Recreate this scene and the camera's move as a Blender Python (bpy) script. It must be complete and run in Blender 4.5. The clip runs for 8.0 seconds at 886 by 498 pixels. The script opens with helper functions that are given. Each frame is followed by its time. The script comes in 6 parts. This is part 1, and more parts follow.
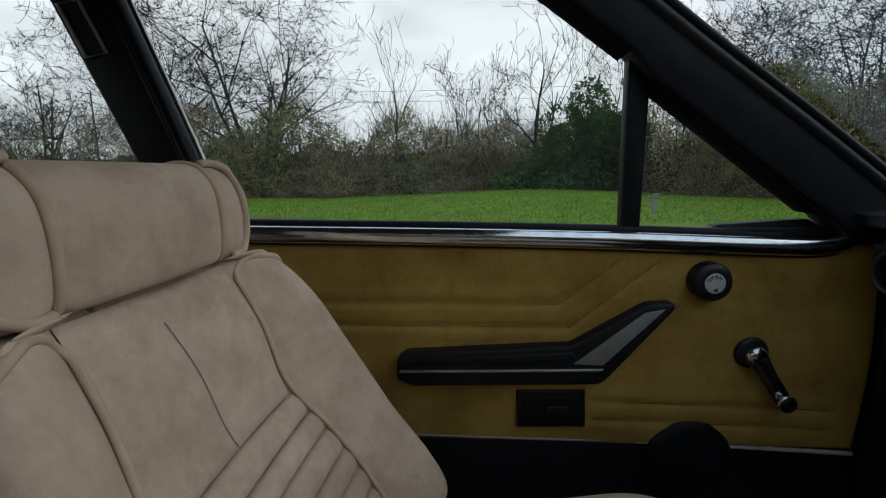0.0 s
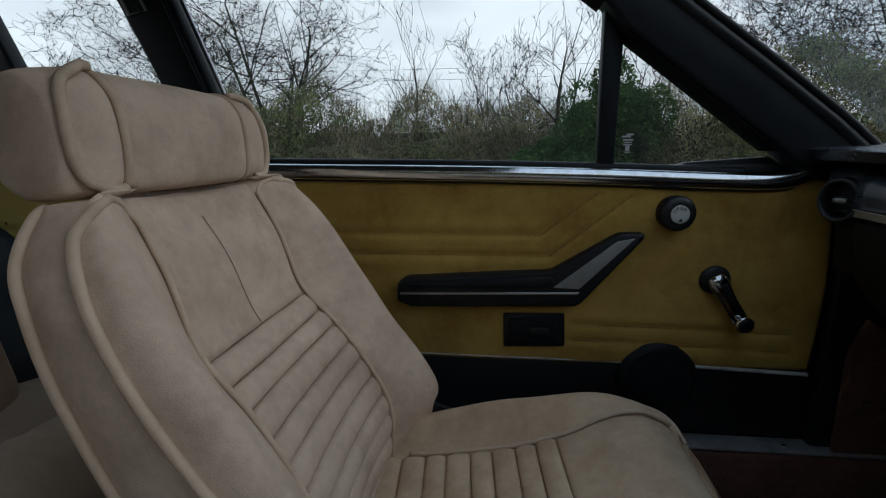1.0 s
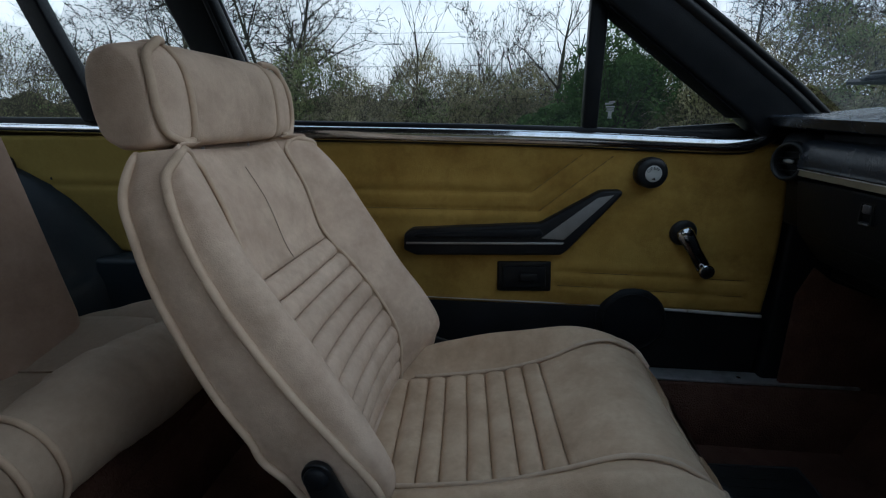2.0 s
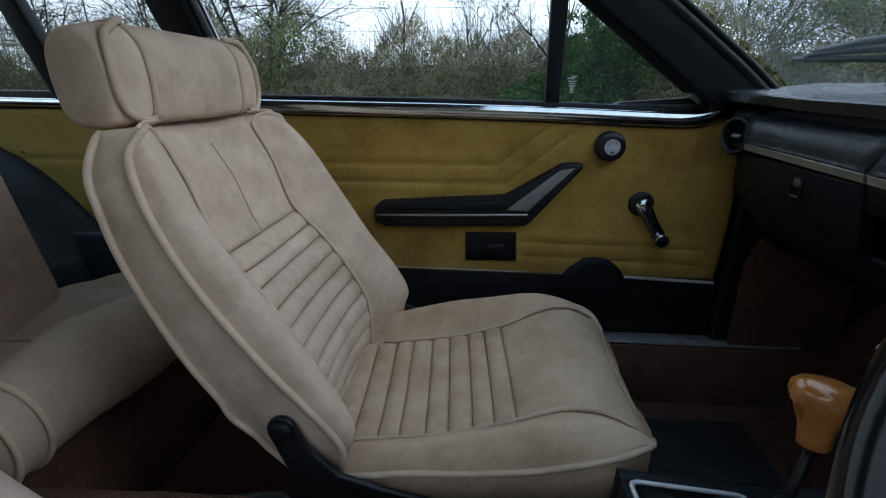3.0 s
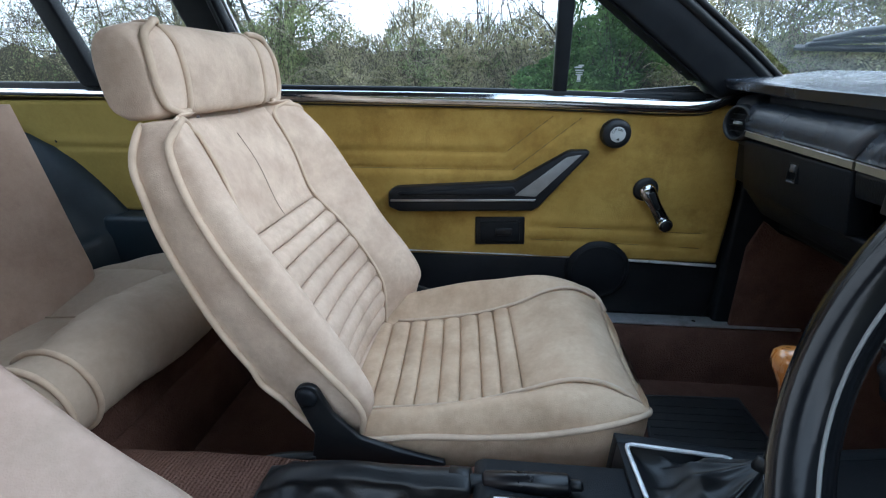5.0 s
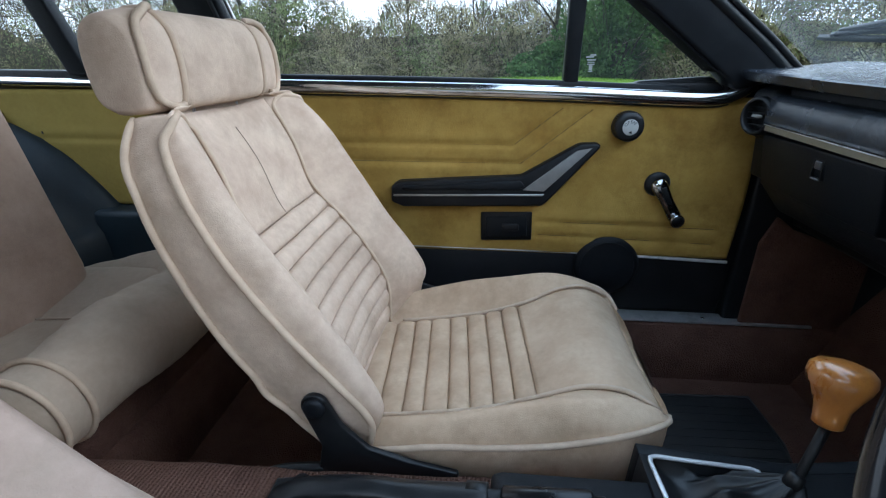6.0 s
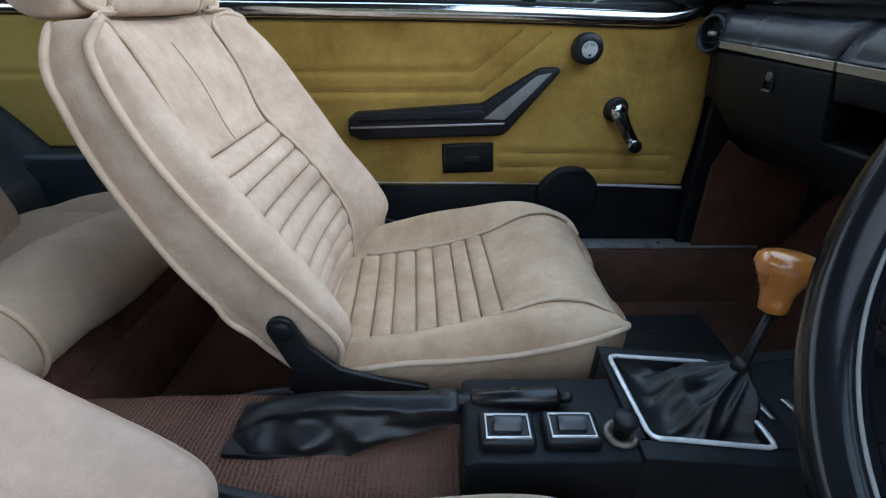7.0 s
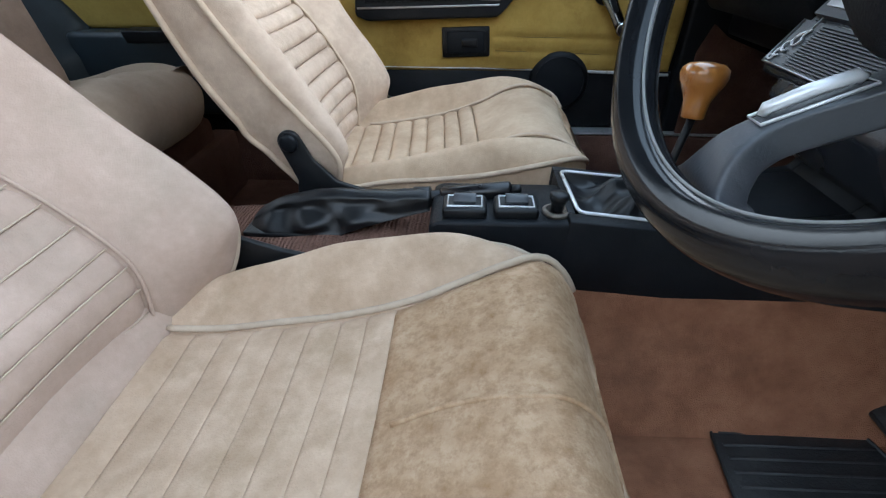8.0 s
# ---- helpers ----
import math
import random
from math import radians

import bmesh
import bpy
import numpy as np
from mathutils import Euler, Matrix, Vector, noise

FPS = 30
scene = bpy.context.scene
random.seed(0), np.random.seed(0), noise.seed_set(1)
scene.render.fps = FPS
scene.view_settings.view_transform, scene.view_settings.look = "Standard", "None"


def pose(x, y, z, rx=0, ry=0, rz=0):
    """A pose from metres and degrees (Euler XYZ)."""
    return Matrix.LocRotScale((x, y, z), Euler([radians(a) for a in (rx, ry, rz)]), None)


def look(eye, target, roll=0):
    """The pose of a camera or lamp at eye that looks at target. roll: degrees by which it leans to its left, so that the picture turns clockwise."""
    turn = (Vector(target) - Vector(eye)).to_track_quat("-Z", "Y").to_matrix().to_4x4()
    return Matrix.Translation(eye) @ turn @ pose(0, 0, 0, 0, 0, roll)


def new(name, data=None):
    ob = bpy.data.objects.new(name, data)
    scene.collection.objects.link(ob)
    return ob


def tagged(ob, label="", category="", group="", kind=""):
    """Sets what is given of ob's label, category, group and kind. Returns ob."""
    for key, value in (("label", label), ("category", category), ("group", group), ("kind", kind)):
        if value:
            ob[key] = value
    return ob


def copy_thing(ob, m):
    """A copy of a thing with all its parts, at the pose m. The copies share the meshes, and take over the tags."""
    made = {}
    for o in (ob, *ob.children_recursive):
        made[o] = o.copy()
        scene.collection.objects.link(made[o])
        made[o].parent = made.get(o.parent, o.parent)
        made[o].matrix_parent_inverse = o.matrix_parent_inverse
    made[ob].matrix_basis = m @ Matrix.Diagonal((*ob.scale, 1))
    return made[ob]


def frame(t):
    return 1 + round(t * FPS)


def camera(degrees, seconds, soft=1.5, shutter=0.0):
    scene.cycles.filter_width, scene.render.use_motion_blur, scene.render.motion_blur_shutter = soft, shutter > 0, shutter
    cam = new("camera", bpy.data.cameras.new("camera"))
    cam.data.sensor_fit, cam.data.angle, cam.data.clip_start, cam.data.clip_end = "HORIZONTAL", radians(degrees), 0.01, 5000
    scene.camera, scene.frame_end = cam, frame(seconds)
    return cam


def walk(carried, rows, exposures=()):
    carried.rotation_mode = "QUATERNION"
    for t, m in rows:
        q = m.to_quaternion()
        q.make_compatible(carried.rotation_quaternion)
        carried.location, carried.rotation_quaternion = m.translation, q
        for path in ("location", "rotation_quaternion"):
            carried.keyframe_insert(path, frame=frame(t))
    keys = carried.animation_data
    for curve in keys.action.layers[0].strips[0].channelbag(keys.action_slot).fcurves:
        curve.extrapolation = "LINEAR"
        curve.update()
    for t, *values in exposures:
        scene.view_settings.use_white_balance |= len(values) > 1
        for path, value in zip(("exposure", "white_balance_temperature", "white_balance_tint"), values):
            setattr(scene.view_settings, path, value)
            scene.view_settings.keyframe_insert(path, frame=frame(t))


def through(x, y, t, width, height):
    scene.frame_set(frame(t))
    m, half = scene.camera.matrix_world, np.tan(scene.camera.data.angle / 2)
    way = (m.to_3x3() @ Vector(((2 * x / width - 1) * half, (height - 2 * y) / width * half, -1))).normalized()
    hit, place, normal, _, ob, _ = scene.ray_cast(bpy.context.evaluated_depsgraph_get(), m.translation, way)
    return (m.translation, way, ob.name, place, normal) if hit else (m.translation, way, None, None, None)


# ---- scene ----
cam = camera(87.3, 8.0, soft=1.2)
PATH = [
    (0, (0.023, -0.108, 0.96), (-0.11, 1.86, 0.631), -0.7),
    (0.3, (0.026, -0.133, 0.926), (-0.147, 1.825, 0.564), -0.1),
    (0.5, (0.05, -0.154, 0.913), (-0.16, 1.799, 0.538), -0.6),
    (0.7, (0.054, -0.184, 0.907), (-0.143, 1.763, 0.492), -0.3),
    (1, (0.078, -0.222, 0.892), (-0.14, 1.723, 0.483), -0.6),
    (1.2, (0.086, -0.254, 0.873), (-0.159, 1.687, 0.459), -0.7),
    (2.3, (0.088, -0.355, 0.897), (-0.111, 1.548, 0.315), 0.1),
    (2.5, (0.098, -0.353, 0.903), (-0.094, 1.545, 0.3), -0.0),
    (2.7, (0.106, -0.366, 0.898), (-0.077, 1.523, 0.264), -0.1),
    (3, (0.138, -0.38, 0.899), (-0.027, 1.501, 0.24), -0.0),
    (3.2, (0.145, -0.403, 0.895), (-0.007, 1.475, 0.223), -0.1),
    (3.5, (0.155, -0.427, 0.884), (-0.001, 1.44, 0.186), -0.1),
    (3.8, (0.168, -0.423, 0.907), (0.016, 1.444, 0.206), 0.0),
    (4, (0.171, -0.402, 0.897), (-0.001, 1.462, 0.193), -0.1),
    (4.2, (0.160, -0.413, 0.895), (-0.026, 1.448, 0.185), -0.5),
    (4.5, (0.155, -0.417, 0.895), (-0.035, 1.441, 0.179), -0.2),
    (4.7, (0.151, -0.43, 0.906), (-0.047, 1.428, 0.193), -0.3),
    (5.8, (0.112, -0.397, 0.914), (-0.098, 1.446, 0.167), -0.5),
    (6, (0.111, -0.391, 0.916), (-0.069, 1.449, 0.153), -0.2),
    (6.2, (0.096, -0.428, 0.911), (-0.054, 1.404, 0.124), -0.4),
    (6.3, (0.092, -0.428, 0.9), (-0.023, 1.401, 0.099), 0.0),
    (6.5, (0.094, -0.429, 0.877), (-0.013, 1.39, 0.054), -0.3),
    (6.8, (0.104, -0.422, 0.879), (0.056, 1.372, -0.002), -0.2),
    (7, (0.112, -0.405, 0.865), (0.091, 1.363, -0.069), -0.4),
    (7.2, (0.104, -0.428, 0.826), (0.120, 1.317, -0.150), -0.6),
    (7.4, (0.118, -0.466, 0.810), (0.152, 1.244, -0.226), -0.8),
    (7.5, (0.124, -0.487, 0.803), (0.176, 1.206, -0.261), -0.5),
    (7.7, (0.136, -0.539, 0.784), (0.148, 1.129, -0.318), -0.5),
    (8, (0.18, -0.607, 0.762), (0.074, 1.05, -0.353), -0.4),
]
EXPOSURES = [(0.0, -1.08, 6200, 6), (1.0, -1.10, 5900, 6), (2.5, -0.76, 5560, 5), (3.0, -0.44, 5520, 5), (3.5, 0.08, 5470, 4), (4.0, 0.50, 5430, 4), (4.5, 0.80, 5450, 5), (6.0, 0.68, 5420, 6), (6.5, 0.64, 5440, 6), (7.0, 0.72, 5500, 6), (7.5, 0.86, 5640, 7), (8.0, 1.06, 5700, 6)]
walk(cam, [(t, look(eye, target, roll)) for t, eye, target, roll in PATH], EXPOSURES)

# ---- world, sun ----
world = bpy.data.worlds.new("overcast")
scene.world = world
world.use_nodes = True
wn, wl = world.node_tree.nodes, world.node_tree.links
wn.clear()


def wnode(kind, **values):
    n = wn.new(kind)
    for k, v in values.items():
        n.inputs[k].default_value = v
    return n


SUN_EL, SUN_AZ = radians(46), radians(116)
sky = wn.new("ShaderNodeTexSky")
sky.sky_type, sky.sun_disc, sky.sun_elevation, sky.sun_rotation = "NISHITA", False, SUN_EL, SUN_AZ
coord = wn.new("ShaderNodeTexCoord")
stretch = wn.new("ShaderNodeMapping")
stretch.inputs["Scale"].default_value = (1.0, 1.0, 3.2)
wl.new(coord.outputs["Generated"], stretch.inputs["Vector"])
clouds = wnode("ShaderNodeTexNoise", Scale=2.6, Detail=7.0, Roughness=0.55, Distortion=0.4)
wl.new(stretch.outputs["Vector"], clouds.inputs["Vector"])
cloud_ramp = wn.new("ShaderNodeValToRGB")
cloud_ramp.color_ramp.elements[0].position, cloud_ramp.color_ramp.elements[0].color = 0.34, (0.80, 0.825, 0.85, 1)
cloud_ramp.color_ramp.elements[1].position, cloud_ramp.color_ramp.elements[1].color = 0.62, (1.12, 1.125, 1.13, 1)
wl.new(clouds.outputs["Fac"], cloud_ramp.inputs["Fac"])
mix_sky = wn.new("ShaderNodeMix")
mix_sky.data_type = "RGBA"
mix_sky.inputs["Factor"].default_value = 0.9
sky_gain = wn.new("ShaderNodeVectorMath")
sky_gain.operation = "SCALE"
sky_gain.inputs["Scale"].default_value = 0.10
wl.new(sky.outputs["Color"], sky_gain.inputs[0])
wl.new(sky_gain.outputs["Vector"], mix_sky.inputs["A"])
# the cloud cover turns slightly bluer overhead
split = wn.new("ShaderNodeSeparateXYZ")
wl.new(coord.outputs["Generated"], split.inputs["Vector"])
height = wnode("ShaderNodeMapRange")
height.inputs["From Min"].default_value, height.inputs["From Max"].default_value = 0.34, 0.80
wl.new(split.outputs["Z"], height.inputs["Value"])
overhead = wn.new("ShaderNodeMix")
overhead.data_type, overhead.blend_type = "RGBA", "MULTIPLY"
overhead.inputs["B"].default_value = (0.72, 0.83, 0.95, 1)
wl.new(height.outputs["Result"], overhead.inputs["Factor"])
wl.new(cloud_ramp.outputs["Color"], overhead.inputs["A"])
wl.new(overhead.outputs["Result"], mix_sky.inputs["B"])
back = wnode("ShaderNodeBackground", Strength=2.1)
wl.new(mix_sky.outputs["Result"], back.inputs["Color"])
out = wn.new("ShaderNodeOutputWorld")
wl.new(back.outputs["Background"], out.inputs["Surface"])

sun = new("sun", bpy.data.lights.new("sun", "SUN"))
sun.data.energy, sun.data.angle, sun.data.color = 1.1, radians(40), (1.0, 0.98, 0.95)
sun.matrix_world = look((0, 0, 0), (-0.80, 0.12, -0.58))

# ---- materials ----


def nodes_of(name):
    m = bpy.data.materials.new(name)
    m.use_nodes = True
    t = m.node_tree
    return m, t.nodes, t.links, t.nodes["Principled BSDF"]


def surface(name, dark, light, scale=8.0, rough=0.6, bump=0.15, grain=400.0, metal=0.0, sheen=0.0, stain=None, stain_scale=3.0,
            stain_amount=0.5, spread=0.25, coat=0.0, distance=0.002, per_object=0.0, stretch=(1, 1, 1), spec=0.5, ribs=0.0, stain_from=0.5):
    """Two-scale mottling between two colours, fine grain as relief, and optional stains."""
    m, n, l, b = nodes_of(name)
    co = n.new("ShaderNodeTexCoord")
    mp = n.new("ShaderNodeMapping")
    mp.inputs["Scale"].default_value = stretch
    l.new(co.outputs["Object"], mp.inputs["Vector"])
    big = n.new("ShaderNodeTexNoise")
    big.inputs["Scale"].default_value, big.inputs["Detail"].default_value = scale, 6.0
    big.inputs["Roughness"].default_value = 0.62
    l.new(mp.outputs["Vector"], big.inputs["Vector"])
    ramp = n.new("ShaderNodeValToRGB")
    e = ramp.color_ramp.elements
    e[0].position, e[0].color = 0.5 - spread, (*dark, 1)
    e[1].position, e[1].color = 0.5 + spread, (*light, 1)
    l.new(big.outputs["Fac"], ramp.inputs["Fac"])
    colour = ramp.outputs["Color"]
    fine = n.new("ShaderNodeTexNoise")
    fine.inputs["Scale"].default_value, fine.inputs["Detail"].default_value = grain, 3.0
    l.new(mp.outputs["Vector"], fine.inputs["Vector"])
    if stain:
        spots = n.new("ShaderNodeTexNoise")
        spots.inputs["Scale"].default_value, spots.inputs["Detail"].default_value = stain_scale, 8.0
        spots.inputs["Roughness"].default_value = 0.7
        l.new(co.outputs["Object"], spots.inputs["Vector"])
        cut = n.new("ShaderNodeValToRGB")
        cut.color_ramp.elements[0].position, cut.color_ramp.elements[0].color = stain_from, (0, 0, 0, 1)
        cut.color_ramp.elements[1].position, cut.color_ramp.elements[1].color = 0.72, (stain_amount,) * 3 + (1,)
        l.new(spots.outputs["Fac"], cut.inputs["Fac"])
        mx = n.new("ShaderNodeMix")
        mx.data_type = "RGBA"
        l.new(cut.outputs["Color"], mx.inputs["Factor"])
        l.new(colour, mx.inputs["A"])
        mx.inputs["B"].default_value = (*stain, 1)
        colour = mx.outputs["Result"]
    if sheen:
        # brushed nap of cloth and carpet
        pile = n.new("ShaderNodeTexNoise")
        pile.inputs["Scale"].default_value, pile.inputs["Detail"].default_value = 110.0, 5.0
        pile.inputs["Roughness"].default_value = 0.7
        l.new(co.outputs["Object"], pile.inputs["Vector"])
        swing = n.new("ShaderNodeMapRange")
        swing.inputs["From Min"].default_value, swing.inputs["From Max"].default_value = 0.3, 0.7
        swing.inputs["To Min"].default_value, swing.inputs["To Max"].default_value = 0.945, 1.055
        l.new(pile.outputs["Fac"], swing.inputs["Value"])
        nap = n.new("ShaderNodeHueSaturation")
        l.new(swing.outputs["Result"], nap.inputs["Value"])
        l.new(colour, nap.inputs["Color"])
        colour = nap.outputs["Color"]
    if per_object:
        info = n.new("ShaderNodeObjectInfo")
        hsv = n.new("ShaderNodeHueSaturation")
        mr = n.new("ShaderNodeMapRange")
        mr.inputs["To Min"].default_value, mr.inputs["To Max"].default_value = 1 - per_object, 1 + per_object
        l.new(info.outputs["Random"], mr.inputs["Value"])
        l.new(mr.outputs["Result"], hsv.inputs["Value"])
        l.new(colour, hsv.inputs["Color"])
        colour = hsv.outputs["Color"]
    l.new(colour, b.inputs["Base Color"])
    rr = n.new("ShaderNodeMapRange")
    rr.inputs["To Min"].default_value, rr.inputs["To Max"].default_value = max(rough - 0.12, 0.02), min(rough + 0.12, 1)
    l.new(big.outputs["Fac"], rr.inputs["Value"])
    l.new(rr.outputs["Result"], b.inputs["Roughness"])
    b.inputs["Metallic"].default_value = metal
    b.inputs["Specular IOR Level"].default_value = spec
    if sheen:
        b.inputs["Sheen Weight"].default_value, b.inputs["Sheen Roughness"].default_value = sheen, 0.45
        b.inputs["Sheen Tint"].default_value = (*light, 1)
    if coat:
        b.inputs["Coat Weight"].default_value, b.inputs["Coat Roughness"].default_value = coat, 0.08
    if bump:
        bp = n.new("ShaderNodeBump")
        bp.inputs["Strength"].default_value, bp.inputs["Distance"].default_value = bump, distance
        height = fine.outputs["Fac"]
        if ribs:
            wave = n.new("ShaderNodeTexWave")
            wave.inputs["Scale"].default_value, wave.inputs["Distortion"].default_value = ribs, 4.0
            wave.inputs["Detail"].default_value, wave.inputs["Detail Scale"].default_value = 2.0, 0.6
            l.new(co.outputs["Object"], wave.inputs["Vector"])
            both = n.new("ShaderNodeMath")
            both.operation = "MULTIPLY_ADD"
            l.new(wave.outputs["Fac"], both.inputs[0])
            both.inputs[1].default_value = 0.35
            l.new(fine.outputs["Fac"], both.inputs[2])
            height = both.outputs["Value"]
        l.new(height, bp.inputs["Height"])
        l.new(bp.outputs["Normal"], b.inputs["Normal"])
    return m


velour = surface("beige_velour", (0.395, 0.290, 0.216), (0.570, 0.444, 0.342), 13, 0.9, 0.35, 600, sheen=0.35, stain=(0.31, 0.235, 0.17),
                 stain_scale=10, stain_amount=0.6, per_object=0.02, spec=0.2, spread=0.20)
velour_seat = surface("tan_velour", (0.39, 0.270, 0.176), (0.565, 0.424, 0.296), 12, 0.9, 0.35, 600, sheen=0.35, stain=(0.29, 0.205, 0.13),
                      stain_scale=10, stain_amount=0.6, per_object=0.02, spec=0.2, spread=0.20)
# driver's backrest: darker, pinker tone than the cushion's cloth
velour_worn_back = surface("pinkish_velour", (0.318, 0.234, 0.186), (0.435, 0.330, 0.270), 9, 0.9, 0.3, 600, sheen=0.3, stain=(0.27, 0.225, 0.175),
                           stain_scale=6, stain_amount=0.5, spec=0.2, spread=0.2)
velour_soiled = surface("soiled_velour", (0.302, 0.192, 0.108), (0.430, 0.300, 0.192), 30, 0.9, 0.4, 420, sheen=0.25, spread=0.16, stain=(0.180, 0.098, 0.042),
                        stain_scale=85, stain_amount=0.75, spec=0.2, stain_from=0.44)
velour_brown = surface("brown_beige_velour", (0.30, 0.205, 0.150), (0.42, 0.305, 0.235), 8, 0.9, 0.3, 600, sheen=0.3, stain=(0.21, 0.15, 0.11),
                       stain_scale=6, stain_amount=0.5, spec=0.2)
velour_worn = surface("worn_beige_velour", (0.360, 0.252, 0.168), (0.492, 0.366, 0.263), 24, 0.9, 0.35, 500, sheen=0.25, spread=0.2, stain=(0.235, 0.160, 0.09),
                      stain_scale=7.5, stain_amount=0.7, per_object=0.02, spec=0.2)
velour_rear = surface("grey_beige_velour", (0.328, 0.252, 0.188), (0.468, 0.374, 0.288), 7, 0.9, 0.25, 700, sheen=0.3, stain=(0.22, 0.178, 0.128),
                      stain_scale=7, stain_amount=0.6, spec=0.2)
piping_cloth = surface("piping_cloth", (0.41, 0.308, 0.222), (0.55, 0.428, 0.318), 30, 0.85, 0.3, 900, spec=0.25)
piping_pale = surface("pale_piping_cloth", (0.36, 0.283, 0.208), (0.48, 0.392, 0.302), 30, 0.8, 0.3, 900, spec=0.25)
mustard_thread = surface("mustard_thread", (0.09, 0.058, 0.014), (0.15, 0.10, 0.028), 60, 0.9, 0)
thread = surface("seam_thread", (0.22, 0.17, 0.13), (0.30, 0.245, 0.195), 60, 0.9, 0)
mustard = surface("mustard_velour", (0.285, 0.172, 0.034), (0.43, 0.288, 0.074), 9, 0.9, 0.35, 500, sheen=0.3, spread=0.2, stain=(0.17, 0.09, 0.016),
                  stain_scale=6, stain_amount=0.8, spec=0.2)
olive = surface("olive_velour", (0.25, 0.186, 0.046), (0.355, 0.270, 0.074), 5, 0.9, 0.25, 700, sheen=0.3, stain=(0.18, 0.12, 0.02),
                stain_scale=4, stain_amount=0.4, spec=0.2)
black_vinyl = surface("black_vinyl", (0.005, 0.0056, 0.007), (0.012, 0.013, 0.0155), 12, 0.46, 0.35, 500, spec=0.2, stain=(0.025, 0.024, 0.022), stain_scale=9,
                      stain_amount=0.35)
blue_vinyl = surface("blue_black_vinyl", (0.007, 0.013, 0.019), (0.016, 0.028, 0.038), 8, 0.48, 0.3, 450, spec=0.4, stain=(0.05, 0.055, 0.06), stain_scale=6,
                     stain_amount=0.3)
# the bluish bases of these plastics imitate reflected sky
black_plastic = surface("black_plastic", (0.0042, 0.0049, 0.0062), (0.0095, 0.0108, 0.013), 20, 0.36, 0.2, 900, spec=0.28, stain=(0.03, 0.029, 0.027), stain_scale=14,
                        stain_amount=0.3)
dull_plastic = surface("dull_black_plastic", (0.0042, 0.0052, 0.0070), (0.0095, 0.0112, 0.0142), 14, 0.46, 0.3, 700, spec=0.16, stain=(0.02, 0.02, 0.02), stain_scale=10,
                       stain_amount=0.4)
# base also raised to imitate sheen from the windscreen
dash_plastic = surface("dash_plastic", (0.011, 0.0140, 0.0195), (0.026, 0.032, 0.041), 9, 0.25, 0.25, 420, stain=(0.045, 0.048, 0.052), stain_scale=7,
                       stain_amount=0.35)
spoke_plastic = surface("spoke_plastic", (0.026, 0.029, 0.034), (0.050, 0.055, 0.063), 12, 0.36, 0.15, 500, stain=(0.075, 0.056, 0.058), stain_scale=9, stain_amount=0.4)
felt = surface("black_felt", (0.003, 0.003, 0.0035), (0.007, 0.007, 0.008), 20, 1.0, 0.2, 700, spec=0.02)
gloss_black = surface("gloss_black", (0.003, 0.003, 0.004), (0.007, 0.007, 0.009), 16, 0.30, 0.03, 300, spec=0.4)
worn_brass = surface("worn_metal", (0.10, 0.085, 0.07), (0.19, 0.165, 0.14), 40, 0.4, 0.1, 400, metal=0.4)
# darker dash plastic: the lower panel's shade is put into the colour
shaded_dash_plastic = surface("shaded_dash_plastic", (0.0035, 0.0045, 0.006), (0.008, 0.0098, 0.0125), 9, 0.40, 0.3, 420, spec=0.12)
leather = surface("black_leather", (0.004, 0.0045, 0.0055), (0.010, 0.011, 0.013), 10, 0.42, 0.12, 420, spec=0.4, stain=(0.022, 0.023, 0.026), stain_scale=12,
                  stain_amount=0.4)
rim_leather = surface("rim_leather", (0.004, 0.0046, 0.0056), (0.010, 0.011, 0.013), 16, 0.14, 0.03, 300, spec=0.24, stain=(0.016, 0.017, 0.019), stain_scale=12,
                      stain_amount=0.35)
rubber = surface("mat_rubber", (0.009, 0.010, 0.011), (0.022, 0.023, 0.025), 9, 0.6, 0.5, 240, stain=(0.07, 0.066, 0.06), stain_scale=8, stain_amount=0.35)
# darker copy of the carpet: footwell and rear shade put into its colour
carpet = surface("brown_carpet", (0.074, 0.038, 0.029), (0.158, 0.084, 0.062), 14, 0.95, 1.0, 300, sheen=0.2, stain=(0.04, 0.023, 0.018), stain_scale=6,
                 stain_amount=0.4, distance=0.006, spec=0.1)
carpet_mid = surface("mid_brown_carpet", (0.085, 0.046, 0.035), (0.175, 0.098, 0.073), 12, 0.95, 1.0, 300, sheen=0.2, stain=(0.035, 0.02, 0.016), stain_scale=6,
                     stain_amount=0.5, distance=0.004, spec=0.1, ribs=50)
# brighter copy: the open driver's door's light is put into its colour
carpet_lit = surface("lit_red_brown_carpet", (0.195, 0.083, 0.046), (0.345, 0.163, 0.094), 17, 0.95, 0.7, 650, sheen=0.3, stain=(0.07, 0.033, 0.022), stain_scale=6,
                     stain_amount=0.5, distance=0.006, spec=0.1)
chrome = surface("chrome", (0.62, 0.63, 0.65), (0.80, 0.81, 0.83), 14, 0.14, 0.03, 300, metal=1.0, stain=(0.35, 0.33, 0.31), stain_scale=25, stain_amount=0.5)
bright_trim = surface("bright_trim", (0.52, 0.53, 0.55), (0.70, 0.71, 0.73), 18, 0.3, 0.05, 400, metal=0.35, stain=(0.3, 0.3, 0.3), stain_scale=30, stain_amount=0.4)
# chrome with the dark cabin's reflection put into its base colour
crank_chrome = surface("darkened_chrome", (0.42, 0.43, 0.44), (0.60, 0.61, 0.63), 30, 0.14, 0.03, 400, metal=1.0, stain=(0.12, 0.12, 0.12), stain_scale=40, stain_amount=0.6)
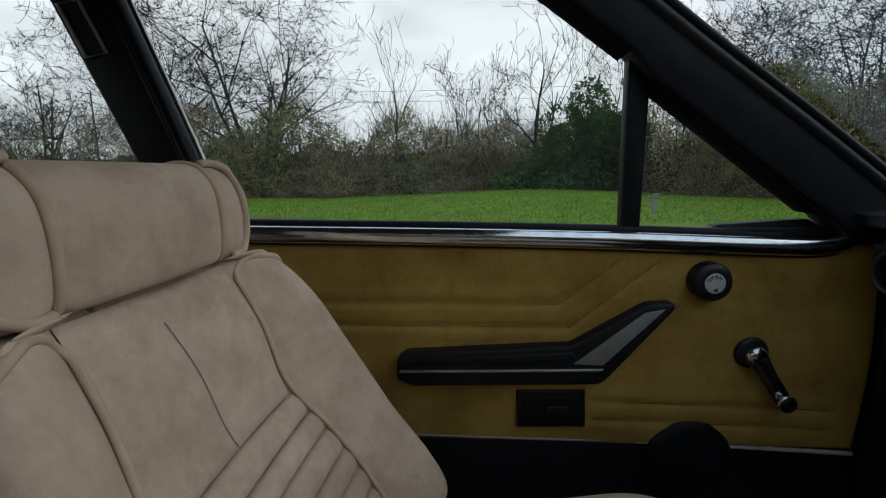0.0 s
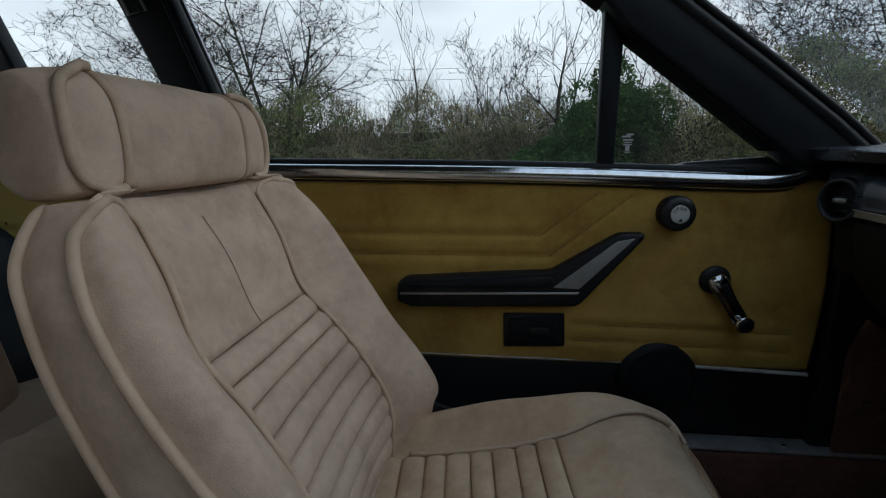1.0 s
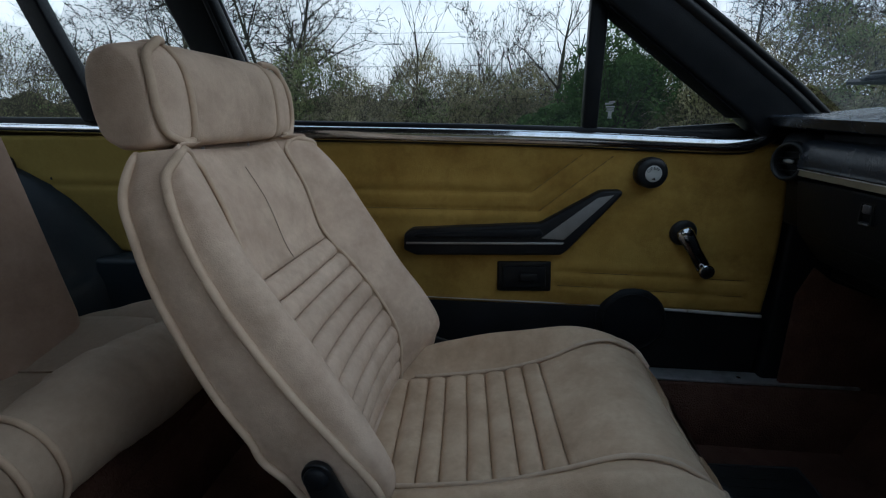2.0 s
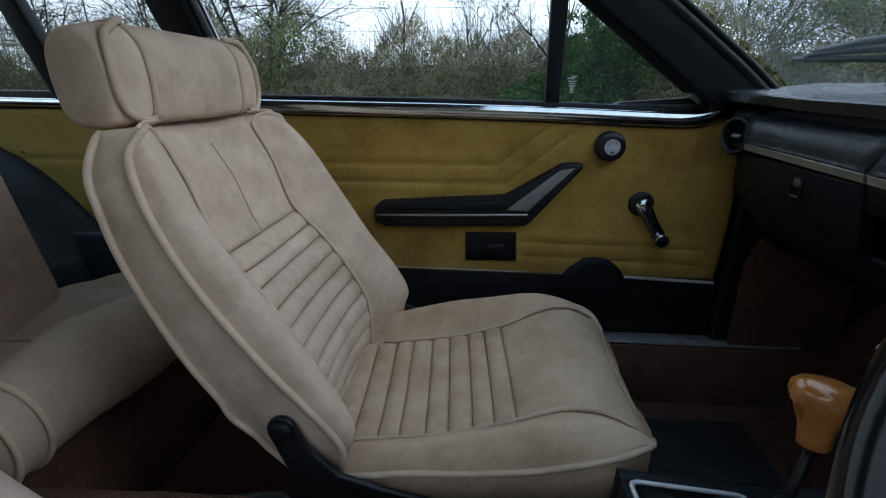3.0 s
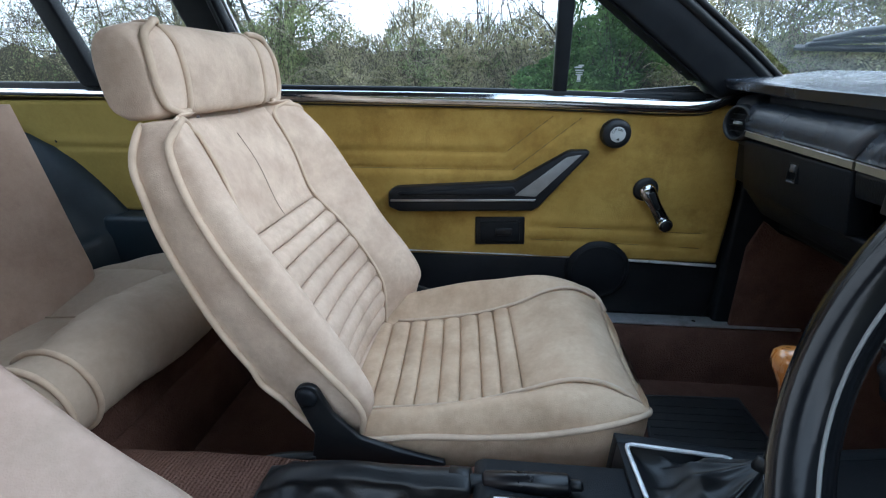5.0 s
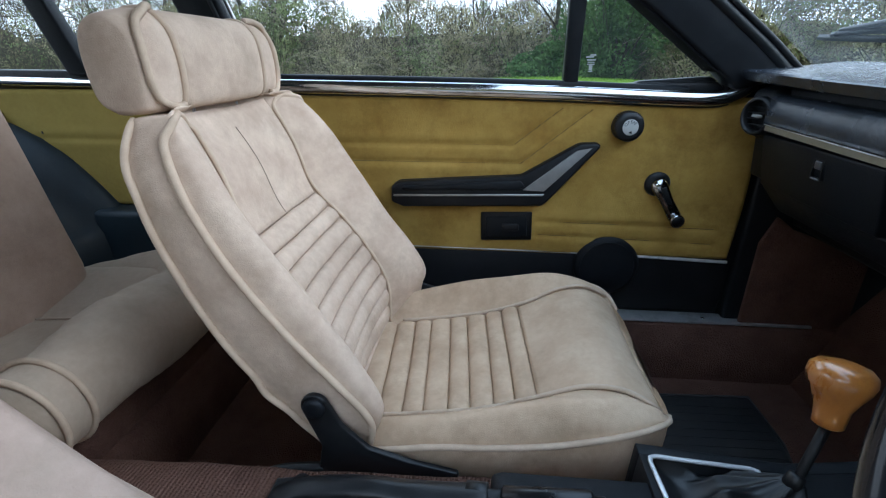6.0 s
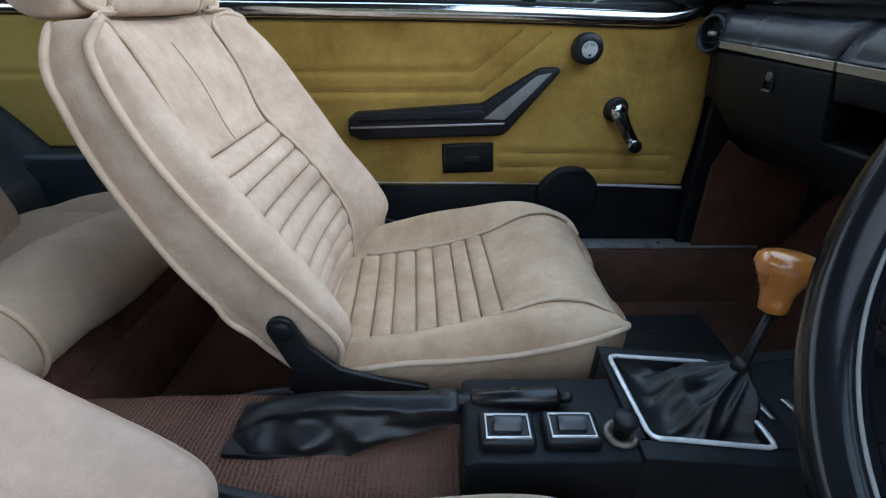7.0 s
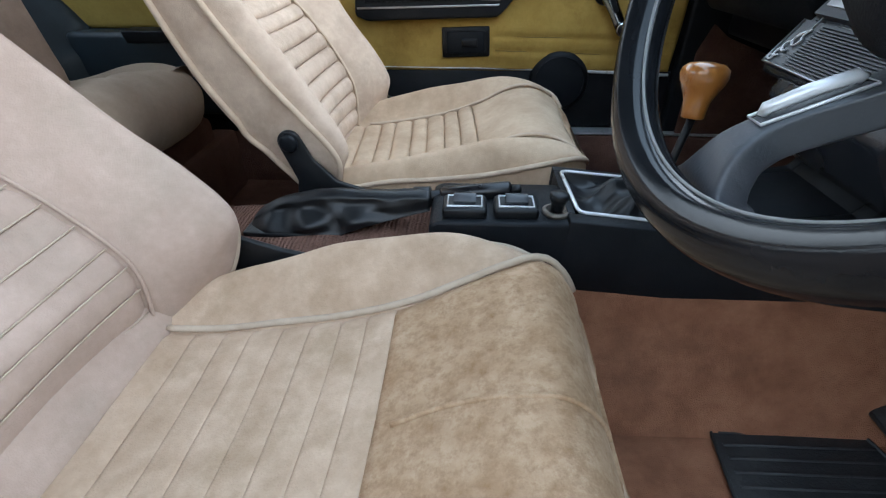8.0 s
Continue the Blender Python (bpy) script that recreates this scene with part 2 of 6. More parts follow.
satin = surface("satin_metal", (0.38, 0.38, 0.38), (0.56, 0.56, 0.56), 20, 0.38, 0.08, 500, metal=1.0)
alloy = surface("scuffed_aluminium", (0.42, 0.43, 0.45), (0.62, 0.63, 0.65), 30, 0.35, 0.2, 300, metal=0.7, stain=(0.12, 0.12, 0.12), stain_scale=20,
                stain_amount=0.6)
grey_vinyl = surface("grey_vinyl", (0.15, 0.15, 0.145), (0.22, 0.22, 0.215), 25, 0.6, 0.3, 700)
trim_beige = surface("khaki_trim", (0.135, 0.122, 0.085), (0.20, 0.183, 0.135), 22, 0.42, 0.15, 500)
grey_paint = surface("grey_print", (0.30, 0.31, 0.30), (0.42, 0.43, 0.42), 30, 0.55, 0.1)
knob_wood = surface("varnished_wood", (0.25, 0.085, 0.013), (0.52, 0.22, 0.045), 26, 0.3, 0.05, 300, coat=0.9, stretch=(1, 1, 0.18),
                    stain=(0.17, 0.05, 0.01), stain_scale=30, stain_amount=0.6)
headliner_cloth = surface("headliner_cloth", (0.05, 0.048, 0.045), (0.08, 0.077, 0.072), 10, 0.9, 0.3, 500)
body_paint = surface("body_paint", (0.22, 0.15, 0.05), (0.27, 0.19, 0.07), 3, 0.3, 0, coat=0.6)
gravel = surface("gravel", (0.15, 0.14, 0.125), (0.30, 0.285, 0.26), 1.2, 0.95, 0.8, 60, distance=0.01, spec=0.15, stain=(0.11, 0.10, 0.085), stain_scale=0.8)
grass_ground = surface("lawn", (0.082, 0.150, 0.012), (0.165, 0.270, 0.026), 0.55, 0.9, 0.8, 22, stain=(0.10, 0.13, 0.035), stain_scale=0.35,
                       stain_amount=0.55, distance=0.05, spec=0.15)
blade = surface("grass_blade", (0.085, 0.155, 0.012), (0.170, 0.285, 0.026), 0.8, 0.8, 0, spec=0.2)
stem_bark = surface("pale_stem", (0.20, 0.165, 0.115), (0.38, 0.32, 0.235), 1.5, 0.9, 0, spec=0.1)
bark = surface("grey_bark", (0.022, 0.020, 0.015), (0.060, 0.054, 0.040), 3, 0.9, 0.8, 30, distance=0.02, spec=0.15, stain=(0.075, 0.085, 0.04), stain_scale=1.4,
               stain_amount=0.5)
tree_twig = surface("dark_twig", (0.014, 0.012, 0.009), (0.042, 0.037, 0.026), 1.2, 0.9, 0, spec=0.1)
twig_bark = surface("brown_twig", (0.038, 0.032, 0.023), (0.095, 0.080, 0.058), 1.2, 0.9, 0, spec=0.1)
# hedge core colour with the shade between leaves put into it
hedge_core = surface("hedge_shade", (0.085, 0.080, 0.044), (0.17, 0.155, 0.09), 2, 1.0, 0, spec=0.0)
far_wood = surface("far_wood", (0.060, 0.058, 0.048), (0.11, 0.105, 0.088), 0.25, 1.0, 0, spec=0.0)


def leafy(name, dark, light, scale, through=0.45, stain=None):
    """Thin leaves: mottled colour, part of the light passing through them."""
    m, n, l, b = nodes_of(name)
    n.remove(b)
    co = n.new("ShaderNodeTexCoord")
    ramps = []
    for k, (sc, a, c) in enumerate(((scale, dark, light), (scale * 0.35, (0.0, 0.0, 0.0), (1.0, 1.0, 1.0)))):
        tex = n.new("ShaderNodeTexNoise")
        tex.inputs["Scale"].default_value, tex.inputs["Detail"].default_value = sc, 5.0
        l.new(co.outputs["Object"], tex.inputs["Vector"])
        ramp = n.new("ShaderNodeValToRGB")
        ramp.color_ramp.elements[0].position, ramp.color_ramp.elements[0].color = (0.32, 0.48)[k], (*a, 1)
        ramp.color_ramp.elements[1].position, ramp.color_ramp.elements[1].color = (0.68, 0.62)[k], (*c, 1)
        l.new(tex.outputs["Fac"], ramp.inputs["Fac"])
        ramps.append(ramp.outputs["Color"])
    colour = ramps[0]
    if stain:
        mx = n.new("ShaderNodeMix")
        mx.data_type = "RGBA"
        l.new(ramps[1], mx.inputs["Factor"])
        l.new(colour, mx.inputs["A"])
        mx.inputs["B"].default_value = (*stain, 1)
        colour = mx.outputs["Result"]
    face, back_side = n.new("ShaderNodeBsdfDiffuse"), n.new("ShaderNodeBsdfTranslucent")
    both = n.new("ShaderNodeMixShader")
    both.inputs["Fac"].default_value = through
    for k, sh in ((1, face), (2, back_side)):
        l.new(colour, sh.inputs["Color"])
        l.new(sh.outputs["BSDF"], both.inputs[k])
    l.new(both.outputs["Shader"], n["Material Output"].inputs["Surface"])
    return m


dead_leaf = leafy("hedge_leaf", (0.27, 0.245, 0.125), (0.54, 0.485, 0.285), 0.9, stain=(0.26, 0.28, 0.11))
brown_leaf = leafy("brown_leaf", (0.19, 0.160, 0.090), (0.37, 0.305, 0.185), 1.1)
dark_leaf = leafy("ivy_leaf", (0.030, 0.060, 0.020), (0.105, 0.165, 0.058), 1.5, 0.3)
olive_leaf = leafy("bramble_leaf", (0.19, 0.245, 0.092), (0.40, 0.445, 0.20), 1.1, stain=(0.15, 0.20, 0.07))


def glass_of(name, tint, gloss=0.003, rim=0.12, veil=0.01):
    m, n, l, b = nodes_of(name)
    n.remove(b)
    see = n.new("ShaderNodeBsdfTransparent")
    see.inputs["Color"].default_value = (*tint, 1)
    shine = n.new("ShaderNodeBsdfGlossy")
    shine.inputs["Roughness"].default_value = 0.02
    lw = n.new("ShaderNodeLayerWeight")
    fr = n.new("ShaderNodeMath")
    fr.operation = "POWER"
    fr.inputs[1].default_value = 4.0
    l.new(lw.outputs["Facing"], fr.inputs[0])
    lo = n.new("ShaderNodeMath")
    lo.operation = "MULTIPLY_ADD"
    lo.inputs[1].default_value, lo.inputs[2].default_value = rim, gloss
    l.new(fr.outputs["Value"], lo.inputs[0])
    fr = lo
    mx = n.new("ShaderNodeMixShader")
    l.new(fr.outputs["Value"], mx.inputs["Fac"])
    l.new(see.outputs["BSDF"], mx.inputs[1])
    l.new(shine.outputs["BSDF"], mx.inputs[2])
    # bluish film imitating the reflected haze on the glass, with some dirt
    film = n.new("ShaderNodeBsdfTranslucent")
    film.inputs["Color"].default_value = (0.72, 0.80, 0.86, 1)
    co = n.new("ShaderNodeTexCoord")
    smear = n.new("ShaderNodeTexNoise")
    smear.inputs["Scale"].default_value, smear.inputs["Detail"].default_value = 5.0, 6.0
    l.new(co.outputs["Object"], smear.inputs["Vector"])
    amount = n.new("ShaderNodeMapRange")
    amount.inputs["From Min"].default_value, amount.inputs["From Max"].default_value = 0.3, 0.75
    amount.inputs["To Min"].default_value, amount.inputs["To Max"].default_value = veil * 0.5, veil * 1.7
    l.new(smear.outputs["Fac"], amount.inputs["Value"])
    veiled = n.new("ShaderNodeMixShader")
    l.new(amount.outputs["Result"], veiled.inputs["Fac"])
    l.new(mx.outputs["Shader"], veiled.inputs[1])
    l.new(film.outputs["BSDF"], veiled.inputs[2])
    l.new(veiled.outputs["Shader"], n["Material Output"].inputs["Surface"])
    return m


side_glass = glass_of("side_glass", (0.975, 0.985, 0.98), veil=0.008)
screen_glass = glass_of("windscreen_glass", (0.95, 0.97, 0.98), 0.015, 0.2, 0.015)

# ---- building helpers ----


def mesh_of(name, verts, faces, smooth=True):
    me = bpy.data.meshes.new(name)
    me.from_pydata([tuple(v) for v in verts], [], faces)
    me.update()
    if smooth:
        me.polygons.foreach_set("use_smooth", [True] * len(me.polygons))
    return me


def recalc(me):
    bm = bmesh.new()
    bm.from_mesh(me)
    bmesh.ops.recalc_face_normals(bm, faces=bm.faces[:])
    bm.to_mesh(me)
    bm.free()
    return me


def thing(name, place, label, category, group="", kind=""):
    ob = new(name)
    ob.empty_display_size = 0.05
    ob.location = place
    return tagged(ob, label, category, group, kind)


def part(name, shape, material, parent=None, label="", smooth=True, local=False):
    """One mesh under a thing. shape: (verts, faces) or a bmesh, in world metres unless local."""
    if isinstance(shape, bmesh.types.BMesh):
        me = bpy.data.meshes.new(name)
        shape.to_mesh(me)
        shape.free()
        if smooth:
            me.polygons.foreach_set("use_smooth", [True] * len(me.polygons))
    else:
        me = recalc(mesh_of(name, shape[0], shape[1], smooth))
    me.materials.append(material)
    ob = new(name, me)
    if parent is not None:
        ob.parent = parent
        if not local:
            base = Vector((0, 0, 0))
            p = parent
            while p is not None:
                base += p.location
                p = p.parent
            me.transform(Matrix.Translation(-base))
    if label:
        ob["label"] = label
    return ob


def single(name, shape, material, label, category="", group="", kind="", smooth=True):
    return tagged(part(name, shape, material, None, "", smooth), label, category, group, kind)


def box(lo, hi, r=0.0, seg=2):
    bm = bmesh.new()
    bmesh.ops.create_cube(bm, size=1)
    for v in bm.verts:
        v.co = Vector([(lo[i] + hi[i]) / 2 + v.co[i] * (hi[i] - lo[i]) for i in range(3)])
    if r:
        bmesh.ops.bevel(bm, geom=bm.edges[:], offset=r, segments=seg, affect="EDGES", profile=0.5)
    return bm


def prism(outline, axis, a, b, r=0.0, seg=2):
    """A polygon in the plane across an axis, extruded from a to b along it, edges rounded by r."""
    bm = bmesh.new()

    def at(p, h):
        return {"x": (h, p[0], p[1]), "y": (p[0], h, p[1]), "z": (p[0], p[1], h)}[axis]

    lower = [bm.verts.new(at(p, a)) for p in outline]
    upper = [bm.verts.new(at(p, b)) for p in outline]
    bm.faces.new(lower)
    bm.faces.new(upper[::-1])
    k = len(outline)
    for i in range(k):
        bm.faces.new((lower[i], upper[i], upper[(i + 1) % k], lower[(i + 1) % k]))
    bmesh.ops.recalc_face_normals(bm, faces=bm.faces[:])
    if r:
        bmesh.ops.bevel(bm, geom=bm.edges[:], offset=r, segments=seg, affect="EDGES", profile=0.5)
    return bm


def spline(points, n, closed=False):
    """Catmull-Rom through points, n samples."""
    p = np.array(points, float)
    k = len(p)
    out_pts = []
    spans = k if closed else k - 1
    for i in range(n):
        u = i / n * spans if closed else i / (n - 1) * spans
        j = min(int(u), spans - 1)
        f = u - j

        def g(q):
            return p[q % k] if closed else p[min(max(q, 0), k - 1)]

        a, b, c, d = g(j - 1), g(j), g(j + 1), g(j + 2)
        out_pts.append(0.5 * (2 * b + (c - a) * f + (2 * a - 5 * b + 4 * c - d) * f * f + (3 * b - a - 3 * c + d) * f ** 3))
    return np.array(out_pts)


def loft(rings, closed=True, caps=True):
    rings = [np.asarray(r) for r in rings]
    m = len(rings[0])
    verts = np.concatenate(rings)
    faces = []
    for i in range(len(rings) - 1):
        for j in range(m if closed else m - 1):
            a, b = i * m + j, i * m + (j + 1) % m
            faces.append((a, b, b + m, a + m))
    if caps and closed:
        faces.append(tuple(range(m))[::-1])
        faces.append(tuple(range((len(rings) - 1) * m, len(rings) * m)))
    return verts, faces


def tube(points, radius, sides=8, closed=False, flat=1.0):
    """A round tube along points; radius may be a list."""
    p = np.array(points, float)
    k = len(p)
    rad = np.full(k, radius) if np.isscalar(radius) else np.array(radius, float)
    tang = np.roll(p, -1, 0) - np.roll(p, 1, 0) if closed else np.gradient(p, axis=0)
    tang /= np.maximum(np.linalg.norm(tang, axis=1, keepdims=True), 1e-9)
    ref = np.array([0.0, 0.0, 1.0]) if abs(tang[0][2]) < 0.9 else np.array([1.0, 0.0, 0.0])
    rings = []
    for i in range(k):
        side = np.cross(tang[i], ref)
        side /= max(np.linalg.norm(side), 1e-9)
        ref = np.cross(side, tang[i])
        ang = np.arange(sides) * 2 * math.pi / sides
        rings.append(p[i] + rad[i] * (np.outer(np.cos(ang), side) + flat * np.outer(np.sin(ang), ref)))
    if closed:
        rings.append(rings[0])
    return loft(rings, True, not closed)


def join(*shapes):
    verts, faces, k = [], [], 0
    for v, f in shapes:
        verts.append(np.asarray(v))
        faces += [tuple(i + k for i in q) for q in f]
        k += len(v)
    return np.concatenate(verts), faces


def lathe(profile, place, axis=(0, 0, 1), n=28):
    """Turned body: profile of (radius, height) along an axis from place."""
    ax = Vector(axis).normalized()
    turn = np.array(ax.to_track_quat("Z", "Y").to_matrix())
    rings = []
    for r, h in profile:
        ang = np.arange(n) * 2 * math.pi / n
        ring = np.stack([r * np.cos(ang), r * np.sin(ang), np.full(n, h)], 1)
        rings.append(ring @ turn.T + np.array(place))
    return loft(rings)


def table(xs, ys):
    """Smooth interpolation of rows ys at xs."""
    xs, ys = np.array(xs, float), np.array(ys, float)

    def at(x):
        i = int(np.clip(np.searchsorted(xs, x) - 1, 0, len(xs) - 2))
        f = (x - xs[i]) / (xs[i + 1] - xs[i])
        h = xs[i + 1] - xs[i]
        m0 = (ys[min(i + 1, len(xs) - 1)] - ys[max(i - 1, 0)]) / (xs[min(i + 1, len(xs) - 1)] - xs[max(i - 1, 0)])
        m1 = (ys[min(i + 2, len(xs) - 1)] - ys[i]) / (xs[min(i + 2, len(xs) - 1)] - xs[i])
        return (2 * f ** 3 - 3 * f * f + 1) * ys[i] + (f ** 3 - 2 * f * f + f) * h * m0 + (3 * f * f - 2 * f ** 3) * ys[i + 1] + (f ** 3 - f * f) * h * m1

    return at


def plain(bm):
    """A bmesh as plain vertices and faces, so that several can be joined."""
    bm.verts.index_update()
    shape = [tuple(v.co) for v in bm.verts], [tuple(v.index for v in f.verts) for f in bm.faces]
    bm.free()
    return shape


def lumps(p, scale, size):
    """Smooth small unevenness at a place."""
    return size * noise.noise(Vector(p) * scale)

# ---- the car's shell: floor, sills, sides, pillars, roof ----


def door_y(z):
    return 0.700 - 0.07 * (z - 0.45)


FLOOR_Z = 0.17


def ground_height(x, y):
    rise = -0.08 * min(max((y - 8.0) / 6.0, 0.0), 1.0) + 0.29 * math.exp(-(((x - 2.2) / 4.2) ** 2 + ((y - 17.5) / 4.5) ** 2))
    return rise + 0.05 * noise.noise(Vector((x * 0.15, y * 0.15, 0.3)))


def ground_sheet():
    xs = np.concatenate([np.linspace(-400, -34, 8), np.linspace(-30, 30, 61), np.linspace(34, 400, 8)])
    ys = np.concatenate([np.linspace(-300, -14, 6), np.linspace(-10, 32, 61), np.linspace(36, 500, 8)])
    verts = [(x, y, ground_height(x, y) if abs(x) < 32 and y < 33 else 0.0) for y in ys for x in xs]
    k = len(xs)
    faces = [(j * k + i, j * k + i + 1, (j + 1) * k + i + 1, (j + 1) * k + i) for j in range(len(ys) - 1) for i in range(k - 1)]
    return verts, faces


# unseen drive, added so that bounce and reflections turn neutral, not lawn green
drive_grid = [[(x, y, ground_height(x, y) + 0.03) for x in np.linspace(-26, 26, 53)] for y in np.linspace(-7.4, 4.2, 25)]
single("road", loft(drive_grid, False, False), gravel, "unseen grey-brown gravel drive under the car, added for neutral bounce light", "drive", kind="structure")
single("ground", ground_sheet(), grass_ground, "short green lawn with a low mound", "lawn", kind="structure")

floor = thing("floor", (0, 0, FLOOR_Z), "brown carpeted car floor with a raised tunnel", "floor", kind="structure")
# shaded tone on the passenger's side, lit tone on the driver's
part("floor_pan", box((-1.2, -0.12, FLOOR_Z - 0.04), (1.15, 0.66, FLOOR_Z)), carpet, floor, "brown carpet with footwell shade in its dark tone", smooth=False)
part("driver_carpet", box((-1.2, -0.66, FLOOR_Z - 0.04), (1.15, -0.122, FLOOR_Z)), carpet_lit, floor, "red-brown carpet with door light in its bright tone", smooth=False)


def tunnel_shape(x0, x1, top, half, foot, n=26):
    rings = []
    for i in range(n):
        x = x0 + (x1 - x0) * i / (n - 1)
        t = top(x)
        prof = [(-foot, FLOOR_Z - 0.01), (-foot * 0.86, FLOOR_Z + 0.05), (-half - 0.014, t - 0.05), (-half, t - 0.014), (-half + 0.02, t), (0, t + 0.003),
                (half - 0.02, t), (half, t - 0.014), (half + 0.014, t - 0.05), (foot * 0.86, FLOOR_Z + 0.05), (foot, FLOOR_Z - 0.01)]
        ring = spline([(x, y - 0.008, z) for y, z in prof], 36)
        ring[:, 2] += [lumps(q, 14, 0.004) for q in ring]
        rings.append(ring)
    return loft(rings, True)


tunnel_top = table([-0.75, -0.30, 0.0, 0.14, 0.35, 0.7, 1.15], [0.36, 0.385, 0.395, 0.40, 0.36, 0.36, 0.42])
part("tunnel_carpet", tunnel_shape(-0.62, 0.150, tunnel_top, 0.085, 0.165, 26), carpet_mid, floor, "brown looped carpet over the tunnel")
part("tunnel_carpet", tunnel_shape(0.151, 1.12, tunnel_top, 0.085, 0.185, 30), carpet_lit, floor, "red-brown carpet beside the console, door light in its bright tone")
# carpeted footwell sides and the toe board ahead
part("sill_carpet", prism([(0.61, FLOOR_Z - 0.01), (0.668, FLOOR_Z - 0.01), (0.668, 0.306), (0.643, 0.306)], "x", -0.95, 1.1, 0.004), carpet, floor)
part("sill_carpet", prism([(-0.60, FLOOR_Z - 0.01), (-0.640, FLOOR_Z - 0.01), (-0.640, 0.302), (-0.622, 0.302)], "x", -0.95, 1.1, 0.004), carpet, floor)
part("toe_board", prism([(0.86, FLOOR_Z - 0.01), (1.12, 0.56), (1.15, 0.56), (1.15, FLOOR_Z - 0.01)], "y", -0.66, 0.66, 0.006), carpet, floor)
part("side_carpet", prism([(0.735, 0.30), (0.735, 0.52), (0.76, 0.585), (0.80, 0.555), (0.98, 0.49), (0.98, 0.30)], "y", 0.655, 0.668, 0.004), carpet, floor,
     "brown carpet on the footwell side, shade in its dark tone")
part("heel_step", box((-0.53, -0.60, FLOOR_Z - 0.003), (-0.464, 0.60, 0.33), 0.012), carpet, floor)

# sills with aluminium scuff plates
for side, nm in ((1, "passenger"), (-1, "driver")):
    sill = thing("door_sill", (0.2, side * 0.68, 0.30), "black door sill with a scuffed aluminium tread plate", "door sill", kind="structure")
    part("sill_body", box((-0.80, min(side * 0.670, side * 0.76), 0.12), (1.1, max(side * 0.670, side * 0.76), 0.308), 0.006), black_plastic, sill)
    part("tread_plate", box((-0.45, min(side * 0.648, side * 0.696), 0.3085), (0.90, max(side * 0.648, side * 0.696), 0.3145), 0.002), alloy, sill,
         "scuffed aluminium tread plate")
    for sx in (-0.1, 0.30, 0.655):
        part("screw", lathe([(0.005, 0), (0.0045, 0.0015), (0.002, 0.002)], (sx, side * 0.668, 0.3144), n=12), chrome, sill)


# outer door skin and inner casing, with the window opening above it
def door_panel(x0, x1, z0, z1, grooves, front=None, pillow=0.0, ofs=0.0, rear=None):
    """Padded trim board with pressed-in quilting lines."""
    nx, nz = int((x1 - x0) / 0.0055), int((z1 - z0) / 0.0055)
    segs = [(np.array(a), np.array(b)) for line in grooves for a, b in zip(line[:-1], line[1:])]
    verts = []
    for j in range(nz + 1):
        z = z0 + (z1 - z0) * j / nz
        hi = front(z) if front else x1
        lo = rear(z) if rear else x0
        for i in range(nx + 1):
            x = lo + (hi - lo) * i / nx
            p = np.array([x, z])
            near = 1.0
            for a, b in segs:
                d = b - a
                f = min(max(float((p - a) @ d) / float(d @ d), 0), 1)
                near = min(near, float(np.hypot(*(p - a - f * d))))
            dip = 0.0028 * math.exp(-(near / 0.0035) ** 2) - 0.002 * math.exp(-((near - 0.016) / 0.012) ** 2)
            edge = min(x - lo, hi - x, z - z0, z1 - z)
            dip += 0.006 * max(0, 1 - edge / 0.007) ** 2
            y = door_y(z) - 0.012 + ofs + dip + lumps((x, z, 0.5), 7, 0.0018)
            verts.append((x, y, z))
    k = nx + 1
    faces = [(j * k + i, j * k + i + 1, (j + 1) * k + i + 1, (j + 1) * k + i) for j in range(nz) for i in range(nx)]
    rim = [j * k for j in range(nz + 1)][::-1] + list(range(1, k)) + [j * k + nx for j in range(1, nz + 1)] + [nz * k + i for i in range(nx - 1, 0, -1)]
    n0 = len(verts)
    for r in rim:
        v = verts[r]
        verts.append((v[0], v[1] + 0.012, v[2]))
    for a in range(len(rim)):
        b = (a + 1) % len(rim)
        faces.append((rim[a], rim[b], n0 + b, n0 + a))
    return verts, faces


panel_front = table([0.44, 0.60, 0.70, 0.80, 0.85], [0.688, 0.692, 0.687, 0.672, 0.655])
door = thing("door_1", (0.13, 0.70, 0.30), "closed passenger door with mustard trim and black fittings", "car door", kind="structure")
part("outer_skin", prism([(-0.44, 0.20), (0.72, 0.20), (0.73, 0.84), (-0.44, 0.87)], "y", 0.742, 0.757, 0.004), body_paint, door, "painted outer door skin")
part("door_casing", prism([(-0.44, 0.312), (0.70, 0.312), (0.715, 0.60), (0.69, 0.83), (-0.44, 0.855)], "y", 0.702, 0.740, 0.004), black_plastic, door)
quilt = [[(-0.50, 0.735), (0.167, 0.734), (0.268, 0.815)], [(-0.50, 0.693), (0.185, 0.692), (0.331, 0.812)],
         [(0.236, 0.552), (0.64, 0.543)], [(0.236, 0.517), (0.64, 0.505)]]
part("trim_panel", door_panel(-0.438, 0.69, 0.466, 0.838, quilt, panel_front), mustard, door, "quilted mustard velour trim panel")
for line in quilt:
    path = [p for a, b in zip(line[:-1], line[1:]) for p in np.linspace(a, b, 24)]
    path = [(x, door_y(z) - 0.0095 + lumps((x, z, 0.5), 7, 0.0018), z) for x, z in path if x > -0.43]
    part("stitch_line", tube(path, 0.0013, 5), mustard_thread, door)
part("kick_panel", prism([(-0.438, 0.318), (0.688, 0.318), (0.700, 0.36), (0.700, 0.466), (-0.438, 0.470)], "y", 0.692, 0.703, 0.004), black_vinyl, door,
     "black vinyl lower panel")
part("lower_strip", tube(spline([(-0.438, 0.690, 0.482), (0.0, 0.690, 0.475), (0.33, 0.690, 0.4715), (0.69, 0.690, 0.458)], 30), 0.0042, 8), bright_trim, door,
     "thin chrome strip")
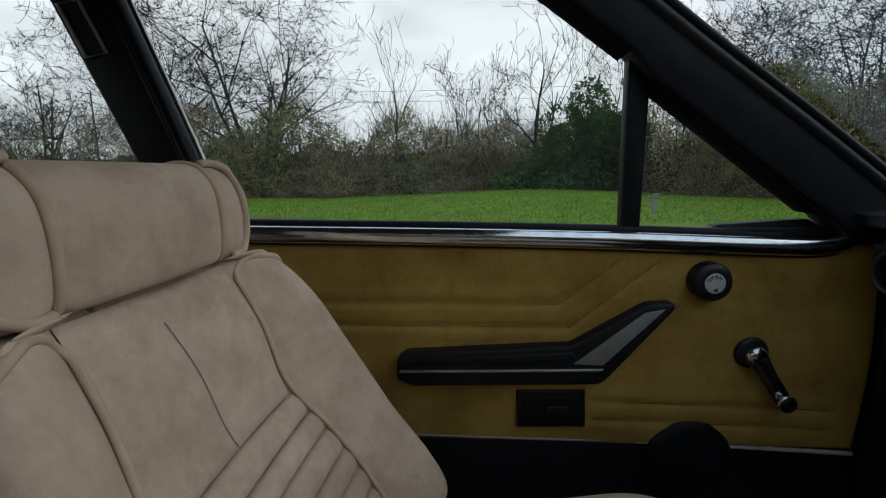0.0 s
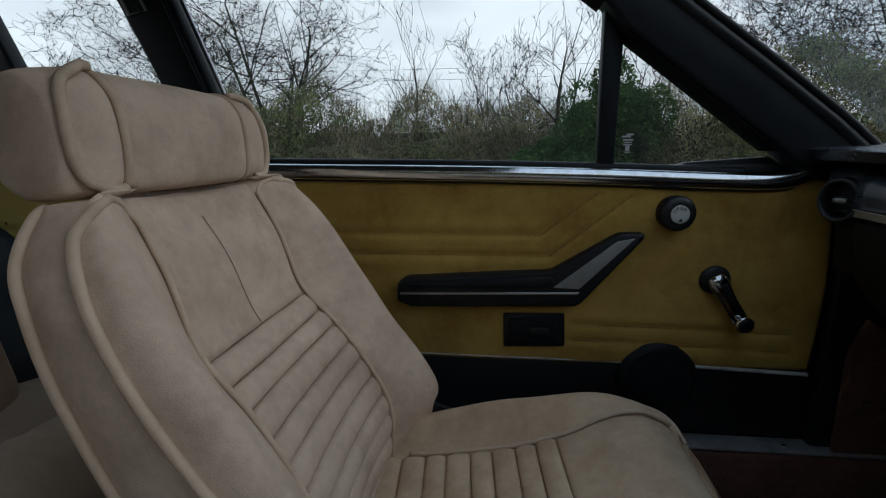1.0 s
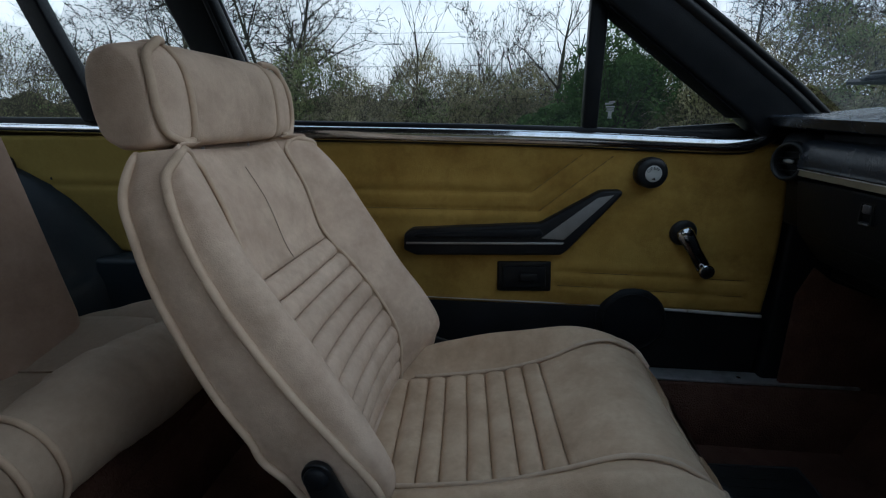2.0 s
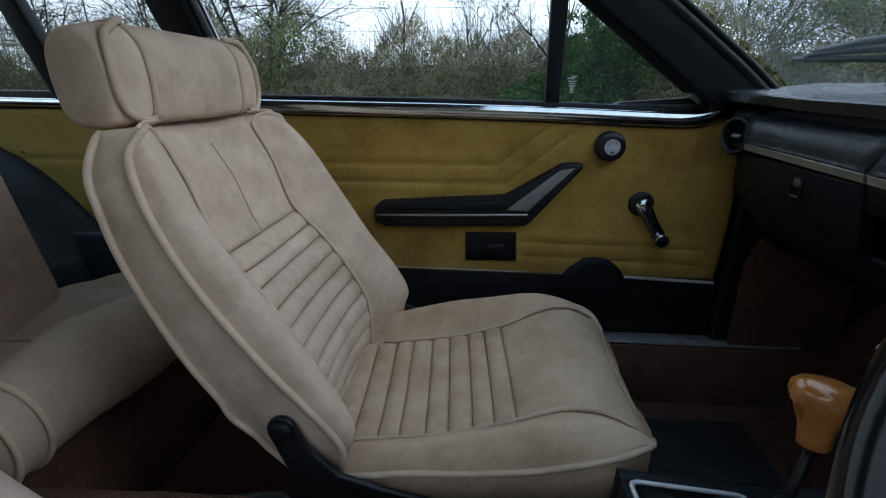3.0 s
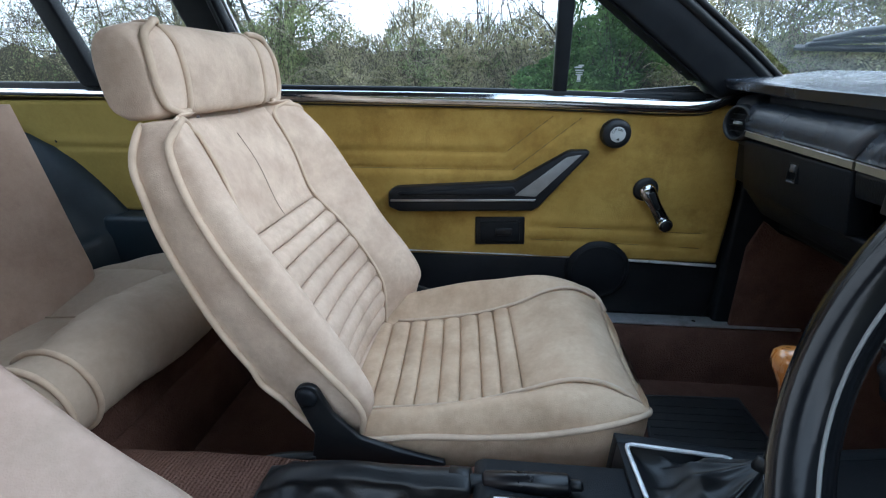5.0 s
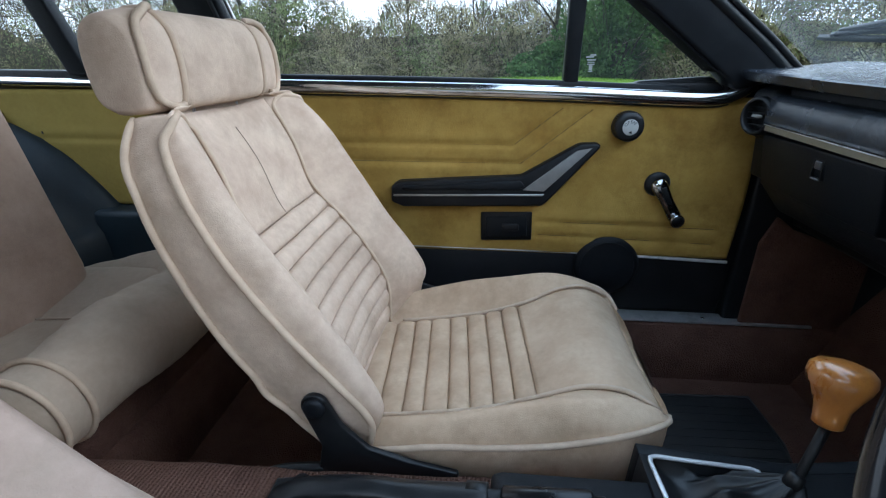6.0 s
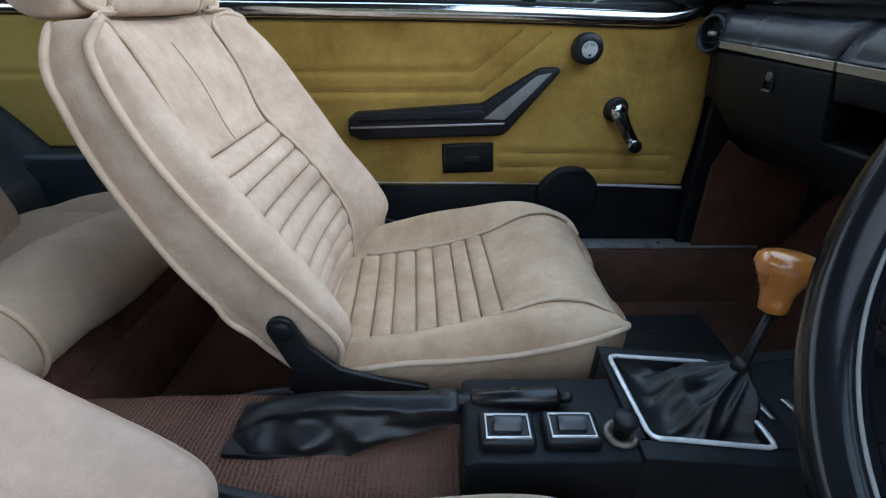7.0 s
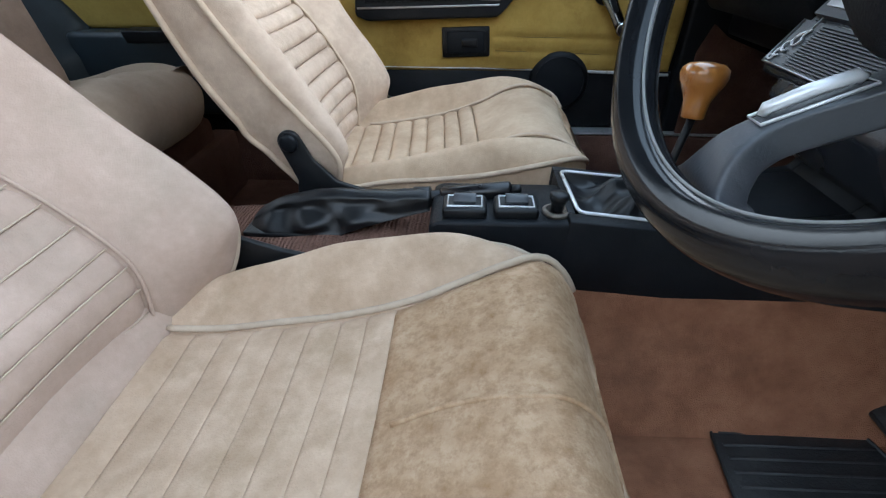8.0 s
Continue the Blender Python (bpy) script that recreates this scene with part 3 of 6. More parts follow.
for sx, sz in ((0.679, 0.367), (0.662, 0.535)):
    part("screw", lathe([(0.004, 0), (0.0034, 0.002), (0.001, 0.0026)], (sx, door_y(sz) - 0.0115 + (0.004 if sz < 0.4 else 0), sz), (0, -1, 0), 10),
         chrome if sz < 0.6 else black_plastic, door)

# armrest with its raked grab handle
arm = part("armrest", prism([(-0.113, 0.602), (-0.111, 0.638), (-0.095, 0.650), (0.187, 0.668), (0.309, 0.742), (0.350, 0.743), (0.354, 0.735),
                             (0.247, 0.608), (0.234, 0.599), (-0.085, 0.590)], "y", 0.646, 0.694, 0.006, 3), black_vinyl, door, "black padded armrest and grab handle")
part("top_pad", prism([(-0.088, 0.632), (-0.085, 0.641), (0.186, 0.6585), (0.196, 0.645), (0.18, 0.637)], "y", 0.642, 0.660, 0.003), dull_plastic, arm)
part("bright_strip", prism([(-0.106, 0.6165), (0.236, 0.6245), (0.240, 0.6290), (-0.106, 0.6210)], "y", 0.6425, 0.650, 0.001), satin, arm, "satin metal strip")
part("grey_inlay", prism([(0.191, 0.637), (0.303, 0.7275), (0.335, 0.7335), (0.239, 0.635)], "y", 0.6435, 0.650, 0.0015), grey_vinyl, arm, "grey triangular inlay")

tray = part("ashtray", prism([(0.100, 0.500), (0.2225, 0.504), (0.220, 0.577), (0.098, 0.573)], "y", 0.676, 0.694, 0.004), black_plastic, door, "black ashtray box")
part("lid", prism([(0.112, 0.510), (0.210, 0.513), (0.208, 0.566), (0.110, 0.563)], "y", 0.672, 0.680, 0.003), dull_plastic, tray)
part("grip", prism([(0.150, 0.528), (0.190, 0.529), (0.189, 0.548), (0.149, 0.547)], "y", 0.667, 0.674, 0.003), black_plastic, tray)

lock = part("lock_knob", lathe([(0.029, 0), (0.031, 0.006), (0.031, 0.036), (0.0285, 0.041), (0.020, 0.042)], (0.403, 0.679, 0.779), (0.04, -1, 0.02), 40), black_plastic,
            door, "round black rotary door opener")
ridges = [tube([(0.403 + 0.0312 * math.cos(a), 0.672, 0.779 + 0.0312 * math.sin(a)), (0.4042 + 0.0312 * math.cos(a), 0.642, 0.7796 + 0.0312 * math.sin(a))], 0.0011, 5)
          for a in np.linspace(0.6, 2.6, 14)]
part("knurling", join(*ridges), black_plastic, lock)
part("badge", lathe([(0.0165, 0), (0.0165, 0.0012), (0.015, 0.0016)], (0.4055, 0.638, 0.779), (0.04, -1, 0.02), 32), grey_paint, lock, "grey disc marked OPEN")
for ch, ang in zip("OPEN", (150, 118, 86, 54)):
    cu = bpy.data.curves.new("letter", "FONT")
    cu.body, cu.size, cu.extrude, cu.align_x = ch, 0.0085, 0.0003, "CENTER"
    tx = new("text_tmp", cu)
    me = bpy.data.meshes.new_from_object(tx)
    bpy.data.objects.remove(tx)
    a = radians(ang)
    me.transform(Matrix.Translation((0.4055 + 0.0088 * math.cos(a), 0.6355, 0.779 + 0.0088 * math.sin(a))) @ Matrix.Rotation(radians(90), 4, "X")
                 @ Matrix.Rotation(a - math.pi / 2, 4, "Z"))
    me.transform(Matrix.Translation(-Vector(door.location) - Vector(lock.location)))
    me.materials.append(black_plastic)
    letter = new("letter", me)
    letter.parent = lock
part("arrow", prism([(0.402, 0.768), (0.4085, 0.772), (0.4095, 0.766)], "y", 0.6352, 0.6372), black_plastic, lock)

crank = part("window_crank", lathe([(0.027, 0), (0.0285, 0.005), (0.026, 0.010), (0.021, 0.012), (0.012, 0.013)], (0.492, 0.6775, 0.651), (0, -1, 0), 36), black_plastic, door,
             "window winder with a chrome arm")
rings = []
for f, w, h in ((-0.16, 0.006, 0.004), (-0.12, 0.0140, 0.008), (0.0, 0.0180, 0.010), (0.2, 0.0165, 0.009), (0.5, 0.0140, 0.0075), (0.8, 0.0145, 0.008), (1.0, 0.0150, 0.009), (1.06, 0.010, 0.006)):
    cx, cz, cy = 0.492 + 0.045 * f, 0.651 - 0.073 * f, 0.659 - 0.004 * f
    rings.append([(cx + w * 0.85 * math.cos(a), cy - h * math.sin(a), cz + w * 0.53 * math.cos(a)) for a in np.linspace(0, 2 * math.pi, 20, endpoint=False)])
part("crank_arm", loft(rings), crank_chrome, crank, "polished chrome arm")
part("crank_window", prism([(0.4925, 0.646), (0.505, 0.651), (0.524, 0.612), (0.514, 0.607)], "y", 0.6485, 0.656, 0.0015), black_plastic, crank)
part("crank_grip", lathe([(0.0115, 0), (0.0135, 0.003), (0.0135, 0.010), (0.0160, 0.014), (0.0150, 0.0175), (0.0125, 0.018)], (0.537, 0.654, 0.576), (0.02, -1, -0.10), 24),
     crank_chrome, crank, "chrome winder grip")
part("grip_cap", lathe([(0.0130, 0), (0.0125, 0.0016), (0.004, 0.0024)], (0.5374, 0.6363, 0.5742), (0.02, -1, -0.10), 20), black_plastic, crank)

speaker = part("speaker", lathe([(0.078, 0), (0.079, 0.010), (0.075, 0.020), (0.068, 0.026), (0.058, 0.0275), (0.030, 0.031), (0.004, 0.032)], (0.408, 0.700, 0.441),
                                (0, -1, 0.03), 48), dull_plastic, door, "round black door speaker")
part("speaker_rim", tube([(0.408 + 0.064 * math.cos(a), 0.6722, 0.441 + 0.064 * math.sin(a)) for a in np.linspace(0, 2 * math.pi, 40)[:-1]], 0.0012, 6, True),
     dull_plastic, speaker)

# bright belt moulding along the window's foot, door and rear quarter
belt = [(-1.36, 0.875), (-0.80, 0.864), (-0.35, 0.855), (0.0, 0.849), (0.264, 0.842), (0.46, 0.834), (0.55, 0.8315), (0.590, 0.835), (0.615, 0.846), (0.640, 0.864)]


def belt_strip(x0, x1, r, dy, dz, flat, n=60):
    pts = [p for p in spline([(x, door_y(z) - dy, z + dz) for x, z in belt], 160) if x0 <= p[0] <= x1]
    return tube(pts, r, 12, flat=flat)


part("belt_moulding", belt_strip(-0.438, 0.70, 0.0104, 0.016, 0.0035, 1.48), chrome, door, "polished chrome belt moulding")
part("belt_seal", belt_strip(-0.438, 0.52, 0.009, 0.004, 0.0195, 1.0), dull_plastic, door)
part("belt_seal", belt_strip(-0.438, 0.60, 0.0035, 0.014, -0.0115, 1.0), black_plastic, door)
part("window_ledge", prism([(-0.438, 0.85), (0.62, 0.83), (0.60, 0.850), (0.28, 0.861), (-0.438, 0.881)], "y", 0.684, 0.735, 0.004), dull_plastic, door)
post = [(0.263, 0.85), (0.262, 1.16), (0.297, 1.13), (0.293, 0.85)]
part("window_post", prism(post, "y", 0.663, 0.692, 0.004), dull_plastic, door, "black quarterlight post")
part("quarterlight_seal", prism([(0.293, 0.852), (0.60, 0.848), (0.575, 0.868), (0.44, 0.866), (0.293, 0.863)], "y", 0.668, 0.690, 0.003), black_plastic, door)
part("quarterlight_catch", prism([(0.40, 0.858), (0.42, 0.869), (0.560, 0.878), (0.575, 0.870), (0.57, 0.858)], "y", 0.672, 0.700, 0.004), dull_plastic, door)
gl = part("window_glass", box((-0.50, 0.679, 0.86), (0.275, 0.682, 1.345)), side_glass, door, "clear side window", smooth=False)
gl.visible_shadow = False
gl = part("quarterlight_glass", prism([(0.285, 0.862), (0.60, 0.862), (0.60, 0.88), (0.285, 1.11)], "y", 0.679, 0.682), side_glass, door, "clear triangular quarterlight",
          smooth=False)
gl.visible_shadow = False
mark = thing("glass_etching", (0.315, 0.6785, 0.90), "pale unreadable maker's mark etched in the quarterlight", "etched mark")
for dx, dz, w, h in ((-0.003, 0.0, 0.016, 0.0016), (0.003, 0.0035, 0.012, 0.0016), (0.0, -0.006, 0.018, 0.0014), (0.0, -0.0105, 0.014, 0.0012), (0.0, -0.0145, 0.015, 0.0012), (0.0, -0.021, 0.007, 0.0050), (0.0, -0.028, 0.009, 0.0010)):
    part("bar", box((0.318 + dx - w / 2, 0.6772, 0.916 + dz - h), (0.318 + dx + w / 2, 0.6778, 0.916 + dz + h)), grey_paint, mark, smooth=False)

# front pillar, windscreen, roof
pillar = thing("front_pillar", (0.5, 0.64, 0.88), "black padded windscreen pillar", "pillar", kind="structure")
part("pillar_trim", prism([(-0.05, 1.362), (0.256, 1.135), (0.292, 1.090), (0.556, 0.890), (0.600, 0.852), (0.662, 0.868), (0.688, 0.891), (0.639, 0.933), (0.578, 0.980), (0.518, 1.026), (0.457, 1.071), (0.377, 1.130), (0.305, 1.185), (0.075, 1.362)],
                          "y", 0.634, 0.695, 0.010, 3), dull_plastic, pillar)
screen_edge = spline([(0.745, 0.868), (0.700, 0.907), (0.651, 0.949), (0.590, 0.996), (0.530, 1.042), (0.469, 1.087), (0.389, 1.146), (0.317, 1.201), (0.105, 1.362)], 32)
part("pillar_edge", tube([(x - 0.0136, 0.639, z - 0.0173) for x, z in screen_edge], 0.0115, 10), black_plastic, pillar)
part("pillar_seal", tube([(x - 0.0040, 0.634, z - 0.0051) for x, z in screen_edge], 0.0065, 8), black_vinyl, pillar)
# matt strips added over the pillar's window faces to kill green lawn reflections
for (xa, za), (xb, zb) in (((-0.05, 1.362), (0.256, 1.135)), ((0.292, 1.090), (0.556, 0.890))):
    k = 0.003 / math.hypot(xb - xa, zb - za)
    ox, oz = (zb - za) * k, (xa - xb) * k
    part("window_channel", prism([(xa, za), (xb, zb), (xb + ox, zb + oz), (xa + ox, za + oz)], "y", 0.637, 0.700), felt, pillar, "matt black felt window channel, added to stop lawn reflections", smooth=False)
part("pillar_foot", prism([(0.585, 0.838), (0.590, 0.868), (0.66, 0.885), (0.77, 0.880), (0.77, 0.838)], "y", 0.657, 0.705, 0.004), felt, pillar)
pillar_d = copy_thing(pillar, pose(0.5, -0.64, 0.88))
pillar_d.scale = (1, -1, 1)
screen = thing("window_2", (0.5, 0, 1.05), "raked clear windscreen", "windscreen", kind="structure")
g = part("windscreen", prism([(0.755, 0.875), (0.150, 1.371), (0.153, 1.375), (0.758, 0.879)], "y", -0.63, 0.63), screen_glass, screen, smooth=False)
g.visible_shadow = False
roof = thing("ceiling", (-0.35, 0, 1.26), "dark grey cloth headliner under the roof", "headliner", kind="structure")
roof_prof = spline([(-0.68, 1.31), (-0.62, 1.348), (-0.45, 1.372), (0, 1.385), (0.45, 1.372), (0.62, 1.348), (0.68, 1.31)], 25)
rings = []
for i in range(16):
    x = 0.12 - 1.28 * i / 15
    drop = 0.02 * (i / 15) ** 2
    inner = [(x, y, z - drop) for y, z in roof_prof]
    outer = [(x, y * 1.02, z - drop + 0.02) for y, z in roof_prof[::-1]]
    rings.append(np.array(inner + outer))
part("headliner", loft(rings), headliner_cloth, roof)
part("screen_rail", box((0.09, -0.62, 1.345), (0.155, 0.62, 1.385), 0.01), dull_plastic, roof)
for side in (1, -1):
    part("roof_rail", tube(spline([(0.14, side * 0.645, 1.335), (-0.3, side * 0.65, 1.345), (-1.12, side * 0.65, 1.318)], 20), 0.022, 10), dull_plastic, roof)

# centre pillar, rear quarter with its window and mustard trim
side_wall = thing("wall_passenger_rear", (-0.9, 0.68, 0.3), "rear quarter of the cabin with olive-mustard trim over a black wheel arch", "quarter panel", kind="structure")
part("pillar", prism([(-0.722, 1.36), (-0.500, 0.870), (-0.408, 0.870), (-0.596, 1.36)], "y", 0.660, 0.694, 0.008, 3), dull_plastic, side_wall, "black raked centre pillar")
part("pillar_edge", tube([(-0.400, 0.682, 0.868), (-0.450, 0.682, 1.00), (-0.588, 0.680, 1.36)], 0.0045, 8), satin, side_wall, "thin bright window edge")
part("pillar_groove", tube([(-0.424, 0.661, 0.870), (-0.474, 0.661, 1.00), (-0.612, 0.660, 1.36)], 0.005, 8), black_vinyl, side_wall)
vent_pts = [(-0.652, 1.236), (-0.614, 1.152), (-0.578, 1.158), (-0.616, 1.242)]
part("pillar_vent", tube([(x, 0.659, z) for x, z in vent_pts], 0.0032, 6, True), grey_paint, side_wall, "thin grey outline of a pillar vent")
part("quarter_post", prism([(-1.045, 1.34), (-0.858, 0.880), (-0.806, 0.880), (-0.995, 1.34)], "y", 0.662, 0.700, 0.006), dull_plastic, side_wall, "slim black window post")
part("rear_pillar", prism([(-1.62, 0.88), (-1.48, 0.88), (-1.06, 1.34), (-1.18, 1.34)], "y", 0.650, 0.735, 0.010), dull_plastic, side_wall)
part("window_ledge", prism([(-1.45, 0.862), (-0.40, 0.852), (-0.40, 0.886), (-1.45, 0.896)], "y", 0.676, 0.735, 0.004), dull_plastic, side_wall)
part("belt_moulding", belt_strip(-1.36, -0.442, 0.0115, 0.016, 0.0, 0.85), chrome, side_wall, "polished chrome belt moulding")
part("outer_skin", prism([(-1.50, 0.20), (-0.445, 0.20), (-0.445, 0.87), (-1.50, 0.89)], "y", 0.742, 0.757, 0.004), body_paint, side_wall)
part("trim_panel", door_panel(-1.30, -0.445, 0.569, 0.850, [[(-1.3, 0.737), (-0.44, 0.735)]], ofs=-0.008), olive, side_wall, "olive-mustard velour trim panel")
g = part("quarter_glass", prism([(-1.50, 0.885), (-0.46, 0.885), (-0.61, 1.34), (-1.10, 1.34)], "y", 0.684, 0.687), side_glass, side_wall, "clear rear side window", smooth=False)
g.visible_shadow = False
part("trim_button", lathe([(0.006, 0), (0.005, 0.003), (0.001, 0.004)], (-0.965, 0.661, 0.752), (0, -1, 0), 12), black_plastic, side_wall)
# wheel arch hump
arch = [(-1.32, 0.84), (-1.20, 0.822), (-1.058, 0.779), (-0.982, 0.740), (-0.923, 0.694), (-0.865, 0.627), (-0.828, 0.573), (-0.80, 0.53), (-0.79, 0.33)]
rings = []
for y, sh in ((0.690, 0.0), (0.655, 0.0), (0.640, 0.006), (0.625, 0.02), (0.610, 0.045), (0.585, 0.06), (0.40, 0.075)):
    top = spline([(x - sh * 0.9, y, z - sh * 0.75) for x, z in arch], 30)
    ring = np.concatenate([top, [(-1.40, y, 0.33)]])
    rings.append(ring)
part("wheel_arch", loft(rings), blue_vinyl, side_wall, "blue-black vinyl wheel arch cover")
part("arm_box", box((-0.86, 0.612, 0.36), (-0.455, 0.690, 0.568), 0.014, 3), blue_vinyl, side_wall, "black moulded side bin")
part("arm_box_top", prism([(-0.70, 0.575), (-0.46, 0.572), (-0.46, 0.545), (-0.69, 0.545)], "y", 0.60, 0.66, 0.004), dull_plastic, side_wall)
part("footwell_side", box((-0.80, 0.645, 0.30), (-0.44, 0.70, 0.52), 0.004), black_plastic, side_wall)

# plain closing walls: scuttle, footwell side, rear bulkhead, driver's quarter
single("wall_scuttle", prism([(0.80, 0.56), (1.15, 0.56), (1.15, 0.86), (0.80, 0.865)], "y", -0.72, 0.72, 0.01), black_plastic, "black bulkhead and scuttle ahead of the dashboard", "bulkhead", kind="structure")
for side in (1, -1):
    single("wall_footwell", box((0.703, min(side * 0.672, side * 0.757), 0.20), (1.15, max(side * 0.672, side * 0.757), 0.845), 0.008), dull_plastic, "dark footwell side ahead of the door",
           "side panel", kind="structure")
for sx, sz in ((0.80, 0.442), (0.792, 0.555)):
    single("screw", lathe([(0.0042, 0), (0.0035, 0.002), (0.001, 0.0026)], (sx, 0.6715, sz), (0, -1, 0), 10), chrome, "small bright screw in the footwell side", "screw")
single("wall_bulkhead_rear", prism([(-1.15, 0.12), (-1.05, 0.12), (-1.05, 0.80), (-1.40, 0.88), (-1.50, 0.86)], "y", -0.74, 0.74, 0.01), black_vinyl, "black rear bulkhead and parcel shelf",
       "bulkhead", kind="structure")
single("wall_driver_rear", prism([(-1.50, 0.20), (-0.60, 0.20), (-0.48, 0.88), (-0.64, 1.345), (-1.16, 1.345), (-1.56, 0.88)], "y", -0.757, -0.672, 0.01), dull_plastic, "dark rear quarter beside the driver's seat", "quarter panel", kind="structure")

# ---- seats ----
S = [-0.12, 0.0, 0.15, 0.30, 0.50, 0.70, 0.85, 1.0]
b_rear = table(S, [(-0.088, 0.362), (-0.112, 0.412), (-0.152, 0.460), (-0.203, 0.530), (-0.252, 0.622), (-0.283, 0.715), (-0.300, 0.790), (-0.313, 0.847)])
b_pipe = table(S, [(-0.052, 0.380), (-0.036, 0.430), (-0.036, 0.471), (-0.069, 0.522), (-0.131, 0.597), (-0.191, 0.690), (-0.236, 0.787), (-0.266, 0.851)])
b_crest = table(S, [(-0.078, 0.365), (-0.046, 0.428), (-0.022, 0.476), (-0.047, 0.537), (-0.100, 0.618), (-0.160, 0.712), (-0.217, 0.799), (-0.273, 0.858)])
b_ins = table(S, [(-0.094, 0.345), (-0.090, 0.405), (-0.093, 0.485), (-0.127, 0.560), (-0.172, 0.628), (-0.224, 0.692), (-0.250, 0.773), (-0.288, 0.853)])
b_side = table(S, [0.214, 0.226, 0.233, 0.236, 0.236, 0.235, 0.234, 0.237])
b_cw = table(S, [0.186, 0.198, 0.208, 0.210, 0.210, 0.208, 0.203, 0.190])
b_iw = table(S, [0.143, 0.142, 0.141, 0.137, 0.131, 0.127, 0.124, 0.120])
U = [-0.11, -0.03, 0.05, 0.12, 0.20, 0.26, 0.31, 0.345, 0.370, 0.385]
c_ins = table(U, [0.385, 0.392, 0.404, 0.418, 0.446, 0.474, 0.479, 0.465, 0.446, 0.425])
c_crest = table(U, [0.412, 0.436, 0.455, 0.470, 0.487, 0.492, 0.487, 0.475, 0.456, 0.434])
c_pipe = table(U, [0.398, 0.410, 0.427, 0.432, 0.441, 0.452, 0.460, 0.461, 0.452, 0.432])
c_low = table(U, [0.350, 0.352, 0.352, 0.350, 0.345, 0.341, 0.341, 0.345, 0.357, 0.384])
# the worn seat: sagged cushion with a late rise at its front
w_ins = table(U, [0.360, 0.364, 0.378, 0.391, 0.416, 0.441, 0.461, 0.468, 0.452, 0.425])
w_crest = table(U, [0.384, 0.409, 0.432, 0.455, 0.473, 0.477, 0.466, 0.450, 0.434, 0.416])
w_pipe = table(U, [0.372, 0.389, 0.407, 0.421, 0.434, 0.443, 0.446, 0.440, 0.430, 0.414])
c_side = table(U, [0.216, 0.226, 0.231, 0.231, 0.230, 0.227, 0.219, 0.204, 0.181, 0.146])
c_cw = table(U, [0.186, 0.198, 0.204, 0.204, 0.200, 0.197, 0.190, 0.182, 0.174, 0.150])
c_iw = table(U, [0.142, 0.142, 0.143, 0.143, 0.143, 0.150, 0.159, 0.165, 0.166, 0.142])


def back_section(s, ins_at):
    rear, pipe, crest, ins = b_rear(s), b_pipe(s), b_crest(s), ins_at(s)
    tuck = 1 - 0.21 * max(0, (s - 0.78) / 0.22) ** 2
    side, cw, iw = float(b_side(s)) * tuck, float(b_cw(s)) * tuck, float(b_iw(s))
    half = [(0.0, rear[0] - 0.012, rear[1]), (side * 0.6, rear[0] - 0.008, rear[1]), (side - 0.012, rear[0], rear[1]), (side - 0.002, rear[0] * 0.8 + pipe[0] * 0.2, rear[1] * 0.8 + pipe[1] * 0.2),
            (side + 0.003, rear[0] * 0.45 + pipe[0] * 0.55, rear[1] * 0.45 + pipe[1] * 0.55), (side, pipe[0], pipe[1]), ((side + cw) / 2 + 0.006, (pipe[0] + crest[0]) / 2 + 0.008, (pipe[1] + crest[1]) / 2 + 0.004),
            (cw, crest[0], crest[1]), (cw * 0.55 + iw * 0.45, crest[0] * 0.62 + ins[0] * 0.38, crest[1] * 0.62 + ins[1] * 0.38), (iw, ins[0], ins[1]), (iw * 0.85, ins[0] - 0.014, ins[1] - 0.004), (iw * 0.5, ins[0] - 0.020, ins[1] - 0.006), ]
    whole = half + [(0.0, ins[0] - 0.022, ins[1] - 0.007)] + [(-a, b, c) for a, b, c in half[:0:-1]]
    return spline([(b, a, c) for a, b, c in whole], 96, True)


def shoulder(s):
    return float(b_side(s)) * (1 - 0.21 * max(0, (s - 0.78) / 0.22) ** 2)


def cushion_section(x, lines):
    ins, crest, pipe, low = (float(f(x)) for f in lines)
    side, cw, iw = float(c_side(x)), float(c_cw(x)), float(c_iw(x))
    half = [(0.0, low), (side * 0.6, low), (side - 0.016, low + 0.002), (side - 0.004, low * 0.7 + pipe * 0.3), (side + 0.002, low * 0.3 + pipe * 0.7), (side, pipe),
            ((side + cw) / 2 + 0.005, pipe * 0.4 + crest * 0.6), (cw, crest), (cw * 0.55 + iw * 0.45, crest * 0.62 + ins * 0.38), (iw, ins), (iw * 0.85, ins - 0.010), (iw * 0.5, ins - 0.014)]
    whole = half + [(0.0, ins - 0.015)] + [(-a, b) for a, b in half[:0:-1]]
    return spline([(x, a, b) for a, b in whole], 96, True)


def tangent(f, s, h=0.01):
    a, b = np.array(f(s - h)), np.array(f(s + h))
    return (b - a) / np.linalg.norm(b - a)


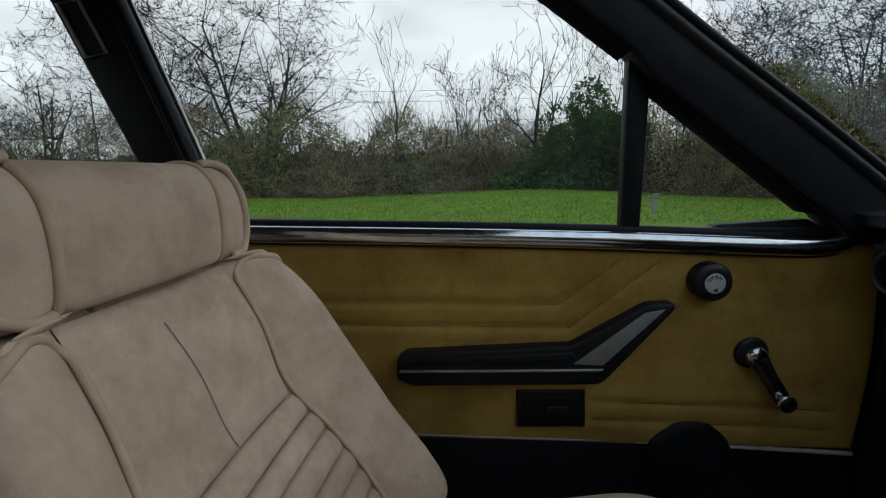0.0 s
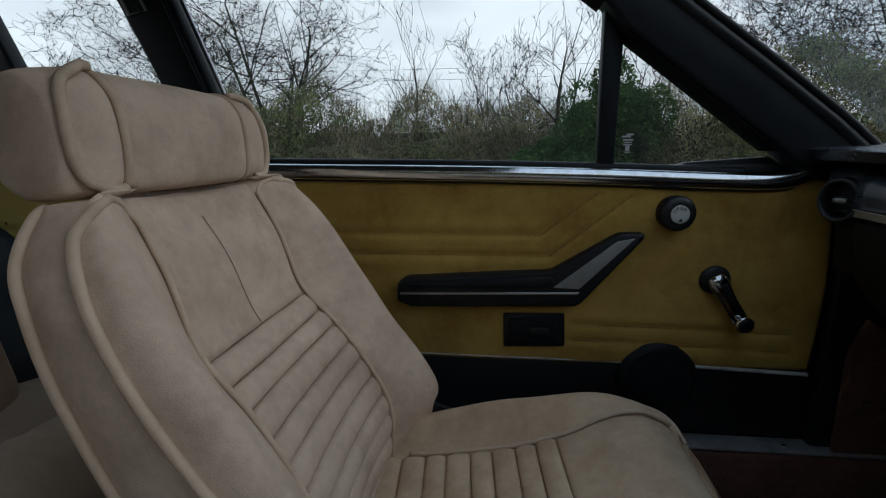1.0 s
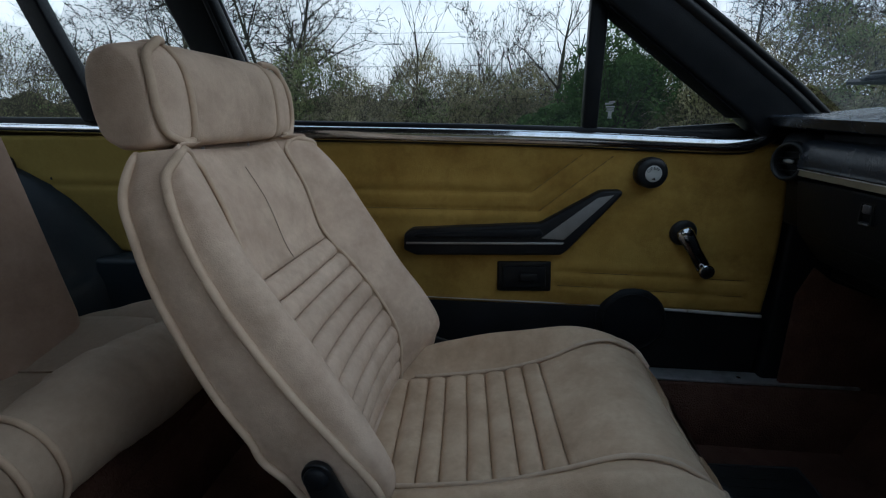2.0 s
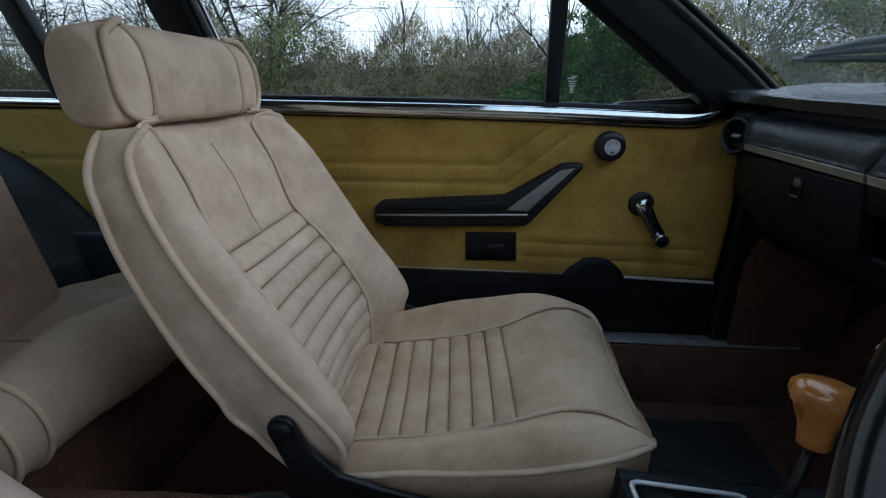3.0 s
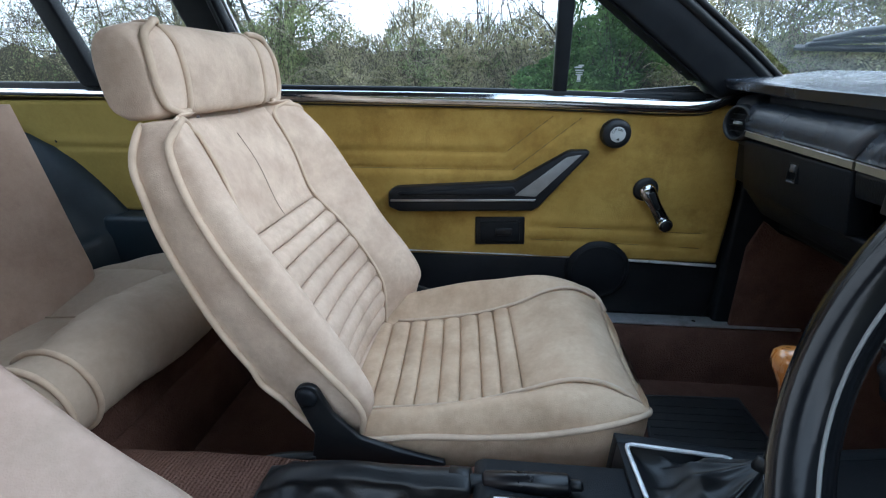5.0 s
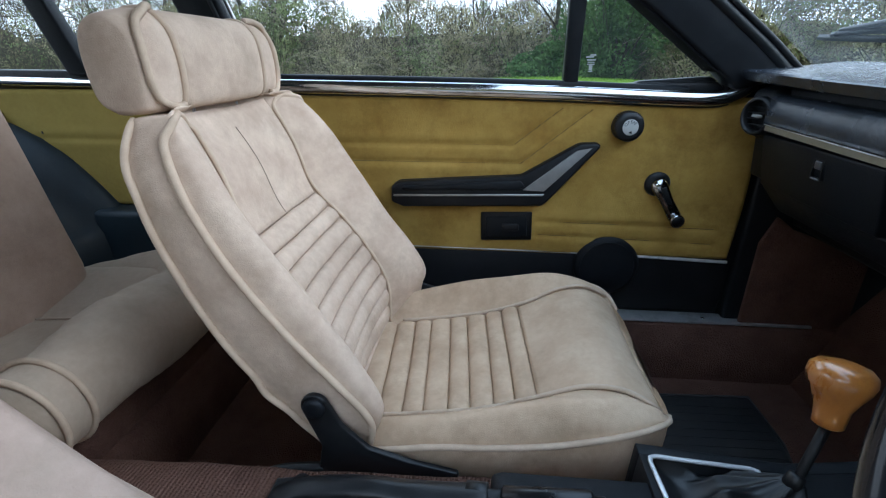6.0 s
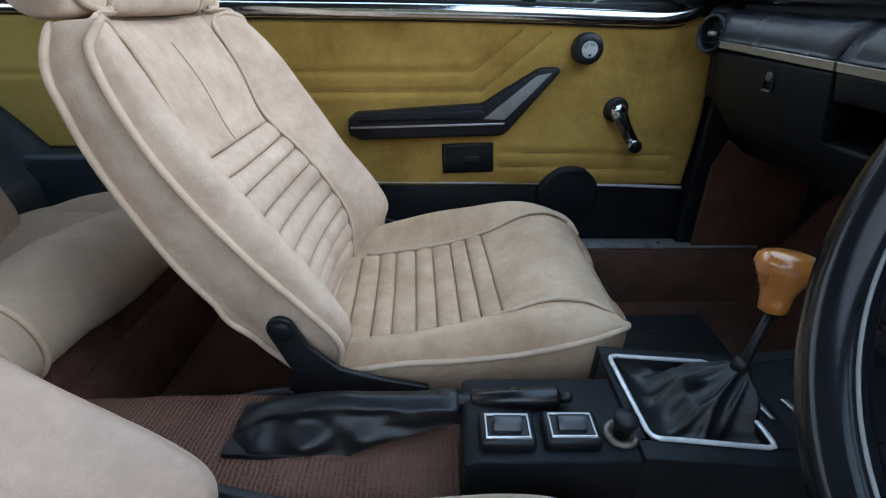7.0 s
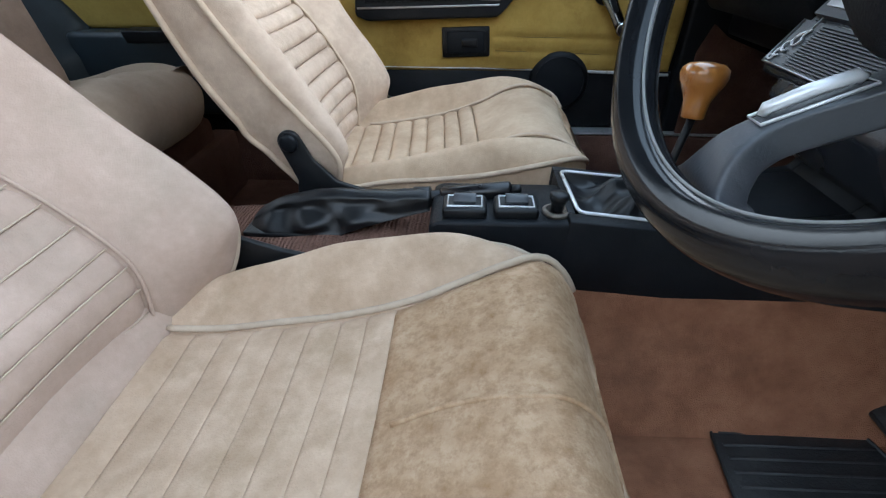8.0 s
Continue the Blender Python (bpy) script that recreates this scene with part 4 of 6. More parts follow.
def padded(centre, normal, width, t0, t1, bulge, proud, dish, n=9, m=25, skew=0.0):
    """A padded strip between t0 and t1 across a seat's middle panel, its edges tucked in."""
    rings = []
    for i in range(n + 4):
        f = min(max((i - 2) / (n - 1), 0), 1)
        t = t0 + (t1 - t0) * f
        lift = (proud + bulge * math.sin(math.pi * f) ** 0.5) if 2 <= i <= n + 1 else (-0.005 if i in (1, n + 2) else -0.013)
        c, nv, w = np.array(centre(t)), np.array(normal(t)), float(width(t))
        ring = []
        for j in range(m):
            q = -1 + 2 * j / (m - 1)
            d = lift - dish * (1 - q * q)
            d -= 0.004 * max(0, (abs(q) - 0.92) / 0.08) ** 2
            p = c + nv * d
            slip = -skew * q * w * max(0.0, 1 - max(0.0, t - 0.19) / 0.10)
            ring.append((p[0] + slip, q * (w - 0.002), p[1] + lumps((t * 3, q * 0.3, t0), 6, 0.0012)))
        rings.append(ring)
    return loft(rings, False, False)


def headrest_section(l, grow=0.0):
    """Section of the padded block at the lateral place l; its ends are nearly flat with rounded rims."""
    a = abs(l)
    e = min(max((a - 0.166) / 0.013, 0.0), 1.0)
    k = 1 - math.sqrt(max(1 - e * e, 0.0))
    groove = 0.0045 * math.exp(-((a - (0.107 if l > 0 else 0.116)) / 0.007) ** 2)
    bow = -0.015 * (a / 0.17) ** 2
    crown = 0.0085 - 0.0105 * min(max((a - 0.118) / 0.058, 0.0), 1.0) ** 1.6
    cx, cz = -0.314, 0.915
    pts = [(-0.352, 0.868), (-0.336, 0.855), (-0.31, 0.852), (-0.284, 0.855), (-0.271, 0.866), (-0.268, 0.90), (-0.272, 0.932), (-0.282, 0.951), (-0.297, 0.962), (-0.328, 0.964),
           (-0.347, 0.958), (-0.358, 0.940), (-0.359, 0.905)]
    ring = []
    for x, z in pts:
        dx, dz = x - cx, z - cz
        fx, fz = 1 - 0.17 * k, 1 - 0.13 * k
        if dx > 0:
            dx += bow - groove + 0.005 * math.exp(-((a - 0.145) / 0.016) ** 2)
        reach = math.hypot(dx, dz)
        dx, dz = dx * (1 + grow / reach), dz * (1 + grow / reach)
        ring.append((cx + dx * fx, l, cz + dz * fz - (groove * 0.8 if dz > 0 else -groove * 0.8) + (crown if dz > 0 else 0)))
    return spline(ring, 52, True)


def make_seat(place, label, cloth, seat_cloth, front_cloth, bulge, cord, seam_cord, worn=False, lines=(c_ins, c_crest, c_pipe, c_low), recline=0.0, dent=0.0):
    """Bucket seat with bolsters, channelled middle panels, headrest and piping; local x ahead, y to its side."""
    seat = thing("bucket_seat", place, label, "car seat", "front seats")

    def put(name, shape, material, parent=seat, note="", smooth=True):
        return part(name, shape, material, parent, note, smooth, local=True)

    seat_ins, seat_pipe = lines[0], lines[2]

    def tip(shape):
        """The backrest leans back about its hinge."""
        v = np.array(shape[0], float)
        dx, dz = v[:, 0] + 0.055, v[:, 2] - 0.480
        lean = recline * np.clip((v[:, 2] - 0.39) / 0.10, 0.0, 1.0)
        v[:, 0], v[:, 2] = -0.055 + dx * np.cos(lean) - dz * np.sin(lean), 0.480 + dz * np.cos(lean) + dx * np.sin(lean)
        return v, shape[1]

    def ins_at(s):
        t = tangent(b_ins, s)
        k = dent * min(max((0.95 - s) / 0.35, 0.0), 1.0)
        return np.array(b_ins(s)) - k * np.array((t[1], -t[0]))

    def put_back(name, shape, material, parent=seat):
        return put(name, tip(shape), material, parent)

    tight = -0.0014 if worn else 0.001
    # backrest
    rings = [back_section(s, ins_at) for s in np.linspace(-0.12, 1, 60)]
    first, last = rings[0], rings[-1]
    def shrunk(r, k, dz):
        c = r.mean(0)
        q = c + (r - c) * k
        q[:, 2] += dz
        return q
    rings = [shrunk(first, 0.55, -0.020), shrunk(first, 0.86, -0.014), shrunk(first, 0.96, -0.007)] + rings + [shrunk(last, 0.985, 0.002), shrunk(last, 0.94, 0.003), shrunk(last, 0.7, 0.003)]
    for r in rings:
        r[:, 0] += [lumps(q, 9, 0.003) for q in r]
    backrest = put_back("backrest", loft(rings), cloth)
    nb = lambda s: np.array((tangent(ins_at, s)[1], -tangent(ins_at, s)[0]))
    edges = [-0.09, -0.02, 0.055, 0.125, 0.19, 0.255, 0.325, 0.405, 0.50, 0.58, 0.665]
    for a, b in zip(edges[:-1], edges[1:]):
        put_back("channel", padded(ins_at, nb, b_iw, a + tight * 2, b - tight * 2, bulge, 0.0005, 0.011), cloth, backrest)
        if worn:
            p, nv = np.array(ins_at(b)), nb(b)
            put_back("welt", tube([(p[0] + nv[0] * d, q * (float(b_iw(b)) - 0.004), p[1] + nv[1] * d) for q in np.linspace(-1, 1, 15) for d in [0.0026 - 0.011 * (1 - q * q)]], 0.0011, 6), cord, backrest)
    put_back("upper_panel", padded(ins_at, nb, b_iw, 0.668, 0.995, 0.004, 0.002, 0.011, 16), cloth, backrest)
    crease = []
    for i in range(14):
        f = i / 13
        s, l = 0.94 - 0.27 * f, -0.012 + 0.018 * f
        p = np.array(ins_at(s)) + nb(s) * (-0.0075 + 0.004 * math.sin(math.pi * ((s - 0.668) / 0.327)) ** 0.6)
        crease.append((p[0], l, p[1]))
    put_back("seam", tube(crease, 0.0006, 5), thread, backrest)
    for side in (1, -1):
        ss = np.linspace(-0.08, 0.985, 44)
        put_back("piping", tube([(ins_at(s)[0] + 0.0038, side * (float(b_iw(s)) + 0.001), ins_at(s)[1] + 0.0022) for s in ss if s < 0.96], 0.0024 if worn else 0.0036, 8), cloth if worn else seam_cord, backrest)
        def near(ring, p):
            return int(np.argmin(((ring - np.array(p)) ** 2).sum(1)))
        def proud(ring, k, lift=0.0028):
            away = ring[k] - ring.mean(0)
            return ring[k] + away / np.linalg.norm(away) * lift
        body = rings[4:-3]
        seats = np.linspace(-0.12, 1, 60)[1:]
        run = [proud(r, near(r, (b_pipe(q)[0], side * shoulder(q), b_pipe(q)[1]))) for q, r in zip(seats, body) if q < 0.91][::3]
        lip, over = body[-1], []
        for q, f in ((0.940, 0.03), (0.970, 0.16), (0.985, 0.36), (0.988, 0.58), (0.984, 0.78), (0.970, 0.93)):
            ring = back_section(q, ins_at)
            a, b = np.array([b_pipe(q)[0], shoulder(q), b_pipe(q)[1]]), np.array([ins_at(q)[0], float(b_iw(q)), ins_at(q)[1]])
            top = np.array([b_crest(q)[0], (a[1] + b[1]) / 2, b_crest(q)[1]])
            p = (1 - f) ** 2 * a + 2 * f * (1 - f) * top + f * f * b
            over.append(proud(ring, near(ring, p * [1, side, 1]), 0.002))
        over += [(ins_at(q)[0] + 0.0038, side * (float(b_iw(q)) + 0.001), ins_at(q)[1] + 0.0022) for q in (0.950, 0.925)]
        put_back("piping", tube(spline(run + over, 120), np.interp(np.linspace(0, 1, 120), [0, 0.75, 0.9, 1], [0.0050, 0.0050, 0.0042, 0.0036]), 8), cord, backrest)
        run = [proud(r, near(r, (b_rear(q)[0] * 0.88 + b_pipe(q)[0] * 0.12, side * (shoulder(q) - 0.003), b_rear(q)[1] * 0.88 + b_pipe(q)[1] * 0.12))) for q, r in zip(seats, body)][::3]
        put_back("piping", tube(spline(run + [lip[near(lip, (-0.300, side * 0.17, 0.85))]], 90), 0.0046, 8), cord, backrest)
    # headrest
    ls = np.concatenate([np.linspace(-0.179, -0.158, 10), np.linspace(-0.154, 0.154, 63), np.linspace(0.158, 0.179, 10)])
    rest = put_back("headrest", loft([headrest_section(l) for l in ls]), cloth)
    for side in (1, -1):
        put_back("piping", tube(headrest_section(0.107 if side > 0 else -0.116, 0.0030), 0.0044, 8, True), cord, rest)
        def face(l, z):
            front = [q for q in headrest_section(l, 0.0036) if q[0] > -0.314]
            return min(front, key=lambda q: abs(q[2] - z))[0]
        loop = [(0.160, 0.958), (0.168, 0.946), (0.1725, 0.928), (0.1735, 0.905), (0.1715, 0.886), (0.164, 0.871), (0.151, 0.863), (0.137, 0.860), (0.125, 0.861)]
        run = [(x, side * l, max(q[2] for q in headrest_section(l, 0.0032) if abs(q[0] - x) < 0.02) - dip) for x, l, dip in ((-0.302, 0.113 if side > 0 else 0.121, 0.0015), (-0.298, 0.133, 0.002), (-0.291, 0.147, 0.004))]
        run += [(face(l, z), side * l, z) for l, z in loop]
        put_back("piping", tube(spline(run, 70), 0.0050, 8), cord, rest)
    for l in (-0.06, 0.06):
        put_back("headrest_stem", tube([(-0.312, l, 0.82), (-0.312, l, 0.88)], 0.006, 8), satin, rest)
    # cushion
    rings = [cushion_section(x, lines) for x in np.concatenate([np.linspace(-0.11, 0.34, 46), np.linspace(0.345, 0.385, 12)])]
    def squash(r, k, dx):
        c = r.mean(0)
        q = c + (r - c) * k
        q[:, 0] += dx
        return q
    rings = rings + [squash(rings[-1], 0.80, 0.005), squash(rings[-1], 0.45, 0.008)]
    for r in rings:
        r[:, 2] += [lumps(q, 10, 0.003) for q in r]
    cushion = put("cushion", loft(rings), seat_cloth)
    cc = lambda x: (x, float(seat_ins(x)))
    nc = lambda x: np.array((-tangent(cc, x)[1], tangent(cc, x)[0]))
    edges = [-0.105, -0.062, -0.022, 0.012, 0.052, 0.087, 0.124, 0.156, 0.188]
    for a, b in zip(edges[:-1], edges[1:]):
        put("channel", padded(cc, nc, c_iw, a + tight * 0.6, b - tight * 0.6, bulge, 0.0005, 0.005, skew=0.0 if worn else 0.064), seat_cloth, cushion)

    def over_front(t):
        """Middle line of the front panel; on the worn seat it rolls on over the cushion's nose."""
        if not worn or t <= 0.372:
            return cc(t)
        x, z, n = 0.372, float(seat_ins(0.372)), 12
        for k in range(n):
            a = radians(52 + 30 * min((k + 0.5) / n * (t - 0.372) / 0.06, 1.0))
            x, z = x + math.cos(a) * (t - 0.372) / n, z - math.sin(a) * (t - 0.372) / n
        return (x, z)

    nf = lambda t: np.array((-tangent(over_front, t)[1], tangent(over_front, t)[0]))
    wide = lambda t: float(c_iw(min(t, 0.368)))
    put("front_panel", padded(over_front, nf, wide, 0.1886, 0.430 if worn else 0.374, 0.003, 0.001, 0.005, 24, skew=0.0 if worn else 0.064), front_cloth, cushion)
    if worn:
        nose = [r.mean(0) + (r - r.mean(0)) * 1.006 + [0.0012, 0, 0] for r in rings[-9:]]
        put("front_edge", loft(nose), front_cloth, cushion)
        put("seam", tube([(over_front(t)[0] + nf(t)[0] * -0.0012, -0.012 + 0.006 * math.sin(t * 30), over_front(t)[1] - nf(t)[1] * 0.0012) for t in np.linspace(0.205, 0.415, 26)], 0.0028, 6), front_cloth, cushion)
    for side in (1, -1):
        xs = np.linspace(-0.10, 0.383, 48)
        run = [over_front(t) for t in (np.linspace(-0.10, 0.405, 50) if worn else xs[xs > -0.06]) if worn or t < 0.372]
        put("piping", tube([(x, side * (wide(x) + 0.002), z + (0.0034 if worn else 0.0052)) for x, z in run], 0.0042 if worn else 0.0037, 8), seam_cord, cushion)
        put("piping", tube([(x, side * (float(c_side(x)) + 0.003), float(seat_pipe(x)) + 0.001) for x in xs], 0.0044, 8), cord, cushion)
    # hinge plates, underframe
    for side in (1, -1):
        y0, y1 = sorted((side * 0.243, side * 0.252))
        plate = put("hinge_plate", prism([(-0.1015 + 0.0185 * math.cos(q), 0.499 + 0.0185 * math.sin(q)) for q in np.linspace(3.35, 0.25, 11)] + [(-0.068, 0.470), (-0.034, 0.434), (0.02, 0.416), (0.085, 0.402), (0.090, 0.372), (-0.11, 0.372), (-0.098, 0.435)],
                                         "y", y0, y1, 0.002), black_plastic, seat, "black steel hinge plate")
        put("pivot_bolt", lathe([(0.0145, 0), (0.0145, 0.005), (0.011, 0.008), (0.004, 0.0085)], (-0.1015, side * 0.251, 0.499), (0, side, 0), 22), dull_plastic, plate)
        put("slide_rail", box((-0.20, min(side * 0.19, side * 0.235), 0.19), (0.26, max(side * 0.19, side * 0.235), 0.225), 0.004), black_plastic)
        put("riser", prism([(-0.16, 0.225), (0.22, 0.225), (0.17, 0.36), (-0.10, 0.372)], "y", min(side * 0.205, side * 0.225), max(side * 0.205, side * 0.225), 0.004), black_plastic)
    put("seat_pan", box((-0.10, -0.20, 0.325), (0.30, 0.20, 0.356), 0.008), black_plastic)
    put("tilt_lever", tube(spline([(-0.10, -0.247, 0.392), (-0.15, -0.247, 0.385), (-0.19, -0.247, 0.372)], 8), [0.007, 0.008, 0.008, 0.008, 0.008, 0.008, 0.007, 0.004], 8, flat=0.7), black_plastic)
    put("front_knob", lathe([(0.011, 0), (0.012, 0.01), (0.010, 0.018), (0.004, 0.02)], (0.335, 0.085, 0.322), (1, 0, -0.2), 16), black_plastic)
    put("front_rod", tube([(0.25, 0.085, 0.335), (0.337, 0.085, 0.322)], 0.005, 8), black_plastic)
    return seat


make_seat((0.0, 0.318, 0.0), "beige velour bucket seat with channelled panels and piping", velour, velour_seat, velour_seat, 0.0065, piping_cloth, piping_cloth)
make_seat((-0.087, -0.352, 0.0), "worn stained beige velour bucket seat with flattened channels", velour_worn_back, velour_worn, velour_soiled, 0.0016, piping_pale, piping_pale, worn=True, lines=(w_ins, w_crest, w_pipe, c_low),
          recline=radians(11), dent=0.022)

# rear bench: two dished places with a rolled front edge
bench = thing("rear_bench", (-0.6, 0.0, FLOOR_Z), "grey-beige velour rear bench with rolled front edge", "rear seat")
for side in (1, -1):
    outer = 0.50
    path = spline([(-0.492, side * 0.025, 0.469), (-0.491, side * 0.10, 0.472), (-0.488, side * 0.20, 0.476), (-0.487, side * 0.30, 0.467), (-0.500, side * 0.40, 0.456), (-0.548, side * 0.474, 0.452), (-0.63, side * 0.500, 0.444), (-0.80, side * 0.500, 0.398), (-0.95, side * 0.495, 0.35)], 46)
    girth = table([0.0, 0.10, 0.20, 0.30, 0.40, 0.6], [0.066, 0.068, 0.077, 0.077, 0.072, 0.070])
    rad = [float(girth(abs(p[1]))) + lumps(p, 6, 0.002) for p in path]
    skin, skin_faces = tube(spline(path, 110), np.interp(np.linspace(0, 1, 110), np.linspace(0, 1, len(rad)), rad), 48)
    core = np.array(path)
    skin = [q + (q - core[np.argmin(((core - q) ** 2).sum(1))]) * (lumps(q, 16, 0.045) + lumps((q[0] * 0.6, q[1] * 2.2, q[2]), 30, 0.03)) for q in np.array(skin)]
    part("front_roll", (skin, skin_faces), velour_rear, bench, "rolled velour front bolster")
    for yy in (0.072, 0.027):
        ring = [(-0.4915 + 0.0705 * math.cos(a), side * yy, 0.4710 + 0.0705 * math.sin(a)) for a in np.linspace(-1.9, 2.4, 30)]
        part("piping", tube(ring, 0.0046, 8), piping_cloth, bench)
    grid = []
    for i in range(22):
        x = -0.47 - 0.42 * i / 21
        row = []
        for j in range(24):
            y = 0.03 + 0.50 * j / 23
            flank = max(0.0, y - 0.285)
            z = 0.500 - 0.016 * min(i / 5, 1) - 0.030 * i / 21 + 0.20 * flank - 0.060 * max(0.0, (y - 0.41) / 0.12) ** 2 - 0.004 * math.exp(-((y - 0.285) / 0.008) ** 2)
            row.append((x, side * y, z + lumps((x, y, 1), 8, 0.003)))
        grid.append(row)
    v, f = loft(grid, False, False)
    part("cushion", (v, f), velour_rear, bench)
    crease = spline([(-0.447, side * 0.245, 0.530), (-0.437, side * 0.270, 0.524), (-0.428, side * 0.292, 0.512), (-0.421, side * 0.300, 0.498)], 12)
    part("seam", tube(crease, 0.0012, 5), thread, bench)
    part("seam", tube([(x, side * 0.285, 0.500 - 0.016 * min((-0.47 - x) / 0.1, 1) - 0.030 * (-0.47 - x) / 0.42) for x in np.linspace(-0.56, -0.80, 12)], 0.0022, 6), velour_rear, bench)
    # backrest
    rows = []
    for i in range(20):
        s = i / 19
        x, z = -0.708 - 0.065 * s - 0.02 * s * s, 0.395 + 0.46 * s
        cut = 0.12 * max(0.0, 1 - s / 0.24) ** 1.6
        sec = [(x - 0.09, 0.03, z), (x - 0.03, 0.03, z), (x + 0.006, 0.06, z), (x, 0.14, z), (x - 0.006, 0.24, z), (x + 0.004, 0.35 - cut * 0.6, z), (x + 0.004, 0.41 - cut, z), (x - 0.02, 0.437 - 0.02 * s - cut, z), (x - 0.06, 0.442 - 0.02 * s - cut, z), (x - 0.12, 0.42 - 0.02 * s - cut, z)]
        rows.append(spline([(a, side * b, c + lumps((a, b, c), 7, 0.003)) for a, b, c in sec], 34, True))
    part("backrest", loft(rows), velour_brown, bench)
    part("piping", tube([(-0.708 - 0.065 * s - 0.02 * s * s - 0.012, side * (0.432 - 0.02 * s - 0.12 * max(0.0, 1 - s / 0.24) ** 1.6), 0.395 + 0.46 * s) for s in np.linspace(0, 1, 20)], 0.004, 8), piping_cloth, bench)
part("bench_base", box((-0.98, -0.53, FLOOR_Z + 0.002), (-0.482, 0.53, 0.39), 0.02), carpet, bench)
part("bench_middle", box((-0.90, -0.045, 0.30), (-0.47, 0.045, 0.50), 0.02, 3), velour_rear, bench)

# ---- console between the seats ----
console = thing("centre_console", (0.4, -0.008, 0.36), "black plastic centre console", "console")
part("rear_tray", prism([(0.124, 0.30), (0.128, 0.450), (0.140, 0.4555), (0.315, 0.4560), (0.315, 0.30)], "y", -0.090, 0.030, 0.005, 3), dull_plastic, console)
side_prof = [(0.300, 0.30), (0.309, 0.462), (0.40, 0.4535), (0.49, 0.445), (0.66, 0.47), (0.72, 0.54), (0.78, 0.54), (0.78, 0.30)]
part("gear_box", join(plain(prism(side_prof, "y", -0.091, -0.0665, 0.002)), plain(prism(side_prof, "y", 0.0645, 0.083, 0.002)),
                      plain(prism([(0.300, 0.30), (0.309, 0.462), (0.3195, 0.461), (0.3195, 0.30)], "y", -0.0662, 0.0642, 0.001)),
                      plain(prism([(0.456, 0.30), (0.456, 0.4484), (0.49, 0.445), (0.66, 0.47), (0.72, 0.54), (0.78, 0.54), (0.78, 0.30)], "y", -0.0662, 0.0642, 0.001)),
                      plain(box((0.3198, -0.0662, 0.30), (0.4558, 0.0642, 0.425)))), dull_plastic, console, "black raised gear lever surround")
frame_pts = [(0.3245, -0.065, 0.4615), (0.3185, 0.062, 0.4630), (0.450, 0.062, 0.4520), (0.4585, -0.069, 0.4500)]
smooth_frame = []
for i in range(4):
    a, b, c = (np.array(frame_pts[(i + k) % 4]) for k in (-1, 0, 1))
    smooth_frame += [b + (a - b) * 0.07, b + (a - b) * 0.02 + (c - b) * 0.02, b + (c - b) * 0.07]
part("gaiter_frame", tube(smooth_frame, 0.0032, 8, True, flat=0.7), bright_trim, console, "bright metal frame round the gaiter")


def gaiter():
    """Loose leather sleeve that sinks inside its frame and climbs in broad folds to the lever."""
    top = np.array([0.457, 0.018, 0.488])
    corners = [np.array(p) for p in frame_pts]
    base = [corners[k] + (corners[(k + 1) % 4] - corners[k]) * u for k in range(4) for u in np.linspace(0, 1, 24, endpoint=False)]
    cb = np.mean(corners, axis=0)
    rings = []
    for i in range(34):
        f = i / 33
        ring = []
        for p in base:
            a = math.atan2(p[1] - cb[1], p[0] - cb[0])
            shrink = 0.985 * (1 - f) + 0.115 * f
            swell = math.sin(math.pi * f)
            ridge = (1 - abs(math.sin(2.5 * a + 0.9 + 1.4 * f))) ** 1.4 - 0.35
            ridge += 0.5 * ((1 - abs(math.sin(3.5 * a - 0.6 - 2.2 * f))) ** 1.6 - 0.3)
            c = cb + (top - cb) * f ** 1.15
            flat = (p - cb) * shrink * (1 + 0.16 * ridge * swell)
            flat[2] *= 1 - f
            rise = (top[2] - cb[2]) * (f ** 1.9 - f ** 1.15) - 0.016 * math.sin(math.pi * min(f * 1.9, 1)) + 0.012 * ridge * swell
            ring.append(c + flat + np.array([0, 0, rise - 0.003 + lumps(c + flat, 30, 0.006) * swell]))
        rings.append(ring)
    return loft(rings, True, False)


part("gear_gaiter", gaiter(), leather, console, "folded black leather gear gaiter")
part("gaiter_collar", tube([(0.4545, 0.0165, 0.480), (0.459, 0.0185, 0.493), (0.4595, 0.0188, 0.4945)], [0.0105, 0.0085, 0.0065], 16), leather, console)
lever = part("gear_lever", tube([(0.455, 0.016, 0.455), (0.462, 0.019, 0.50), (0.476, 0.026, 0.566)], [0.0062, 0.0055, 0.0055], 12), black_plastic, console)
part("gear_knob", lathe([(0.0125, 0.0), (0.0145, 0.002), (0.0150, 0.010), (0.0165, 0.022), (0.022, 0.035), (0.0275, 0.045), (0.0300, 0.054), (0.0285, 0.063), (0.022, 0.0685), (0.010, 0.0712), (0.001, 0.0718)],
                        (0.4745, 0.0255, 0.558), (0.10, 0.22, 1.0), 36), knob_wood, lever, "varnished amber wooden gear knob")


